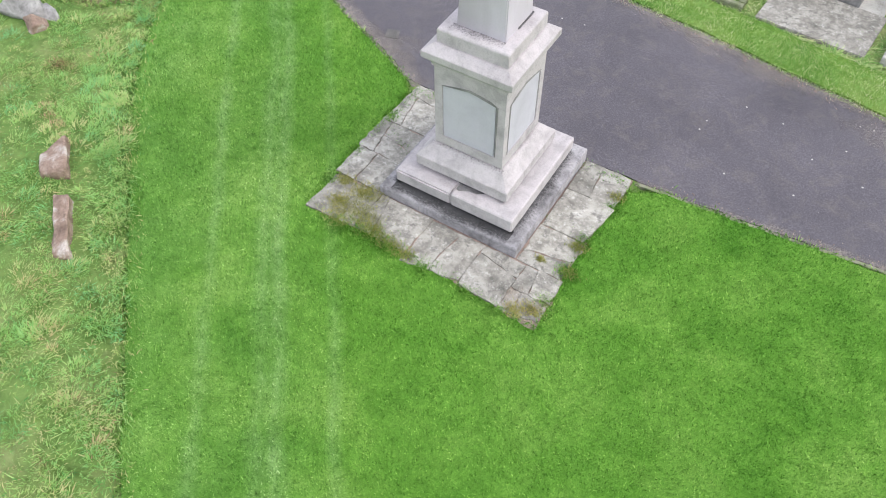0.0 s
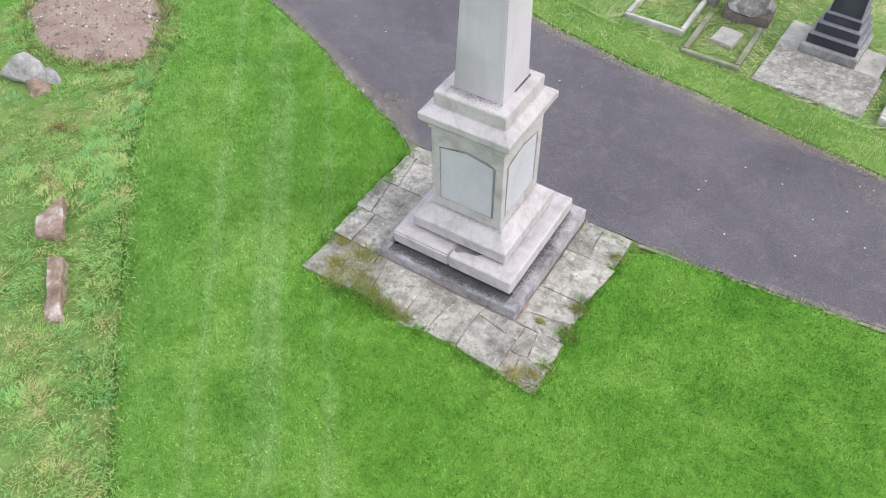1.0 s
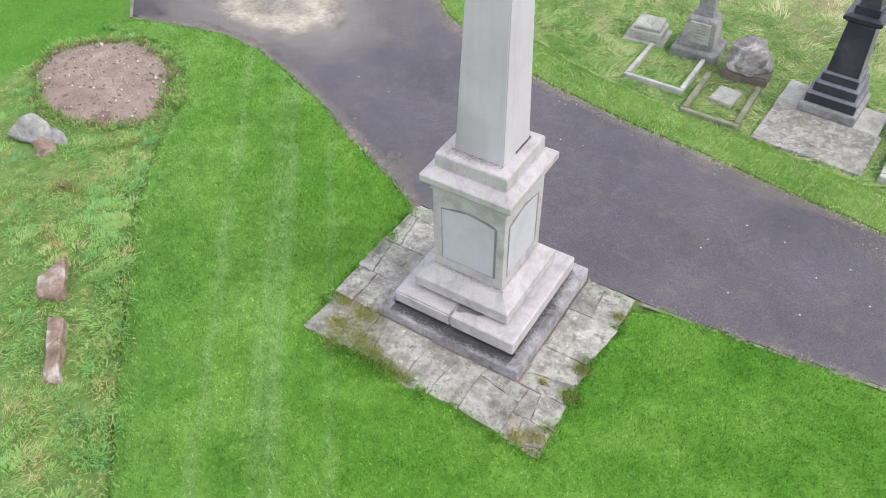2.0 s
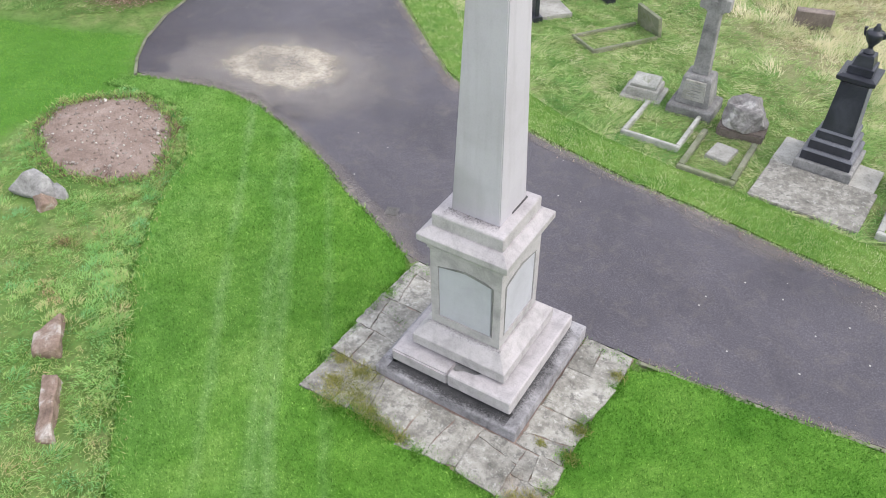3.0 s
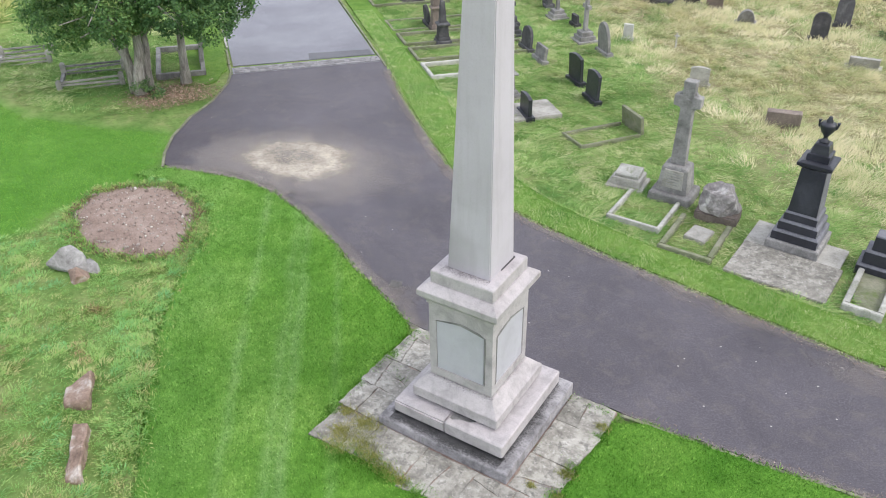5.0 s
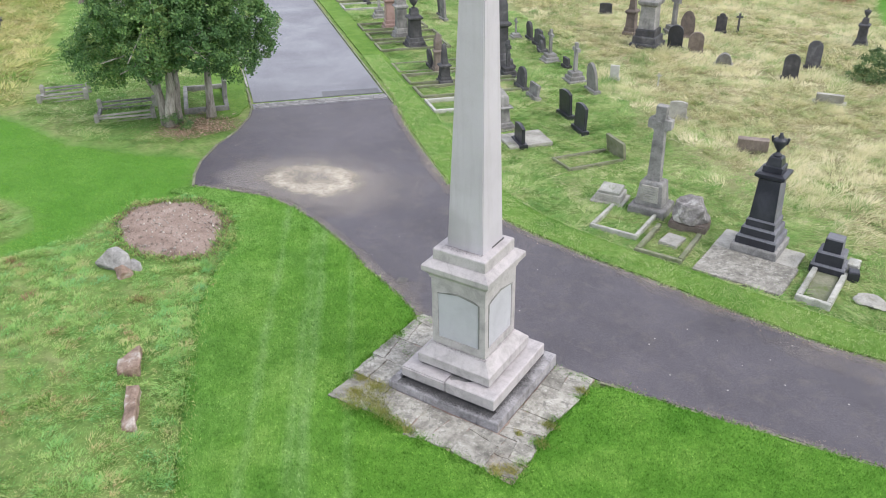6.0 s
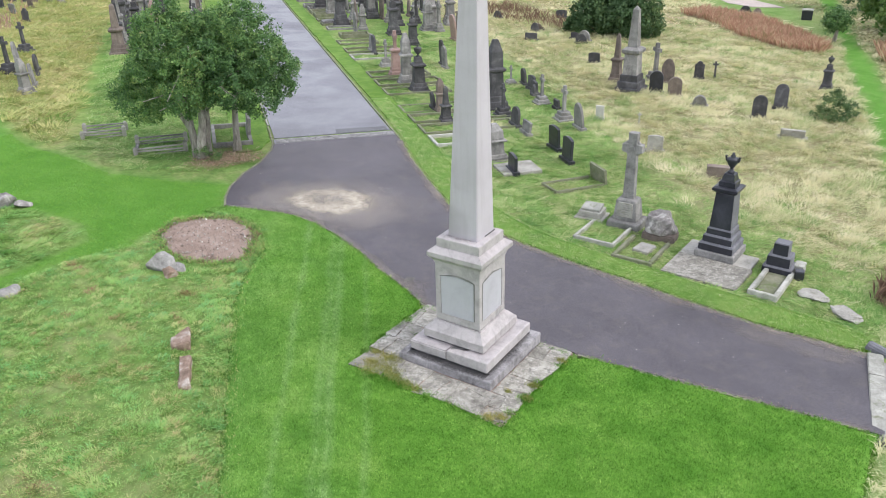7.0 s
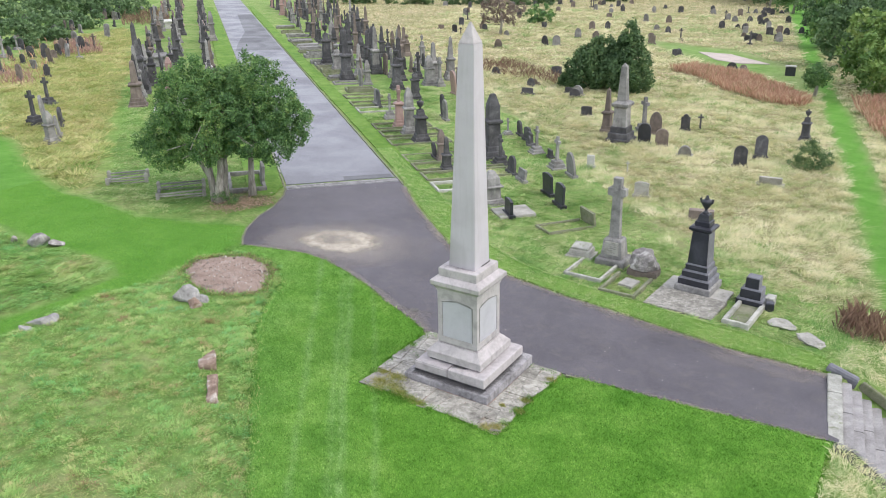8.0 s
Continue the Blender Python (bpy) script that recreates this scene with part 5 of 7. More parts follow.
def wedge(name, corners, tops, seed, label):
    """A broken block sunk in the turf, with one long side standing proud."""
    cx, cy = sum(q[0] for q in corners) / 4, sum(q[1] for q in corners) / 4
    bm = bmesh.new()
    lo = [bm.verts.new((x - cx, y - cy, -.08)) for x, y in corners]
    hi = [bm.verts.new(((x - cx) * .93, (y - cy) * .93, t)) for (x, y), t in zip(corners, tops)]
    bm.faces.new(lo[::-1])
    bm.faces.new(hi)
    for k in range(4):
        bm.faces.new((lo[k], lo[(k + 1) % 4], hi[(k + 1) % 4], hi[k]))
    bmesh.ops.recalc_face_normals(bm, faces=bm.faces[:])
    bmesh.ops.bevel(bm, geom=bm.edges[:], offset=.025, segments=1, affect="EDGES")
    bmesh.ops.subdivide_edges(bm, edges=bm.edges[:], cuts=4, use_grid_fill=True)
    for v in bm.verts:
        q = v.co + Vector((seed, 0, 0))
        v.co += Vector((noise.noise(q * 5), noise.noise(q * 5 + Vector((7, 0, 0))), noise.noise(q * 5 + Vector((0, 4, 0))))) * .03
        v.co += Vector((noise.noise(q * 16), noise.noise(q * 16 + Vector((7, 0, 0))), noise.noise(q * 16 + Vector((0, 4, 0))))) * .012
    ob = part(name, bm, REDROCK)
    ob.matrix_basis = Matrix.Translation((cx, cy, G(cx, cy, .06)))
    return tagged(ob, label, "stone")


wedge("fallen_stone", [(-8.32, 2.97), (-7.98, 2.7), (-7.64, 2.9), (-8.22, 3.4)], [.05, .12, .2, .14], 3, "reddish broken stone sunk in rough grass")
wedge("fallen_kerb", [(-7.62, 2.62), (-6.87, 1.9), (-6.65, 2.01), (-7.36, 2.68)], [.07, .06, .15, .17], 9, "long pale broken kerb stone lying in rough grass")
def facet_rock(x, y, rx, ry, rz, seed, material, label, turn=0.0, up=0.0, points=11):
    """An angular broken stone: flat faces with worn arrises."""
    rnd = random.Random(seed)
    bm = bmesh.new()
    for _ in range(points):
        v = Vector((rnd.gauss(0, 1), rnd.gauss(0, 1), rnd.gauss(0, .9))).normalized()
        bm.verts.new((v.x * rx, v.y * ry, v.z * rz))
    hull = bmesh.ops.convex_hull(bm, input=bm.verts[:])
    bmesh.ops.delete(bm, geom=[g for g in hull["geom_interior"] + hull["geom_unused"] if isinstance(g, bmesh.types.BMVert)], context="VERTS")
    bmesh.ops.dissolve_limit(bm, angle_limit=radians(12), verts=bm.verts[:], edges=bm.edges[:])
    bmesh.ops.bevel(bm, geom=bm.edges[:], offset=.05 * rx, segments=1, affect="EDGES", clamp_overlap=True)
    bmesh.ops.triangulate(bm, faces=bm.faces[:])
    bmesh.ops.subdivide_edges(bm, edges=[e for e in bm.edges if e.calc_length() > .12 * rx], cuts=3, use_grid_fill=True)
    for v in bm.verts:
        q = v.co + Vector((seed, 0, 0))
        v.co += Vector((noise.noise(q * 6), noise.noise(q * 6 + Vector((7, 0, 0))), noise.noise(q * 6 + Vector((0, 4, 0))))) * .05 * rx
    bmesh.ops.recalc_face_normals(bm, faces=bm.faces[:])
    ob = part("rock", bm, material)
    ob.matrix_basis = slope_pose(x, y, turn, up)
    return tagged(ob, label, "rock")


facet_rock(-10.9, 4.94, .42, .38, .38, 5, PALEROCK, "grey angular boulder half sunk beside the bare soil", 20, .1, 14)
facet_rock(-10.5, 4.82, .28, .22, .26, 22, REDROCK, "small reddish stone beside the boulder", -30, .06)
facet_rock(-10.54, 5.08, .22, .2, .24, 23, PALEROCK, "small grey stone beside the boulder", 10, .06)
facet_rock(-12.72, 2.25, .42, .26, .26, 24, PALEROCK, "pale stone in the rough grass", 70, .06)
facet_rock(-12.75, 1.8, .26, .14, .12, 25, PALEROCK, "pale stone in the rough grass", 20, .04)
facet_rock(-17.7, 5.25, .42, .26, .3, 26, LICHENSTONE, "grey lichened stones on the far bank", 30, .08)
facet_rock(-17.25, 5.45, .34, .2, .2, 27, LICHENSTONE, "grey lichened stones on the far bank", 60, .07)
facet_rock(-18.6, 4.95, .2, .16, .16, 28, ROCK, "grey stones on the far bank", 0, .05)


def lumpy(name, poly, height, bumpy, step, material, label, category, edge_w=0.8, up=0.02):
    """A low uneven rise of ground within an outline."""
    p = np.array(poly)
    lo, hi = p.min(0), p.max(0)
    gx, gy = np.arange(lo[0], hi[0] + step, step), np.arange(lo[1], hi[1] + step, step)
    x, y = np.meshgrid(gx, gy, indexing="ij")
    d = edge_dist(poly, x, y)
    e = np.clip(d / edge_w, 0, 1)
    z = G(x, y, up) + height * e * e * (3 - 2 * e) + bumpy * e * (patch(x, y, 2.2) + 0.6 * patch(x + 9, y, 6.0))
    z = np.where(d < 0, G(x, y, up - 0.06), z)
    bm = bmesh.new()
    vs = {}
    for i in range(x.shape[0]):
        for j in range(x.shape[1]):
            if d[i, j] > -step * 1.5:
                vs[i, j] = bm.verts.new((x[i, j], y[i, j], z[i, j]))
    for (i, j), v in list(vs.items()):
        if (i + 1, j) in vs and (i, j + 1) in vs and (i + 1, j + 1) in vs:
            bm.faces.new((v, vs[i + 1, j], vs[i + 1, j + 1], vs[i, j + 1]))
    return tagged(part(name, bm, material, smooth=True), label, category, kind="structure")


BARE = [(-12.42, 5.92), (-12.85, 6.74), (-12.42, 7.58), (-11.4, 8.0), (-10.35, 7.38), (-9.7, 6.28), (-10.12, 5.68), (-11.3, 5.46)]
lumpy("rough_bank", ROUGH, 0.05, 0.02, 0.12, FIELD, "rough uncut grassy bank", "bank")
bare_outline = wavy(BARE, 0.15, 0.12, 6, 2)
lumpy("bare_soil", bare_outline, 0.05, 0.012, 0.06, SOIL, "round patch of bare reddish soil with pebbles", "soil", 0.4, 0.06)


# ---- rows of memorials beside the avenue ----
AVT = -40.7   # turn of the stones that face the avenue
TONES = {"dark": (DARKSTONE, "soot-blackened stone"), "grey": (GREYSTONE, "weathered grey stone"), "brown": (BROWNSTONE, "brown sandstone"), "pink": (PINKSTONE, "pink granite"), "white": (WHITESTONE, "white marble"), "black": (BLACKSTONE, "black granite"), "sand": (SLABSTONE, "pale lichened stone")}


def cross_row(rows, turn, steps=3):
    for x, y, h, tone in rows:
        cross_memorial(x, y, h, TONES[tone][0], TONES[tone][1] + " cross standing on stepped base in grass", turn, steps, 0.3 + 0.28 * h)


def pedestal_row(rows, turn):
    for x, y, h, w, tone, top in rows:
        pedestal_memorial(x, y, h, w, TONES[tone][0], TONES[tone][1] + {"urn": " pedestal with an urn on top", "spire": " pedestal carrying a slender obelisk", "cross": " pedestal with a cross on top", "block": " pedestal with a gabled top"}[top], turn, top, 3, DARKSTONE if tone == "grey" and top == "spire" else None)


def stone_row(rows, turn):
    for x, y, w, h, kind, tone, lean in rows:
        headstone(x, y, w, h, kind, TONES[tone][0], TONES[tone][1] + {"round": " headstone with a rounded top", "gothic": " headstone with a pointed top", "shoulder": " headstone with shoulders and a round top", "camber": " headstone with a shallow curved top", "square": " plain square headstone"}[kind] + (", leaning" if abs(lean) > 4 else "") + " in grass", turn + random.uniform(-6, 6), lean)


pedestal_row([(-11.8, 21.8, 2.68, 0.95, "dark", "block"), (-12.3, 19.0, 1.37, 0.55, "dark", "spire"), (-13.2, 20.0, 1.35, 0.5, "brown", "block"), (-15.9, 22.5, 1.95, 0.8, "dark", "urn"),
              (-17.1, 23.3, 2.2, 0.75, "grey", "block"), (-18.4, 24.3, 2.06, 0.65, "pink", "cross"), (-29.6, 34.0, 3.3, 1.0, "dark", "spire"), (-32.8, 36.9, 1.94, 1.0, "grey", "urn"), (-35.2, 38.6, 3.0, 1.0, "dark", "urn")], AVT)
pedestal_row([(-22.1, 31.0, 1.93, 0.7, "dark", "urn"), (-24.9, 33.1, 2.5, 0.85, "dark", "urn"), (-24.2, 35.6, 1.84, 0.9, "grey", "block"), (-29.8, 37.4, 3.2, 0.8, "grey", "spire"),
              (-34.8, 44.8, 2.4, 0.7, "dark", "spire"), (-27.5, 33.5, 1.5, 0.6, "grey", "block"), (-33.2, 20.6, 2.5, 1.0, "brown", "spire"), (-36.3, 23.3, 4.1, 0.95, "dark", "spire"), (-38.2, 25.6, 2.2, 0.8, "dark", "urn"),
              (-46.2, 31.8, 2.31, 0.8, "dark", "urn"), (-50.2, 35.7, 2.2, 0.7, "dark", "spire"), (-49.1, 36.5, 2.0, 0.8, "dark", "urn"), (-59.9, 46.1, 3.0, 0.9, "dark", "spire"), (-53.4, 43.1, 3.7, 1.0, "dark", "spire"), (-45.1, 36.1, 2.6, 0.9, "dark", "urn"), (-53.8, 44.5, 2.6, 0.85, "grey", "block"), (-47.0, 37.6, 2.0, 0.7, "dark", "spire")], AVT)
stone_row([(-39.9, 27.2, 0.7, 1.05, "gothic", "dark", 3), (-40.8, 28.4, 0.65, 1.2, "round", "dark", -4), (-42.4, 29.6, 0.7, 1.4, "gothic", "dark", 2), (-32.7, 15.7, 0.6, 0.8, "round", "dark", 0), (-32.1, 14.6, 0.7, 1.6, "gothic", "grey", 3)], AVT)
pedestal_row([(-9.5, 28.7, 2.2, 0.66, "brown", "spire"), (-8.4, 27.6, 3.56, 1.1, "grey", "spire"), (-1.4, 32.5, 1.5, 0.6, "dark", "urn"), (-29.2, 13.0, 1.44, 0.62, "grey", "block")], 0)
cross_row([(-11.0, 21.0, 1.24, "dark"), (-13.3, 25.9, 0.81, "grey"), (-10.6, 23.5, 1.18, "grey"), (-8.8, 21.7, 1.32, "grey"), (-20.0, 25.7, 1.3, "grey"), (-8.1, 29.8, 1.75, "grey")], AVT)
cross_row([(-33.4, 14.8, 1.65, "dark"), (-37.5, 18.1, 1.5, "dark")], 10)
cross_row([(-6.0, 31.8, 0.85, "dark"), (-6.2, 22.6, 0.5, "white")], 20, 1)
stone_row([(-12.7, 26.0, 0.5, 0.75, "round", "dark", 4), (-12.0, 25.3, 0.55, 0.65, "camber", "dark", -3), (-11.5, 24.7, 0.55, 0.62, "camber", "dark", 5), (-9.7, 23.0, 0.4, 0.4, "square", "dark", 3), (-7.8, 20.9, 0.62, 1.0, "gothic", "grey", 6),
           (-7.5, 18.2, 0.62, 0.85, "camber", "black", 3), (-6.6, 17.2, 0.62, 0.85, "camber", "black", -2), (-7.55, 15.35, 0.62, 0.62, "camber", "black", 0), (-9.9, 19.9, 0.6, 0.75, "round", "dark", -4), (-9.1, 19.2, 0.62, 0.5, "square", "grey", -9)], AVT)
stone_row([(-11.4, 24.4, 0.3, 0.5, "round", "dark", 3), (-17.9, 27.5, 0.55, 1.25, "gothic", "dark", 4), (-17.4, 26.9, 0.5, 1.1, "round", "grey", 3), (-22.3, 27.8, 0.55, 1.0, "round", "dark", 2), (-26.7, 31.8, 0.62, 1.3, "gothic", "grey", 0), (-13.7, 20.3, 0.55, 0.7, "round", "dark", 6), (-23.0, 28.4, 0.5, 0.9, "round", "grey", -4), (-31.7, 15.1, 0.45, 0.95, "round", "dark", 0), (-30.0, 13.9, 0.55, 1.0, "gothic", "grey", 5)], AVT)
stone_row([(-7.7, 22.5, 0.3, 0.55, "square", "white", 0), (-17.4, 35.9, 0.7, 0.45, "square", "dark", 0), (-11.9, 31.9, 0.55, 0.6, "camber", "dark", 8), (-7.3, 27.6, 0.56, 1.02, "round", "black", 4), (-7.5, 29.7, 0.56, 1.12, "gothic", "brown", -3), (-6.5, 27.6, 0.56, 0.9, "round", "brown", 12),
           (-6.6, 31.4, 0.42, 0.85, "shoulder", "dark", 0), (-5.1, 26.4, 0.55, 0.6, "gothic", "grey", 20), (-2.72, 25.9, 0.52, 0.95, "round", "dark", 3), (-2.35, 27.9, 0.5, 1.02, "round", "dark", -4), (-4.6, 19.7, 0.5, 0.62, "camber", "sand", 0), (-1.1, 23.8, 0.8, 0.42, "square", "sand", 14)], 12)
headstone(-5.05, 16.1, 0.85, 0.5, "square", MOSSKERB, "leaning grey kerb headstone at the end of a plot", -37, 8, 0.09, False)
headstone(-2.09, 18.23, 0.78, 0.46, "square", BROWNSTONE, "low brown stone block standing in tall grass", 14, 6, 0.2, False)
grave_kerb(-5.95, -5.1, 14.45, 16.1, MOSSKERB, "sunken mossy kerb round a grassed plot", 0.07, 0.07, -33, False)

# plots that open on the avenue
for i, (s, w, far, tone, hgt) in enumerate(((-1.35, 1.15, 2.3, WHITESTONE, 0.1), (0.1, 1.15, 4.6, MOSSKERB, 0.09), (1.55, 1.15, 4.6, MOSSKERB, 0.09), (3.1, 1.2, 4.2, MOSSKERB, 0.05), (6.0, 1.2, 3.8, MOSSKERB, 0.08), (7.6, 1.2, 3.9, MOSSKERB, 0.1), (9.3, 1.2, 3.8, MOSSKERB, 0.1), (13.5, 1.3, 3.9, KERBSTONE, 0.1), (15.3, 1.2, 3.8, MOSSKERB, 0.1))):
    x, y = av(s, (1.0 + far) / 2)
    grave_kerb(x - w / 2, x + w / 2, y - (far - 1.0) / 2, y + (far - 1.0) / 2, tone, ("white stone" if tone is WHITESTONE else "weathered stone") + " kerb round a grassed plot beside the avenue", 0.1, hgt, AVT, True)
pedestal_memorial(-8.75, 16.3, 1.15, 0.95, GREYSTONE, "weathered grey stepped memorial block beside a black headstone", AVT, "block")
x, y = av(-4.75, 2.9)
t = thing("grave_slab", x, y, "pale stone slab beneath a black headstone", "slab", AVT, -0.02)
part("slab", block(-.5, .5, -.75, .5, -.05, .1, 0.012), SLABSTONE, t)


def chest_tomb(x, y, w, l, h, material, label, turn):
    """A box tomb: plinth, body with set-back sides and an overhanging lid."""
    ob = thing("chest_tomb", x, y, label, "tomb", turn, -0.03)
    part("plinth", stack([(w / 2, l / 2, -.05), (w / 2, l / 2, h * .18), (w / 2 - .05, l / 2 - .05, h * .22)], bev=0.008), material, ob)
    part("body", stack([(w / 2 - .1, l / 2 - .1, h * .2), (w / 2 - .1, l / 2 - .1, h * .85)], bev=0.008), material, ob)
    part("lid", stack([(w / 2 - .03, l / 2 - .03, h * .84), (w / 2, l / 2, h * .9), (w / 2, l / 2, h), (w / 2 - .04, l / 2 - .04, h * 1.04)], bev=0.006), material, ob)


chest_tomb(-45.0, 31.6, 1.0, 2.0, 0.75, GREYSTONE, "weathered grey chest tomb across the avenue", AVT + 90)
chest_tomb(-66.0, 49.8, 1.2, 2.2, 0.8, WHITESTONE, "white stone chest tomb across the avenue", AVT + 90)


def crowd(seed, s0, s1, lines, step, fill, label_place, tall=1.0):
    """Memorials in close rows beside the avenue, none quite upright or alike."""
    rnd = random.Random(seed)
    spots = []
    for d in lines:
        s = s0 + rnd.uniform(0, step)
        while s < s1:
            if rnd.random() < fill:
                spots.append((s, d + rnd.uniform(-0.25, 0.25)))
            s += step * rnd.uniform(0.75, 1.35)
    for s, d in spots:
        x, y = av(s, d)
        k = rnd.random()
        tone = rnd.choice(("dark", "dark", "dark", "dark", "dark", "grey", "grey", "brown", "brown", "pink") if tall else ("dark", "grey"))
        turn = AVT + rnd.uniform(-7, 7) + rnd.choice((0, 0, 180))
        mat_, word = TONES[tone]
        if k < 0.22 * tall:
            pedestal_memorial(x, y, rnd.uniform(2.0, 3.3), rnd.uniform(0.6, 0.85), mat_, word + " obelisk on a pedestal " + label_place, turn, "spire")
        elif k < 0.5 * tall:
            pedestal_memorial(x, y, rnd.uniform(1.4, 2.3), rnd.uniform(0.55, 0.8), mat_, word + " pedestal with an urn " + label_place, turn, rnd.choice(("urn", "block", "cross")))
        elif k < 0.66 * tall:
            cross_memorial(x, y, rnd.uniform(1.1, 2.0), mat_, word + " cross " + label_place, turn)
        else:
            kind = rnd.choice(("round", "gothic", "shoulder", "camber"))
            headstone(x, y, rnd.uniform(0.55, 0.75), rnd.uniform(0.8, 1.5), kind, mat_, word + " headstone " + label_place, turn, rnd.uniform(-6, 6))


crowd(3, 23, 95, (3.7, 5.4, 7.2, 9.0), 1.5, 0.84, "beside the avenue")
crowd(4, 19, 95, (-6.2, -8.6, -10.4), 1.45, 0.86, "across the avenue")
crowd(5, 12, 24, (5.6, 7.4, 9.2), 1.9, 0.5, "beside the avenue", 0.6)
rnd = random.Random(77)
s_ = 17.0
while s_ < 60:
    w = rnd.uniform(.95, 1.25)
    pick = rnd.random()
    tone, word = rnd.choice(((MOSSKERB, "mossy"), (MOSSKERB, "mossy"), (KERBSTONE, "pale"), (GREYSTONE, "grey")))
    x, y = av(s_ + w / 2, 2.2 + rnd.uniform(-.15, .15))
    if pick < .62:
        l = rnd.uniform(1.7, 2.2)
        grave_kerb(x - w / 2, x + w / 2, y - l / 2, y + l / 2, tone, word + " stone kerb round a grassed plot beside the avenue", 0.11, rnd.uniform(.07, .24), AVT + rnd.uniform(-2, 2))
    elif pick < .78:
        t = thing("grave_ledger", x, y, word + " flat ledger stone on a low plinth beside the avenue", "tomb", AVT + rnd.uniform(-2, 2), -.02)
        part("plinth", block(-.5, .5, -.95, .95, -.05, .16, .015), tone, t)
        part("ledger", block(-.42, .42, -.88, .88, .155, .28, .02), GREYSTONE, t)
    s_ += w + rnd.uniform(.3, .8)


def field_stones(seed, count, poly, label_place, lo=0.5, hi=1.0, crosses=0.1, tones=("dark", "dark", "grey", "brown")):
    rnd = random.Random(seed)
    p = np.array(poly)
    n = 0
    while n < count:
        x, y = rnd.uniform(*p[:, 0][[p[:, 0].argmin(), p[:, 0].argmax()]]), rnd.uniform(*p[:, 1][[p[:, 1].argmin(), p[:, 1].argmax()]])
        if not inside(poly, np.array([x]), np.array([y]))[0]:
            continue
        n += 1
        mat_, word = TONES[rnd.choice(tones)]
        if rnd.random() < crosses:
            cross_memorial(x, y, rnd.uniform(lo, hi) * 1.4, mat_, word + " cross " + label_place, rnd.uniform(-20, 30), 2)
        else:
            headstone(x, y, rnd.uniform(0.5, 0.7), rnd.uniform(lo, hi), rnd.choice(("round", "gothic", "camber", "shoulder")), mat_, word + " headstone " + label_place, rnd.uniform(-15, 25), rnd.uniform(-8, 8))


field_stones(6, 75, [(-33, 52), (-20, 60), (-14, 75), (-17, 100), (-45, 120), (-70, 110), (-50, 75)], "standing in the dry grass field")
field_stones(7, 34, [(-12, 66), (-9, 84), (-19, 120), (-27, 110)], "standing in the dry grass field")
field_stones(8, 42, [(-42, 20), (-58, 24), (-75, 36), (-80, 48), (-66, 43), (-50, 30)], "at the far edge of the golden grass", 0.6, 1.25, 0.35)
field_stones(9, 4, [(-16, 60), (-13, 57), (-8, 54), (-9, 53), (-17, 60)], "beside the green plot", 0.45, 0.65, 0)
field_stones(10, 24, [(-70, 44), (-84, 50), (-92, 66), (-80, 62)], "at the far edge of the golden grass", 0.6, 1.2, 0.2)
field_stones(11, 7, [(-20, 36), (-15, 33), (-12, 36), (-17, 44), (-24, 44)], "in the tall dry grass", 0.4, 0.7, 0)

# ---- graves under the tree ----


def rail_tomb(x, y, w, l, turn, label):
    """Low grave with stone end posts joined by square stone rails."""
    ob = thing("railed_grave", x, y, label, "grave", turn, -0.03)
    for sx in (-1, 1):
        for sy in (-1, 1):
            part("post", stack([(.065, .065, -.05), (.065, .065, .3 + .03 * sx * sy), (.02, .02, .35 + .03 * sx * sy)], sx * w / 2, sy * l / 2, 0.01), SLABSTONE, ob)
        for z, k in ((.0, 1), (.12, -1), (.22, .5)):
            r = part("rail", block(-.024, .024, -l / 2 + .06, l / 2 - .06, z, z + .05, 0.008), SLABSTONE if sx > 0 else GREYSTONE, ob)
            r.location, r.rotation_euler = (sx * w / 2, 0, 0), (radians(1.5 * k * sx), 0, 0)

    part("foot_rail", block(-w / 2 + .08, w / 2 - .08, -l / 2 - .05, -l / 2 + .05, .0, .12, 0.01), GREYSTONE, ob)
    return ob


rail_tomb(-18.4, 11.05, 1.2, 1.55, AVT, "railed stone grave with weathered posts beside the tree")
rail_tomb(-21.3, 11.0, 0.8, 1.35, AVT, "low railed stone grave with broken posts in cut grass")
grave_kerb(-18.6, -16.2, 12.55, 13.85, GREYSTONE, "low stone kerb round a grave under the tree", 0.12, 0.16, AVT)
headstone(-17.0, 13.6, 0.8, 0.75, "square", GREYSTONE, "weathered stone slab standing behind the tree trunk", AVT, -6, 0.12, False)
for k, s in enumerate((15, 16.7, 18.4)):
    x, y = av(s, -8.3)
    grave_kerb(x - .6, x + .6, y - 1.0, y + 1.0, KERBSTONE if k else WHITESTONE, "pale stone kerb round a plot across the avenue", 0.12, 0.2, AVT)

# ---- trees and bushes ----


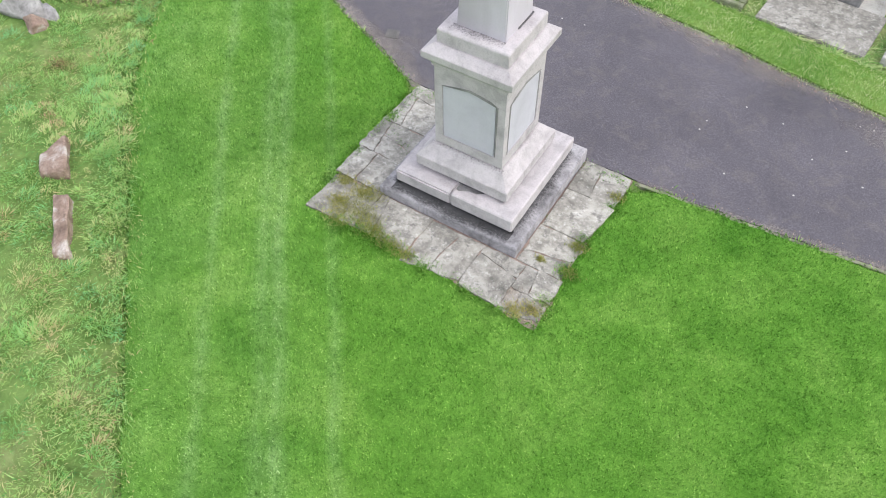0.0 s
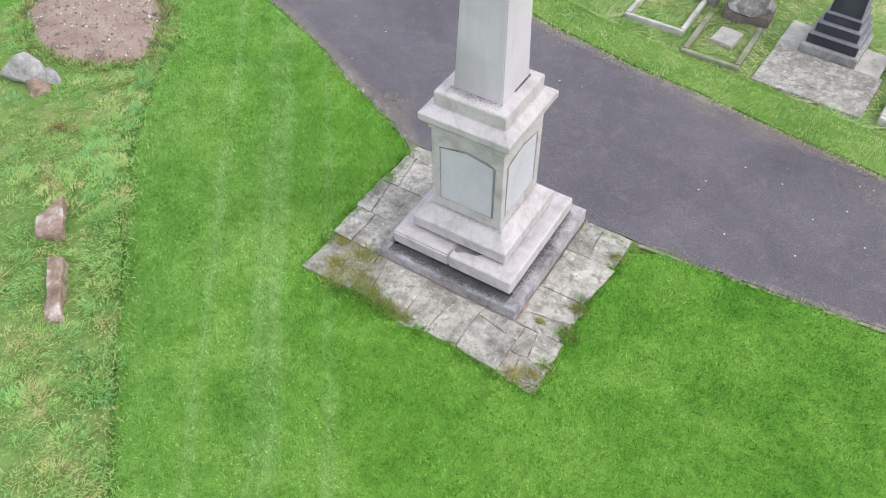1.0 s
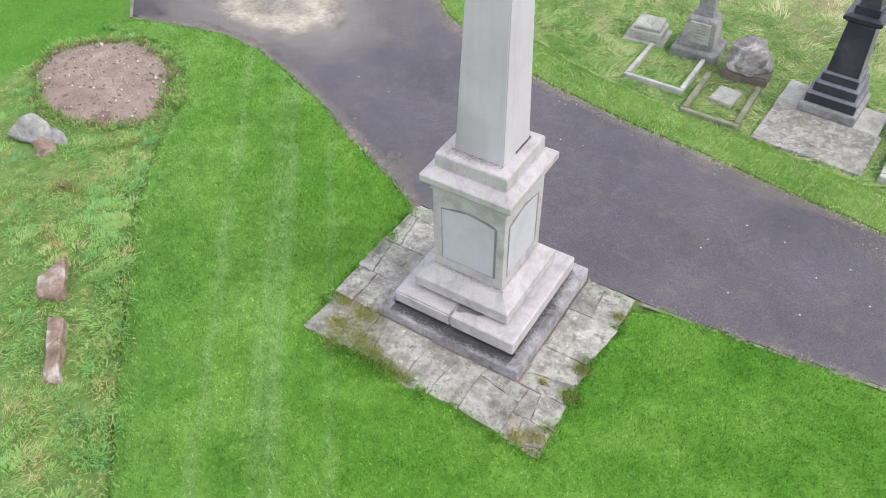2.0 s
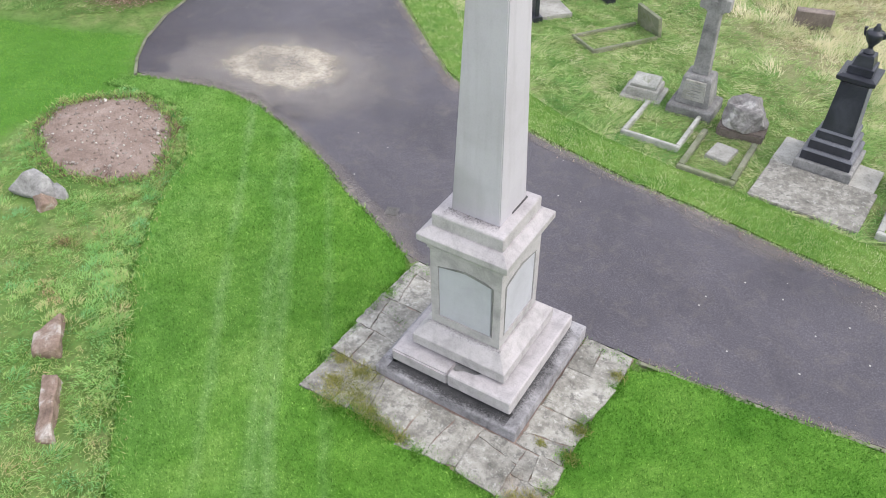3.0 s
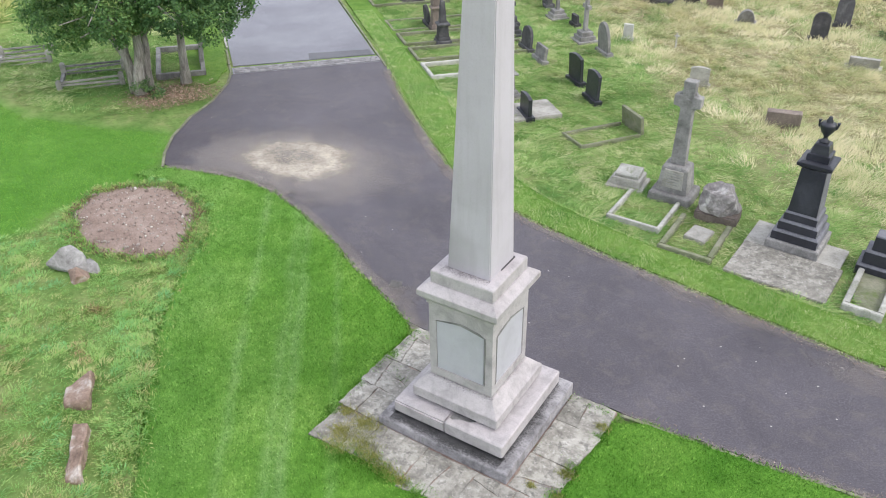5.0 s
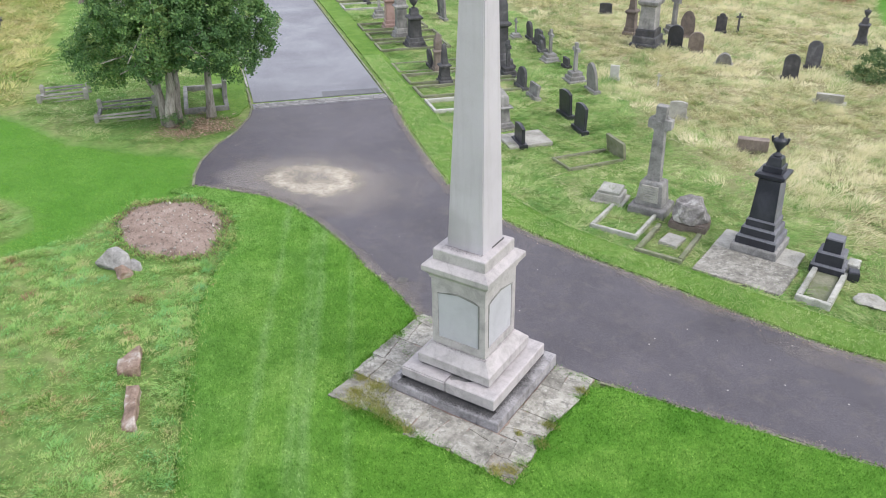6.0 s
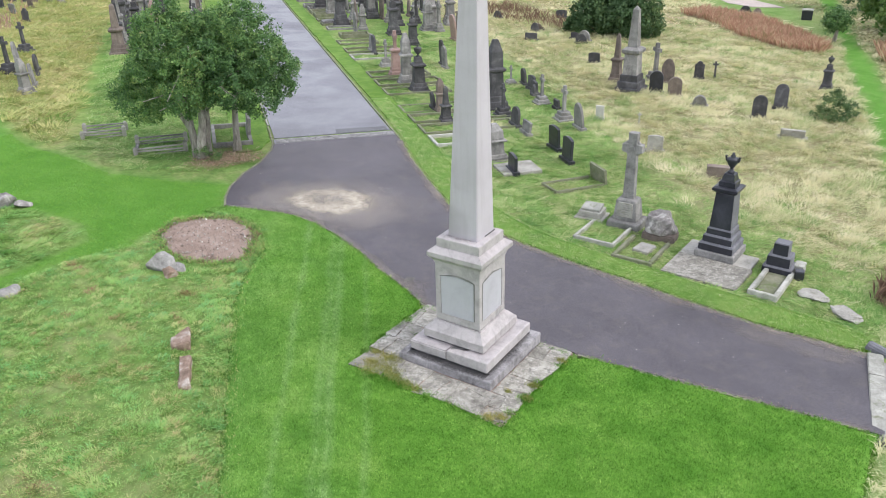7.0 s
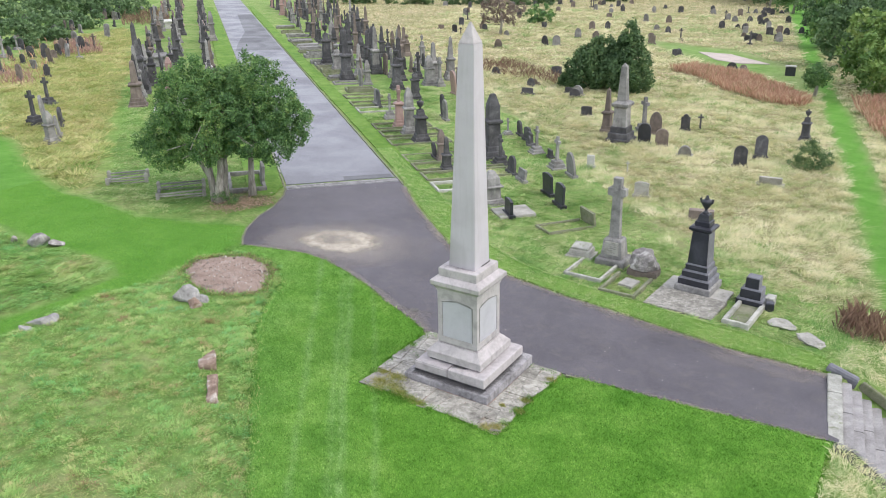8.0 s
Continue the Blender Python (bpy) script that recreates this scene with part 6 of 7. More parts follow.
def crown(name, centre, blobs, leaf, per_blob, material, seed, parent, label="", right=(0.836, 0.549)):
    """Leaves in many sprays on the outside of uneven rounded masses, each spray a small dome with a tint of its own."""
    rs = np.random.RandomState(seed)
    rx, ry = right
    pts, nrm, tone = [], [], []
    k = 44 if leaf < 0.14 else 26
    spray = (leaf / 0.1) ** 0.7
    for r, d, z, rad in blobs:
        c = np.array([centre[0] + rx * r - ry * d, centre[1] + ry * r + rx * d, centre[2] + z])
        n = max(8, int(per_blob * rad * rad / 4.0))
        v = rs.normal(size=(n, 3))
        v /= np.linalg.norm(v, axis=1)[:, None]
        lump = 1 + 0.18 * np.sin(v[:, :1] * 5 + seed) * np.sin(v[:, 1:2] * 6 + r * 3) * np.cos(v[:, 2:] * 5)
        v[:, 2] *= 0.85
        clump = c + v * rad * lump * (0.62 + 0.42 * rs.uniform(0, 1, (n, 1)) ** 0.5)
        w = rs.normal(size=(n, k, 3))
        w /= np.linalg.norm(w, axis=2)[:, :, None]
        out = 0.8 * v[:, None, :] + np.array([0, 0, 0.55])
        w = w + out
        w /= np.linalg.norm(w, axis=2)[:, :, None]
        size = rs.uniform(0.7, 1.3, (n, 1, 1)) * spray
        pts.append((clump[:, None, :] + w * rs.uniform(0.3, 1, (n, k, 1)) * np.array([0.17, 0.17, 0.13]) * size + rs.normal(size=(n, k, 3)) * 0.06 * spray).reshape(-1, 3))
        nrm.append((w + rs.normal(size=(n, k, 3)) * 0.7).reshape(-1, 3))
        tone.append(np.repeat(rs.normal(0.42 + rs.normal() * 0.09, 0.12, n), k))
    p, nv, tone = np.concatenate(pts), np.concatenate(nrm), np.concatenate(tone)
    n = len(p)
    a = np.cross(nv, rs.normal(size=(n, 3)))
    a /= np.linalg.norm(a, axis=1)[:, None]
    b = np.cross(nv, a)
    b /= np.linalg.norm(b, axis=1)[:, None]
    s = leaf * math.sqrt(44 / k) * rs.uniform(0.6, 1.25, (n, 1))
    quad = np.stack([p - a * s * 0.5, p + b * s * 0.3, p + a * s * 0.5, p - b * s * 0.3], 1).reshape(-1, 3)
    ob = fast_mesh(name, quad, 4, material, parent, tone)
    if label:
        ob["label"] = label
    return ob


def limb(bm, pts, seg=8):
    """A tapering round branch through (x, y, z, radius)."""
    rings = []
    for i, (x, y, z, r) in enumerate(pts):
        a = Vector(pts[min(i + 1, len(pts) - 1)][:3]) - Vector(pts[max(i - 1, 0)][:3])
        u = a.orthogonal().normalized()
        w = a.cross(u).normalized()
        rings.append([bm.verts.new(Vector((x, y, z)) + (u * math.cos(2 * math.pi * k / seg) + w * math.sin(2 * math.pi * k / seg)) * r * (1 + 0.18 * noise.noise(Vector((x * 3 + k, y * 3, z * 2))))) for k in range(seg)])
    for a, b in zip(rings, rings[1:]):
        for k in range(seg):
            bm.faces.new((a[k], a[(k + 1) % seg], b[(k + 1) % seg], b[k]))
    bm.faces.new(rings[-1])
    bm.faces.new(rings[0][::-1])
    return bm


def holly_tree():
    x, y = -16.7, 11.55
    ob = thing("tree", x, y, "broad dark green holly tree with several pale trunks", "tree", 0, -0.05)
    rnd = random.Random(8)
    for tx, ty, r0, top in ((.02, -.5, .14, (-.9, .1, 3.2)), (.32, -.5, .15, (.3, .2, 3.4)), (.2, -.2, .11, (-.2, .9, 3.4)), (.58, .68, .13, (1.0, .9, 3.3)), (-.1, -.32, .1, (-1.6, -.4, 2.6))):
        pts = []
        for i in range(7):
            u = i / 6
            pts.append((tx + (top[0] - tx) * u ** 1.6 + rnd.uniform(-.05, .05), ty + (top[1] - ty) * u ** 1.6 + rnd.uniform(-.05, .05), top[2] * u, r0 * (1.25 if i == 0 else 1 - .7 * u)))
        part("trunk", limb(bmesh.new(), pts, 10), BARK, ob, smooth=True)
    for i in range(16):
        a = rnd.uniform(0, 6.28)
        r = rnd.uniform(1.3, 2.5)
        z0 = rnd.uniform(1.3, 2.4)
        pts = [(.1 * math.cos(a), .1 * math.sin(a), z0, .04), (r * .5 * math.cos(a), r * .5 * math.sin(a), z0 + rnd.uniform(.3, .8), .026), (r * math.cos(a), r * math.sin(a), z0 + rnd.uniform(.1, 1.4), .012)]
        part("limb", limb(bmesh.new(), pts, 6), BARK, ob, smooth=True)
    crown("crown", (0, 0, 0), [(-.75, 0, 3.3, 1.1), (1.45, .2, 3.25, 1.2), (.25, .7, 3.3, 1.2), (-1.5, 0, 2.5, .8), (2.3, 0, 2.75, .8), (-.1, -.7, 2.6, 1.0), (1.3, -.6, 2.5, 1.0), (.3, 1.4, 2.9, 1.25), (-2.1, .1, 1.85, .6), (2.5, 0, 2.3, .5),
                               (-.85, -.3, 4.0, .75), (1.5, -.1, 4.1, .8), (1.35, .2, 4.6, .4), (-.65, .2, 4.5, .4), (-1.5, -.6, 1.8, .6), (1.95, -.5, 1.9, .6), (-.1, -1.1, 2.1, .6), (2.75, .1, 2.8, .4), (-2.45, .1, 2.1, .4), (.1, .3, 3.9, .55), (.7, .2, 4.0, .5), (.6, -.9, 3.3, .6), (-1.0, -.8, 3.1, .6)], 0.078, 760, LEAF, 21, ob, "glossy dark green leaves with lighter tips")
    return ob


holly_tree()


def bush(name, x, y, blobs, leaf, per_blob, material, seed, label, stem=0.0):
    ob = thing(name, x, y, label, "tree" if stem else "bush", 0, -0.05)
    if stem:
        bm = bmesh.new()
        limb(bm, [(0, 0, -.1, stem * .08), (.1, .05, stem * .5, stem * .055), (0, .1, stem, stem * .035)], 8)
        part("trunk", bm, BARK, ob, smooth=True)
    crown("crown", (0, 0, 0), blobs, leaf, per_blob, material, seed, ob)
    return ob


bush("holly_shoots", -16.15, 10.95, [(0, 0, .15, .3), (.3, .1, .1, .22), (-.1, .1, .3, .2)], 0.06, 350, LEAF, 36, "young green shoots at the foot of the trunks")
bush("yew_bush", -12.75, 40.2, [(0, 0, .9, 1.1), (.1, .2, 1.8, 1.05), (0, .2, 2.7, .75), (0, .2, 3.45, .45), (.05, .2, 3.95, .25), (.55, 0, .8, .75), (-.5, -.2, 1.2, .9)], 0.15, 480, LEAF_DARK, 31, "tall dark green yew standing in dry grass")
bush("holly_bush", -14.75, 40.5, [(-1.0, 0, 1.0, 1.15), (-.1, .2, 1.5, 1.2), (-1.7, 0, .6, .65), (.3, -.5, .8, 1.0), (.1, .3, 2.4, .75), (-.8, 0, 1.9, .75), (.8, .2, 1.6, .9)], 0.15, 480, LEAF_DARK, 34, "broad green bush beside the yew")
bush("bramble_bush", -0.3, 27.2, [(0, 0, .5, .55), (.45, .2, .4, .45), (-.45, 0, .3, .4), (0, .1, .85, .3)], 0.07, 620, LEAF_DARK, 32, "grey-green shrub growing over a grave")
bush("young_tree", -2.95, 44.4, [(0, 0, 1.3, .6), (-.4, 0, 1.5, .42), (.42, 0, 1.55, .42), (0, 0, 1.8, .35), (-.2, 0, .95, .35)], 0.11, 420, LEAF, 33, "small spreading green tree beside the mown track", 1.6)
for k, (x, y, h, m_) in enumerate(((0.6, 46.4, 4.8, LEAF_LIGHT), (-0.6, 50.5, 5.0, LEAF_LIGHT), (-3.4, 60.0, 6.0, LEAF_DARK), (-6.0, 72.0, 6.5, LEAF), (-8.0, 84.0, 6.5, LEAF_DARK), (4.2, 48.0, 7.5, LEAF), (3.0, 54.5, 6.5, LEAF), (1.4, 61.0, 6.5, LEAF_DARK), (-0.2, 68.0, 7.0, LEAF_DARK), (-1.5, 76.0, 7.0, LEAF), (-3.0, 86.0, 7.0, LEAF_DARK), (-6.5, 95.0, 6.5, LEAF_DARK), (-11.0, 104.0, 6.0, LEAF_DARK), (-16.5, 112.0, 6.5, LEAF), (-22.0, 124.0, 6.5, LEAF_DARK), (-28.0, 134.0, 6.5, LEAF_DARK), (6.5, 56.0, 9.0, LEAF_DARK), (3.9, 43.0, 3.2, LEAF_LIGHT))):
    rr = random.Random(k + 50)
    bl = [(rr.uniform(-.28, .28) * h, rr.uniform(-.25, .25) * h, h * rr.uniform(.15, .8), h * rr.uniform(.14, .24)) for _ in range(16)] + [(0, 0, h * .5, h * .3), (0, 0, h * .25, h * .26)]
    bush("tree", x, y, bl, 0.22, 40, LEAF_BOUND if m_ is LEAF_DARK else m_, 60 + k, ("light green leafy tree at the edge of the wood" if m_ is LEAF_LIGHT else "dark green leafy tree at the edge of the wood"), h * .4)
for k, (x, y, h, w) in enumerate(((-22, 132, 8, 9), (-34, 138, 7, 9), (-46, 140, 6, 9), (-60, 142, 6, 9), (-76, 138, 6, 9), (-90, 128, 6, 9), (-104, 120, 6, 9))):
    rr = random.Random(k + 90)
    bl = [(rr.uniform(-.8, .8) * w, rr.uniform(-.2, .2) * w, h * rr.uniform(.15, .75), h * rr.uniform(.2, .32)) for _ in range(16)]
    bush("tree", x, y, bl, 0.5, 16, LEAF_DARK, 90 + k, "dark leafy trees closing the far side of the cemetery", h * .3)
for k, (x, y, h, w) in enumerate(((-82, 41, 3, 4), (-84, 47, 3.2, 4.5), (-82, 53, 3.2, 4), (-87, 59, 3.2, 4.5), (-93, 52, 4, 5), (-98, 62, 4, 5), (-90, 42, 4, 5), (-104, 70, 5, 6), (-74, 90, 2.6, 4), (-67, 94, 2.6, 4), (-60, 99, 2.4, 4), (-52, 104, 2.4, 4), (-44, 121, 2.5, 4), (-69, 33, 2.0, 3.5), (-72, 38.5, 2.1, 3.5), (-74, 44, 2.0, 3.5), (-63, 30.5, 1.2, 2.5), (-66, 36, 1.1, 2.2))):
    rr = random.Random(k + 120)
    bl = [(rr.uniform(-.8, .8) * w, rr.uniform(-.3, .3) * w, h * rr.uniform(.1, .6), h * rr.uniform(.25, .4)) for _ in range(14)]
    bush("hedge_bush", x, y, bl, 0.26, 34, LEAF_BOUND if k < 8 or k > 12 else LEAF_DARK, 120 + k, "rounded green bushes along the far boundary")
bush("round_bush", -37.2, 78, [(0, 0, 1.2, 1.3), (-.6, 0, .9, 1.0), (.6, 0, .9, 1.0)], 0.25, 40, LEAF, 41, "round dark green bush in the far field")
bush("bare_tree", -35.1, 64.6, [(0, 0, 2.6, 1.6), (-1.2, 0, 2.2, 1.2), (1.2, 0, 2.2, 1.2), (0, 0, 3.6, 1.0)], 0.15, 90, LEAF_BROWN, 42, "grey-brown leafless tree with fine twigs", 2.2)


def weeds(name, poly, per_m2, height, material, label, seed, width=0.035):
    x, y = scatter(poly, per_m2, seed, clump=0.85)
    blades(name, x, y, G(x, y), height, width, material, label, 0.5, seed, 4)


weeds("willowherb", [(-13.4, 50.4), (-12.6, 53.0), (-8.3, 51.0), (-4.6, 45.6), (-2.7, 42.2), (-3.2, 40.6), (-4.9, 41.2), (-7.7, 43.7), (-10.7, 48.1)], 420, 0.5, WEED_RED, "stand of reddish dried willowherb", 71, 0.018)
weeds("willowherb", [(-0.7, 43.6), (1.6, 46.5), (4.6, 38.0), (2.2, 33.9), (1.1, 36.0)], 330, 0.6, WEED_RED, "stand of reddish dried willowherb", 72, 0.018)
weeds("willowherb", [(-44, 22), (-56, 30), (-66, 36), (-62, 28), (-48, 20)], 6, 0.5, WEED_RED, "stand of reddish dried willowherb", 73)
weeds("willowherb", [(-62.1, 34.1), (-62.2, 38.3), (-53.7, 33.1), (-54.9, 30.2)], 55, 0.5, WEED_PINK, "pinkish stand of seeding willowherb", 76)
weeds("willowherb", [(-51.6, 23.4), (-48.6, 24.0), (-44.2, 21.4), (-45.5, 20.0)], 45, 0.4, WEED_PINK, "pinkish stand of seeding willowherb", 77)
weeds("bracken", [(-84.9, 57.8), (-82.4, 63.1), (-69.1, 52.1), (-72.5, 48.7)], 25, 0.6, WEED_BROWN, "brown dead bracken beyond the graves", 78)
weeds("dock_weeds", [(2.7, 12.2), (3.0, 13.4), (3.7, 13.0), (3.9, 12.0), (3.3, 11.7)], 700, 0.42, WEED_BROWN, "clump of dead brown dock stalks", 74, 0.007)
weeds("bramble", [(-25, 48), (-18, 43), (-15, 40.5), (-17.5, 40), (-24, 42), (-28, 46)], 70, 0.4, WEED_BROWN, "low dark brambles in the dry field", 75)

# ---- plot and box by the wood ----
sheet("gravel_plot", wavy([(-14.9, 62.6), (-12.2, 62.4), (-8.3, 58.2), (-10.3, 57.2), (-12.3, 58.2)], 0.5, 0.1, 9, 0), 0.05, 0.1, PLOT, "pale gravelled plot set in grass", "gravel")
t = thing("litter_bin", -5.9, 53.2, "dark green box bin with a pale lid", "bin", 10)
part("body", block(-.33, .33, -.28, .28, -.02, .62, 0.03), BLACKSTONE, t)
part("lid", block(-.36, .36, -.31, .31, .615, .68, 0.03), KERBSTONE, t, "pale lid")

# ---- steps down the bank ----
STEPSTONE = stone_mat("step_stone", (0.31, 0.3, 0.305), (0.18, 0.175, 0.175), (0.42, 0.41, 0.41), 0.85, 0.8, 2.6, 35, 0.5, 0.12, False)


def flight():
    ob = tagged(new("stone_steps"), "flight of worn pale stone steps going down the bank", "steps")
    ob.matrix_basis = pose(3.15, 8.55, G(3.15, 8.55), 0, 0, 8.5)
    z, x = 0.035, 0.0
    for i in range(15):
        w = .25 if i == 0 else .225
        cuts = [-1.28, -.3 + .35 * (i % 2), 1.25] if i else [-1.3, .5, 1.27]
        for a, b in zip(cuts, cuts[1:]):
            part("step_slab", block(x - .02, x + w, a + .004, b - .004, z - .2, z + .004 * ((i * 7) % 3), 0.014), KERBSTONE if i == 0 else STEPSTONE, ob)
        x += w - .02
        z -= .15
    part("string_wall", stack_slope(-1.4, -1.3, 0.0, x + .1, .0, z), GREYSTONE, ob, "mossy stone edge of the flight")
    return ob


def stack_slope(y0, y1, x0, x1, z0, z1):
    bm = bmesh.new()
    f = [bm.verts.new(p) for p in ((x0, y0, z0 - .4), (x1, y0, z1 - .4), (x1, y0, z1), (x0 + .4, y0, z0), (x0, y0, z0))]
    b = [bm.verts.new((v.co.x, y1, v.co.z)) for v in f]
    bm.faces.new(f)
    bm.faces.new(b[::-1])
    for i in range(5):
        bm.faces.new((f[(i + 1) % 5], f[i], b[i], b[(i + 1) % 5]))
    bmesh.ops.recalc_face_normals(bm, faces=bm.faces[:])
    return bm


flight()
t = thing("coping_stone", 3.05, 10.02, "weathered grey coping stone sloping down beside the steps", "stone", -4)
t.matrix_basis = pose(3.22, 10.0, G(3.2, 10.0, 0.07), 0, 14, -8)
part("coping", stack([(.32, .09, -.25), (.32, .09, .0), (.29, .05, .05)], bev=0.02), AXED, t)
t = thing("coping_stone", 4.2, 9.95, "mossy coping stone edging the steps", "stone")
t.matrix_basis = pose(4.35, 9.98, G(4.35, 9.98, -.36), 0, 27, -4)
part("coping", stack([(.8, .045, -.25), (.8, .045, -.06), (.78, .03, -.04)], bev=0.01), MOSSKERB, t)

# ---- drain, setts, kerbs ----
t = tagged(new("drain_grate"), "rusty cast iron drain grate set in asphalt", "drain")
t.matrix_basis = slope_pose(-6.02, 7.66, 20, 0.004)
part("frame", block(-.1, .1, -.1, .1, -.03, .004, 0.003), IRON, t)
for i in range(5):
    part("bar", block(-.08 + .035 * i, -.064 + .035 * i, -.075, .075, .003, .012, 0.002), IRON, t)

# the line of granite setts across the foot of the avenue
strip = tagged(sheet("sett_strip", [av(-.12, -4.15), av(-.12, .02), av(.4, .02), av(.4, -4.15)], 0.003, 0.02, ROADTOP, "mortared bed of the sett line"), category="road")
sett_mesh = None
rnd = random.Random(4)
for row in range(3):
    d = -4.1 + .06 * (row % 2)
    while d < -.08:
        w = rnd.uniform(.12, .17)
        x, y = av(-.02 + row * .145, d + w / 2)
        if sett_mesh is None:
            o = part("sett", block(-.5, .5, -.065, .065, -.04, .02, 0.0), SETT, strip)
            sett_mesh = o.data
        else:
            o = new("sett", sett_mesh)
            o.parent = strip
        o.matrix_basis = slope_pose(x, y, AVT + rnd.uniform(-3, 3), 0.003 + rnd.uniform(-.004, .005)) @ Matrix.Rotation(radians(90), 4, "Z") @ Matrix.Diagonal((1, 1, 1, 1)) @ Matrix.Rotation(radians(-90), 4, "Z") @ Matrix.Diagonal((w - .02, 1, 1, 1))
        d += w


def kerb_line(points, material, label, w=0.09, h=0.05, seed=1):
    """Kerb stones laid end to end along a curve."""
    line = tagged(new("kerb"), label, "kerb", kind="structure")
    rr = random.Random(seed)
    mesh = None
    for a, b in zip(points, points[1:]):
        a, b = Vector(a), Vector(b)
        n = max(1, round((b - a).length / .6))
        for i in range(n):
            p, q = a.lerp(b, i / n), a.lerp(b, (i + 1) / n)
            c, l = (p + q) / 2, (q - p).length - .012
            ang = math.degrees(math.atan2((q - p).y, (q - p).x))
            if mesh is None:
                o = part("kerbstone", block(-.5, .5, -w / 2, w / 2, -.08, h, 0.0), material, line)
                mesh = o.data
            else:
                o = new("kerbstone", mesh)
                o.parent = line
            o.matrix_basis = slope_pose(c.x, c.y, ang + rr.uniform(-1.5, 1.5), rr.uniform(-.012, .008)) @ Matrix.Diagonal((l, 1, 1, 1))


kerb_line([(-12.72, 8.5), (-13.25, 9.0), (-13.78, 9.72), (-14.3, 10.75), (-14.6, 11.7), (-15.2, 12.85), av(.0, -4.2), av(2, -4.18)], MOSSKERB, "mossy stone kerb curving round the tree", 0.055, 0.02, 1)
kerb_line([av(2.2, -4.16), av(12, -4.16), av(24, -4.16)], KERBSTONE, "pale stone kerb along the avenue", 0.055, 0.02, 2)
kerb_line([av(-.6, .05), av(12, .04), av(30, .04), av(60, .04)], MOSSKERB, "mossy stone kerb along the avenue", 0.055, 0.03, 3)
for pts, seed in (([(3.2, 7.26), (1.72, 7.1), (0.12, 6.93), (-1.6, 6.78)], 4),):
    kerb_line(pts, MOSSKERB, "thin sunken concrete edging between path and lawn", 0.05, 0.02, seed)

# ---- paving round the obelisk ----


def paving():
    covered("paving_soil", -1.95, 4.38, .3, .22, 20, 0.062, LITTER, "brown earth washed over the corner of the paving", 0.0, "soil", 0.55)
    bed = sheet("paving", wavy([(-1.72, 4.1), (-3.3, 4.2), (-4.9, 4.27), (-4.98, 5.6), (-5.0, 6.85), (-3.3, 6.82), (-1.7, 6.78), (-1.74, 5.4)], .1, .06, 12, 0), 0.034, 0.05, SOIL, "old uneven flagstones round the obelisk", "paving")
    rr = random.Random(17)

    def flag(quad):
        c = sum((Vector(q) for q in quad), Vector((0, 0))) / len(quad)
        bm = bmesh.new()
        up = rr.uniform(.04, .06)
        tx, ty = rr.uniform(-.012, .012), rr.uniform(-.012, .012)
        gap = rr.uniform(.978, .998)
        ins = [c + (Vector(q) - c) * gap for q in quad]
        out = []
        for a, b in zip(ins, ins[1:] + ins[:1]):
            for k in range(5):
                p = a.lerp(b, k / 5)
                out.append(p + Vector((rr.uniform(-.014, .014), rr.uniform(-.014, .014))))

        def z(p, dz):
            return G(p.x, p.y, up + dz) + (p.x - c.x) * tx + (p.y - c.y) * ty
        top = [bm.verts.new((*(c + (p - c) * .98), z(p, 0))) for p in out]
        mid = [bm.verts.new((*p, z(p, -.008))) for p in out]
        low = [bm.verts.new((*p, z(p, -.06))) for p in out]
        n = len(out)
        bm.faces.new(top)
        for u, v in ((top, mid), (mid, low)):
            for i in range(n):
                bm.faces.new((u[i], v[i], v[(i + 1) % n], u[(i + 1) % n]))
        bmesh.ops.recalc_face_normals(bm, faces=bm.faces[:])
        part("flagstone", bm, FLAG, bed)

    def split(q, depth):
        """Cut a stone across, as old cracks do."""
        a, b, c, d = [Vector(p) for p in q]
        if depth == 0:
            flag([a, b, c, d])
            return
        u, v = rr.uniform(.3, .7), rr.uniform(.3, .7)
        if ((b - a).length + (c - d).length) > ((c - b).length + (d - a).length):
            m, n = a.lerp(b, u), d.lerp(c, u + rr.uniform(-.18, .18))
            split((a, m, n, d), depth - 1)
            split((m, b, c, n), depth - 1)
        else:
            m, n = b.lerp(c, v), a.lerp(d, v + rr.uniform(-.18, .18))
            split((a, b, m, n), depth - 1)
            split((n, m, c, d), depth - 1)
    # south strip, west strip, east strip
    for x0, x1, dep in ((-4.95, -4.25, 1), (-4.25, -3.5, 1), (-3.5, -2.75, 1), (-2.75, -2.2, 1), (-2.2, -1.72, 2)):
        split(((x0, 4.14 + rr.uniform(-.05, .09)), (x1, 4.14 + rr.uniform(-.06, .09) + (.1 if x1 > -1.9 else 0)), (x1, 4.84), (x0, 4.84)), dep)
    for y0, y1, dep in ((4.85, 5.4, 1), (5.4, 6.0, 2), (6.0, 6.85, 2)):
        split(((-5.0 + rr.uniform(-.04, .06), y0), (-4.31, y0), (-4.31, y1), (-5.0 + rr.uniform(-.05, .05), y1)), dep)
    for y0, y1, dep in ((4.85, 5.5, 1), (5.5, 6.2, 0), (6.2, 6.8, 1)):
        split(((-2.35, y0), (-1.72 + rr.uniform(-.06, .04), y0), (-1.7 + rr.uniform(-.06, .04), y1), (-2.35, y1)), dep)


paving()

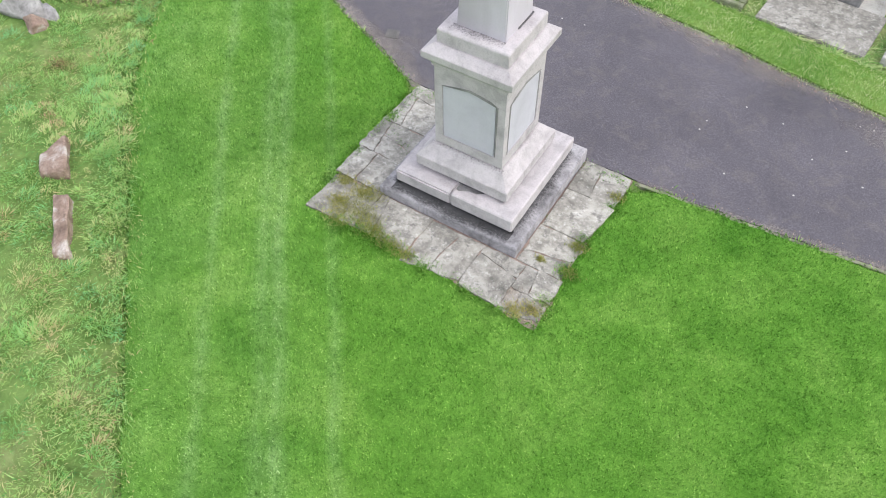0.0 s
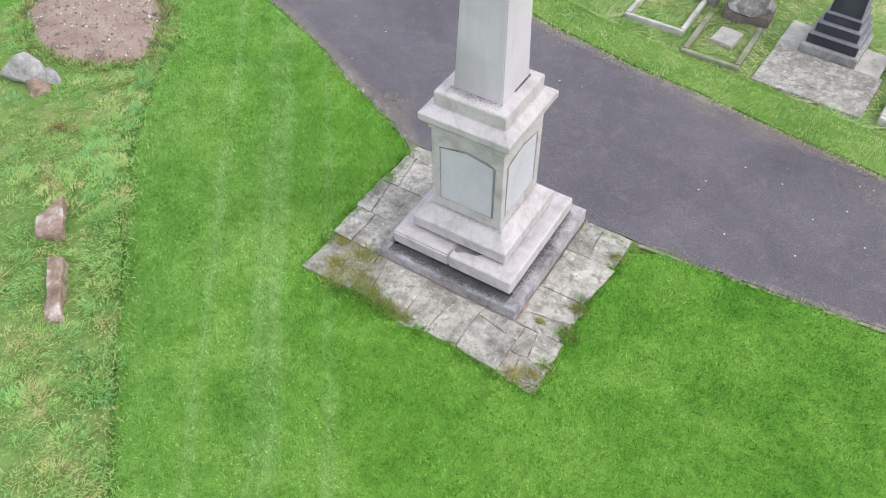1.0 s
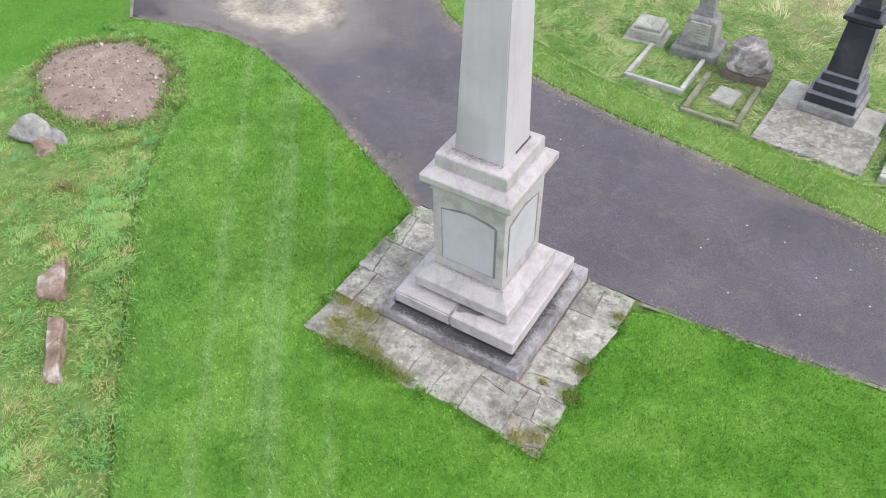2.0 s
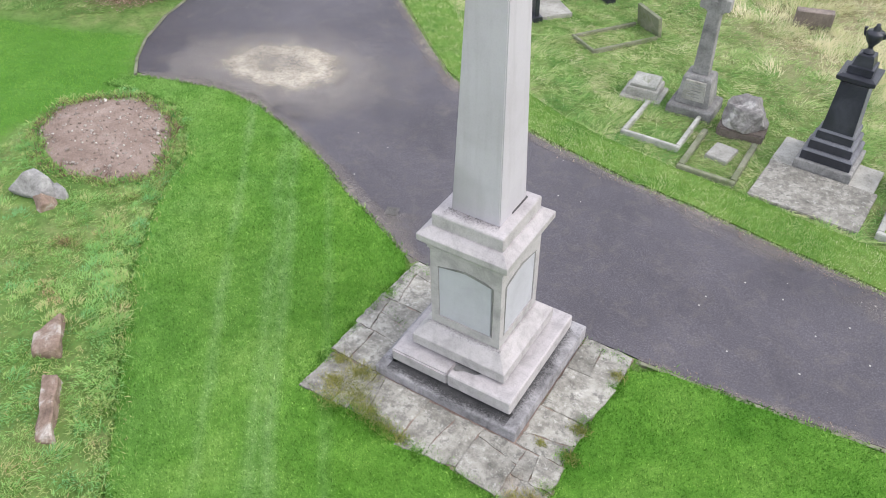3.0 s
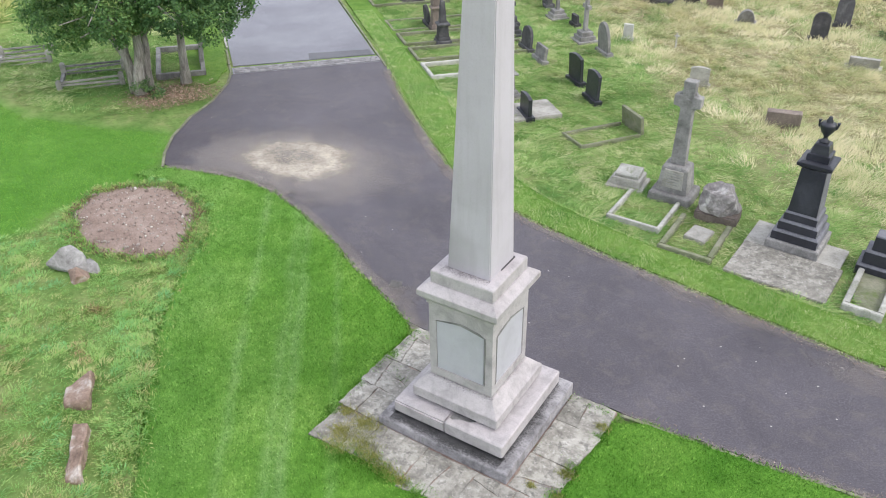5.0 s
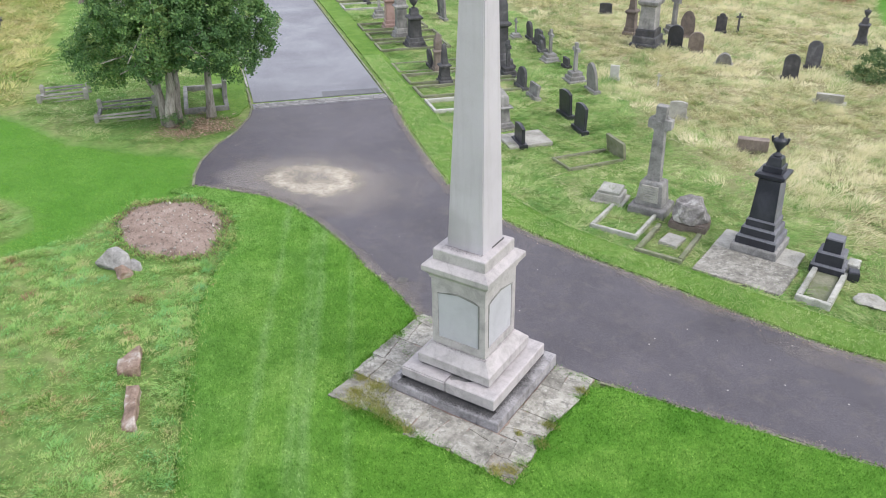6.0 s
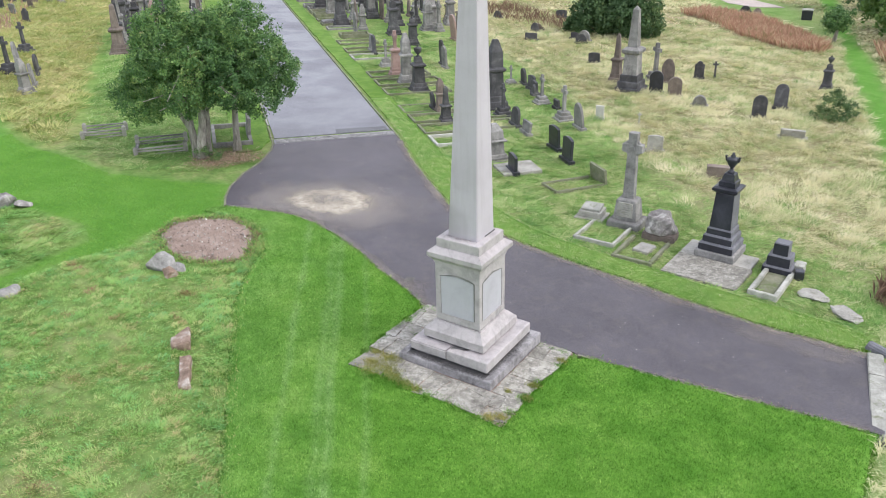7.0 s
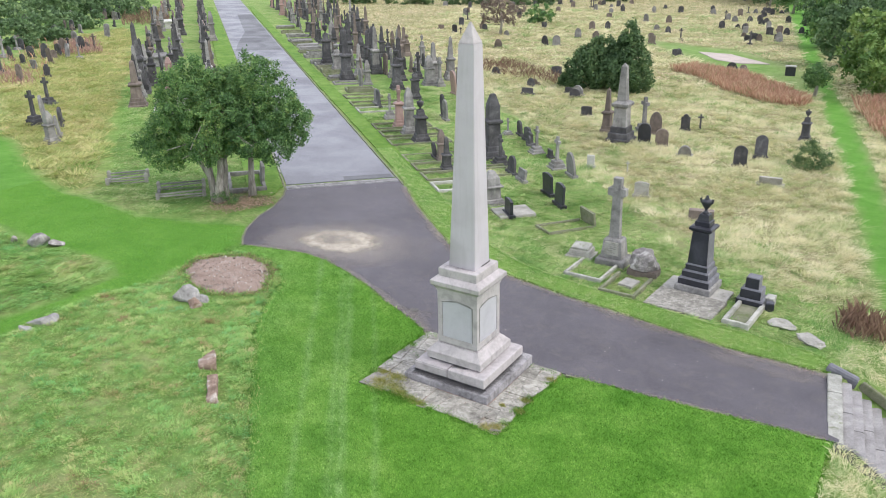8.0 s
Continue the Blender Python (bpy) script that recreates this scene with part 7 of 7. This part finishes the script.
# pebbles on the bare soil
rnd = random.Random(12)
pebbles = bmesh.new()
for _ in range(800):
    x, y = rnd.uniform(-13.1, -9.7), rnd.uniform(5.4, 8.0)
    if edge_dist(BARE, np.array([x]), np.array([y]))[0] < .12:
        continue
    r = rnd.uniform(.007, .023) * (2.2 if rnd.random() < .05 else 1)
    ret = bmesh.ops.create_icosphere(pebbles, subdivisions=1, radius=r, matrix=Matrix.Translation((x, y, G(x, y, .115 + r * .2))))
    for v in ret["verts"]:
        v.co += Vector((rnd.uniform(-.3, .3), rnd.uniform(-.3, .3), rnd.uniform(-.2, .2))) * r
tagged(part("pebbles", pebbles, PEBBLE), "pale pebbles scattered over bare soil", "pebbles", kind="stuff")

# ---- grass ----


def tufts(name, x, y, z, per, radius, height, reach, width, material, label, seed, tone, comb=.8):
    """Grass in tufts: the blades of a tuft bend over together and share its tint."""
    rs = np.random.RandomState(seed)
    n = len(x)
    size = rs.uniform(.55, 1.4, n)
    tall = height * size * rs.uniform(.6, 1.3, n)
    wind = 2.2 * patch(x, y, .55) + 1.6 * patch(x + 31, y + 7, 1.5) + rs.normal(size=n) * .55
    i = np.repeat(np.arange(n), per)
    m = len(i)
    a = rs.uniform(0, 2 * np.pi, m)
    u = np.sqrt(rs.uniform(0, 1, m))
    rr = radius * size[i] * u
    lean = np.stack([np.cos(wind), np.sin(wind)], 1)[i] * comb + np.stack([np.cos(a), np.sin(a)], 1) * (.55 * u)[:, None] + rs.normal(size=(m, 2)) * .28
    off = (reach * size[i] * rs.uniform(.5, 1.3, m))[:, None]
    h = tall[i] * rs.uniform(.6, 1.15, m) * (1 - .4 * u)
    base = np.stack([x[i] + np.cos(a) * rr, y[i] + np.sin(a) * rr, z[i]], 1)
    side = np.stack([-lean[:, 1], lean[:, 0]], 1)
    side *= (width * rs.uniform(.6, 1.3, m) / 2 / (np.linalg.norm(side, axis=1) + 1e-6))[:, None]
    side = np.concatenate([side, rs.normal(size=(m, 1)) * width * .15], 1)
    root = base + np.concatenate([lean * off * .12, h[:, None] * .3], 1)
    tip = base + np.concatenate([lean * off, h[:, None] * .85], 1)
    v = np.stack([root - side * 1.15, root + side * 1.15, tip], 1).reshape(-1, 3)
    return tagged(fast_mesh(name, v, 3, material, None, tone[i]), label, "grass", kind="stuff")


def tussocks(name, x, y, z, height, width, material, label, seed, reach=None):
    """Long grass combed over in tufts: blades of one tuft lean the same way."""
    rs = np.random.RandomState(seed)
    n = len(x)
    dirn = 2.2 * patch(x, y, 1.7) + 1.8 * patch(x + 31, y + 7, 4.3) + rs.normal(size=n) * .8
    up = .75 + .45 * patch(x + 5, y + 50, 3.1)
    h = height * up * rs.uniform(.6, 1.25, n)
    off = (reach or height * 1.6) * rs.uniform(.5, 1.4, n)
    w = width * rs.uniform(.6, 1.3, n)
    a = dirn + np.pi / 2 + rs.normal(size=n) * .5
    side = np.stack([np.cos(a) * w / 2, np.sin(a) * w / 2, np.zeros(n)], 1)
    base = np.stack([x, y, z], 1)
    mid = base + np.stack([np.cos(dirn) * off * .45, np.sin(dirn) * off * .45, h * .9], 1)
    tip = base + np.stack([np.cos(dirn) * off, np.sin(dirn) * off, h * .8], 1)
    v = np.stack([base, mid + side, tip, mid - side], 1).reshape(-1, 3)
    return tagged(fast_mesh(name, v, 4, material), label, "grass", kind="stuff")


PAVED = [(-1.74, 4.14), (-3.3, 4.24), (-4.88, 4.3), (-4.98, 6.9), (-1.7, 6.85)]
x, y = scatter([(3.3, 7.2), (-1.66, 6.75), (-5.1, 6.8), (-7.7, 8.05), (-10.15, 8.93), (-11.1, 8.95), (-12.7, 8.5), (-13.1, 7.8), (-11, 8.0), (-9.9, 7.2), (-7.8, 4.05), (-3.2, -0.65), (0, -3), (3.3, -3)], 4200, 81, keep_out=(PAVED,))
ok = inside(lawn_outline, x, y)
x, y = x[ok], y[ok]
blades("lawn_grass", x, y, G(x, y, .028), .03, .0095, GRASS_LAWN, "short bright mown lawn grass", .9, 81)


x, y = scatter(LEFTMOWN, 1300, 181, keep_out=(MOUND,))
ok = (x > -24) & ~inside(lawn_outline, x, y) & ~inside(path_outline, x, y) & (edge_dist(LEFTMOWN, x, y) > .12)
x, y = x[ok], y[ok]
blades("mown_grass", x, y, G(x, y, -.02), .03, .011, GRASS_MOWN, "short mown grass of the grass track", 1.0, 182)


def fringe(name, outline, n_per_m, out, height, material, label, seed, up=.0):
    """Longer grass leaning over an edge."""
    rs = np.random.RandomState(seed)
    p = np.array(outline)
    q = np.roll(p, -1, 0)
    ln = np.hypot(*(q - p).T)
    k = rs.poisson(ln * n_per_m)
    i = np.repeat(np.arange(len(p)), k)
    u = rs.uniform(0, 1, len(i))[:, None]
    c = p[i] * (1 - u) + q[i] * u + rs.normal(size=(len(i), 2)) * out
    blades(name, c[:, 0], c[:, 1], G(c[:, 0], c[:, 1], up), height, .01, material, label, .8, seed, 4)


fringe("lawn_fringe", lawn_outline, 420, .04, .05, GRASS_LAWN, "longer grass along the lawn's edge", 82)
fringe("verge_fringe", [q for q in verge_outline if q[1] < 18], 260, .04, .055, GRASS_CUT, "longer grass along the verge's edge", 83)
fringe("paving_fringe", wavy([(-1.7, 6.7), (-1.72, 4.1), (-3.3, 4.18), (-4.95, 4.22), (-5.0, 6.8)], .08, .09, 12, 0), 420, .05, .035, GRASS_LAWN, "grass growing over the edge of the paving", 84, .03)
fringe("edge_debris", [(3.0, 9.78), (1.08, 9.78), (-0.3, 9.95), (-1.75, 10.2), (-3.5, 10.42), (-5.3, 10.78), (-7.5, 11.72), (-8.5, 12.5), (-10.75, 14.5), (-12.2, 16.0), (-10.75, 14.5), (-8.5, 12.5), (-7.5, 11.72), (-5.3, 10.78), (-3.5, 10.42), (-1.75, 10.2), (-0.3, 9.95), (1.08, 9.78)], 36, .09, .02, FALLEN, "fallen leaves and crumbs of soil along the path", 98, .006)
fringe("edge_debris", [(-1.65, 6.88), (0.12, 7.04), (1.72, 7.22), (3.3, 7.34), (1.72, 7.22), (0.12, 7.04)], 16, .07, .02, FALLEN, "fallen leaves and crumbs of soil along the path", 99, .006)
rs = np.random.RandomState(300)
x, y = -15.6 + rs.normal(size=1700) * .6, 11.3 + rs.normal(size=1700) * .6
ok = (x < -14.75 - .28 * (11.7 - y)) & inside([(-14.6, 11.7), (-14.3, 10.75), (-14.6, 10.0), (-18, 9.8), (-18, 13), (-15.3, 12.85)], x, y)
x, y = x[ok], y[ok]
blades("fallen_leaves", x, y, G(x, y, .045), .022, .035, FALLEN, "brown and reddish fallen leaves round the tree trunks", 2.5, 301, 4)
for cx, cy, r, n, seed in ((-4.62, 4.45, .14, 900, 1), (-4.4, 4.72, .2, 1500, 2), (-4.78, 4.78, .12, 500, 3), (-4.28, 4.42, .22, 1500, 4), (-4.5, 4.25, .2, 900, 9), (-4.02, 4.28, .16, 800, 10), (-3.75, 4.22, .14, 500, 11), (-1.85, 4.3, .12, 300, 12), (-1.72, 5.0, .1, 300, 13), (-2.0, 4.2, .12, 300, 14), (-1.8, 5.4, .12, 350, 5), (-2.1, 5.0, .06, 120, 6), (-1.75, 6.4, .1, 250, 7), (-3.5, 4.2, .14, 350, 8)):
    rs = np.random.RandomState(200 + seed)
    px, py = cx + rs.normal(size=n) * r * .55, cy + rs.normal(size=n) * r * .4
    blades("moss_tuft", px, py, G(px, py, .045), .04, .01, MOSS, "yellowish moss and grass between the flagstones", 1.0, seed)
rs = np.random.RandomState(400)
for cx, cy, r, n in ((-4.45, 4.16, .2, 1500), (-4.1, 4.2, .24, 1900), (-3.72, 4.16, .16, 1000), (-3.2, 4.12, .1, 450), (-2.6, 4.12, .11, 450), (-2.2, 4.08, .09, 350), (-1.78, 4.5, .11, 500), (-1.74, 5.0, .13, 650), (-1.8, 5.55, .1, 450), (-1.7, 6.2, .11, 450), (-4.98, 4.7, .1, 450), (-5.0, 5.3, .08, 350), (-4.98, 6.1, .1, 450)):
    px, py = cx + rs.normal(size=n) * r * .6, cy + rs.normal(size=n) * r * .42
    blades("grass_tuft", px, py, G(px, py, .042), .032, .0095, GRASS_LAWN, "lawn grass creeping over the paving's edge", .9, 401)
x, y = scatter(ROUGH, 550, 85, clump=.3, keep_out=(bare_outline,))
tussocks("rough_grass", x, y, G(x, y, .055), .05, .011, GRASS_ROUGH, "long rough tousled grass on the bank", 85, .08)
STONES = ([(-8.35, 2.97), (-7.98, 2.66), (-7.6, 2.9), (-8.22, 3.44)], [(-7.66, 2.62), (-6.9, 1.86), (-6.6, 2.0), (-7.36, 2.72)], [(-11.6, 4.6), (-10.6, 4.5), (-10.3, 5.1), (-11.0, 5.6), (-11.6, 5.4)])
x, y = scatter(ROUGH, 38, 185, keep_out=(bare_outline,) + STONES)
worn = np.clip(patch(x + 2, y + 9, 1.9) + .5 * patch(x, y + 3, 4.7) - .45, 0, 1)
t_ = .58 - .75 * worn + .1 * patch(x, y, 1.1) + .16 * patch(x + 11, y + 4, 3.6) + np.random.RandomState(7).normal(size=len(x)) * .17
tufts("rough_tufts", x, y, G(x, y, .05), 62, .1, .11, .095, .0105, TUFT_ROUGH, "long tufted grass in green, straw and brown on the bank", 186, t_, .4)
fringe("bank_fringe", [(-3.25, -.6), (-4.97, 1.15), (-6.57, 2.78), (-7.82, 4.05), (-8.72, 5.1), (-9.42, 6.2), (-9.88, 7.2), (-9.42, 6.2), (-8.72, 5.1), (-7.82, 4.05), (-6.57, 2.78), (-4.97, 1.15)], 110, .1, .06, GRASS_ROUGH, "longer grass where the rough bank meets the lawn", 95, .03)
x, y = scatter(MOUND, 24, 96)
t_ = .6 + .2 * patch(x, y, 1.1) + .2 * patch(x + 11, y + 4, 3.2) + np.random.RandomState(8).normal(size=len(x)) * .12
tufts("rough_tufts", x, y, G(x, y, -.02), 60, .15, .14, .15, .014, TUFT_ROUGH, "tufted grass on the low mound", 96, t_)
fringe("soil_fringe", bare_outline, 230, .08, .09, GRASS_ROUGH, "rough grass round the bare soil", 86, .05)
fringe("soil_fringe", bare_outline, 170, .07, .08, WEED_BROWN, "dead brown grass round the bare soil", 97, .05)
NEARVERGE = [(2.9, 9.95), (1.08, 9.95), (-0.3, 10.12), (-1.75, 10.36), (-3.5, 10.6), (-5.3, 10.97), (-7.42, 11.92), (-8.4, 12.72), (-10.67, 14.72), (-12.22, 16.27), av(5, .2), av(5, .9), (-10.0, 15.3), (-7.8, 13.1), (-5.3, 11.65), (-3.6, 11.25), (-1.6, 11.0), (0.2, 10.75), (1.6, 10.65), (2.6, 10.55), (3.0, 10.3)]
x, y = scatter(NEARVERGE, 2400, 87)
blades("verge_grass", x, y, G(x, y, .028), .035, .008, GRASS_CUT, "short mown verge grass", .9, 87)
GRAVES = [(3.0, 10.6), (1.6, 10.75), (0.2, 10.85), (-1.6, 11.1), (-3.6, 11.35), (-5.3, 11.75), (-7.8, 13.2), (-10.0, 15.4), av(14, 1.0), av(20, 1.0), av(20, 7), (-10.5, 26.8), (-7.0, 22.8), (-3.2, 18.4), (0, 17.2), (3.2, 15.5), (3.6, 11)]
SLABS = ([(-1.5, 11.05), (.28, 11.05), (.28, 13.0), (-1.45, 13.2)], [(.55, 11.1), (1.2, 11.1), (1.2, 12.5), (.55, 12.5)])
x, y = scatter(GRAVES, 420, 88, clump=.4, keep_out=SLABS)
blades("cut_grass", x, y, G(x, y, -.01), .05, .011, GRASS_CUT, "tousled cut grass between the graves", 1.8, 88, 3)
x, y = scatter(GRAVES, 24, 188, keep_out=SLABS)
far = np.clip((edge_dist(GRAVES, x, y) - .2) / 3.5, 0, 1)
t_ = .42 + .16 * patch(x, y, .8) + .22 * patch(x + 3, y + 14, 2.6) + .1 * far + np.random.RandomState(9).normal(size=len(x)) * .16
tufts("cut_tufts", x, y, G(x, y, -.015), 55, .15, .1, .16, .0105, TUFT_CUT, "hay and tousled grass between the graves", 189, t_)
NEARDRY = [(2.4, 13.2), (-0.1, 14.7), (-2.2, 15.4), (-6.1, 19.6), (-9.2, 23.5), (-13.0, 27.4), (-18, 33), (-31, 46), (0, 46), (3, 40), (5, 30), (7, 21), (8, 16), (4.5, 14)]
x, y = scatter(NEARDRY, 170, 89, clump=.5, keep_out=(TRACK,))
rs = np.random.RandomState(5)
ok = edge_dist(NEARDRY, x, y) + .9 * patch(x, y, 1.1) > 1.5 * rs.uniform(-.5, 1, len(x))
ok &= (y < 26) | (rs.uniform(0, 1, len(x)) < .5)
x, y = x[ok], y[ok]
tussocks("dry_grass", x, y, G(x, y, .0), .1, np.where(y < 26, .014, .022), GRASS_DRY, "tall dry straw-coloured grass", 89)
x, y = scatter(NEARDRY, 12, 289, keep_out=(TRACK,))
ok = edge_dist(NEARDRY, x, y) + .9 * patch(x, y, 1.1) > 1.5 * np.random.RandomState(10).uniform(-.5, 1, len(x))
x, y = x[ok], y[ok]
t_ = .58 + .1 * patch(x, y, .6) + .2 * patch(x + 7, y + 2, 2.6) + np.random.RandomState(11).normal(size=len(x)) * .19
near = y < 25
for sel, per, wd in ((near, 64, .0125), (~near, 40, .021)):
    tufts("dry_tufts", x[sel], y[sel], G(x[sel], y[sel], -.01), per, .2, .27, .25, wd, TUFT_DRY, "tall dry grass bent over in pale straw tufts", 290, t_[sel], .65)
x, y = scatter(DRY, 13, 90, clump=.3, keep_out=(GREENPLOT, TRACK))
ok = ~inside(NEARDRY, x, y)
x, y = x[ok], y[ok]
blades("dry_grass", x, y, G(x, y, -.01), .17, .11, GRASS_FAR, "tall dry straw-coloured grass", 1.8, 90, 4)
x, y = scatter([(-31, 46), (0, 46), (-4, 60), (-9, 80), (-14, 100), (-60, 100), (-45, 60)], 1.3, 390, keep_out=(GREENPLOT, TRACK))
t_ = .52 + .24 * patch(x, y, .3) + .2 * patch(x + 7, y + 2, 1.1) + np.random.RandomState(12).normal(size=len(x)) * .16
tufts("dry_tufts", x, y, G(x, y, -.02), 26, .5, .32, .45, .07, TUFT_DRY, "pale tufts of dry grass in the far field", 391, t_)
x, y = scatter(GOLD, 60, 91, clump=.4)
gx_, gy_ = scatter(GOLD, 3.2, 191)
t_ = .3 + .2 * np.clip((-gx_ - 22) / 14, 0, 1) + .2 * patch(gx_, gy_, .5) + .16 * patch(gx_ + 7, gy_ + 2, 1.7) + np.random.RandomState(13).normal(size=len(gx_)) * .12
tufts("golden_tufts", gx_, gy_, G(gx_, gy_, -.02), 36, .32, .26, .3, .035, TUFT_GOLD, "tall golden grass in tufts across the avenue", 192, t_)
blades("golden_grass", x, y, G(x, y, -.01), .14, .03, GRASS_GOLD, "tall golden grass across the avenue", 1.7, 91, 4)
BANK = [(3.45, 7.2), (3.4, 2), (3.5, -3), (9, -3), (9, 7.2)]
x, y = scatter(BANK, 900, 92, clump=.4)
ok = np.minimum(np.minimum(9 - x, y + 3), 3.0) + .8 * patch(x, y, 1.5) > 2.5 * np.random.RandomState(6).uniform(0, 1, len(x))
x, y = x[ok], y[ok]
bank_z = G(x, y, -.02) - .55 * np.clip(x - 3.5, 0, 7.5) * np.clip((y - 2) / 3, 0, 1)
tussocks("bank_grass", x, y, bank_z, .1, .014, GRASS_DRY, "long straw-coloured grass on the bank below the lawn", 92, .2)
BANK2 = [(3.1, 10.2), (3.0, 13.5), (5, 15), (9, 13.4), (9, 10.1)]
x, y = scatter(BANK2, 800, 93, clump=.4)
bank_z = G(x, y, -.02) - .55 * np.clip(x - 3.5, 0, 7.5) * np.clip((13.5 - y) / 3, 0, 1)
tussocks("bank_grass", x, y, bank_z, .1, .014, GRASS_DRY, "long straw-coloured grass beside the steps", 93, .2)
x, y = scatter([av(1, -5.6), av(22, -5.6), av(22, -11), (-23.4, 11.8), (-21, 9.6), (-17, 10.3), (-15.9, 11.4)], 350, 94, clump=.5)
blades("cut_grass", x, y, G(x, y, -.01), .05, .013, GRASS_CUT, "tousled cut grass round the railed graves", 1.5, 94, 3)
x, y = scatter([av(1, -5.6), av(22, -5.6), av(22, -11), (-23.4, 11.8), (-21, 9.3), (-17.6, 8.9), (-15.6, 9.8), (-15.9, 11.4)], 16, 194)
t_ = .34 + .2 * patch(x, y, .8) + .2 * patch(x + 3, y + 14, 2.6) + np.random.RandomState(14).normal(size=len(x)) * .15
tufts("cut_tufts", x, y, G(x, y, -.015), 40, .17, .08, .18, .014, TUFT_CUT, "tousled cut grass round the railed graves", 195, t_)
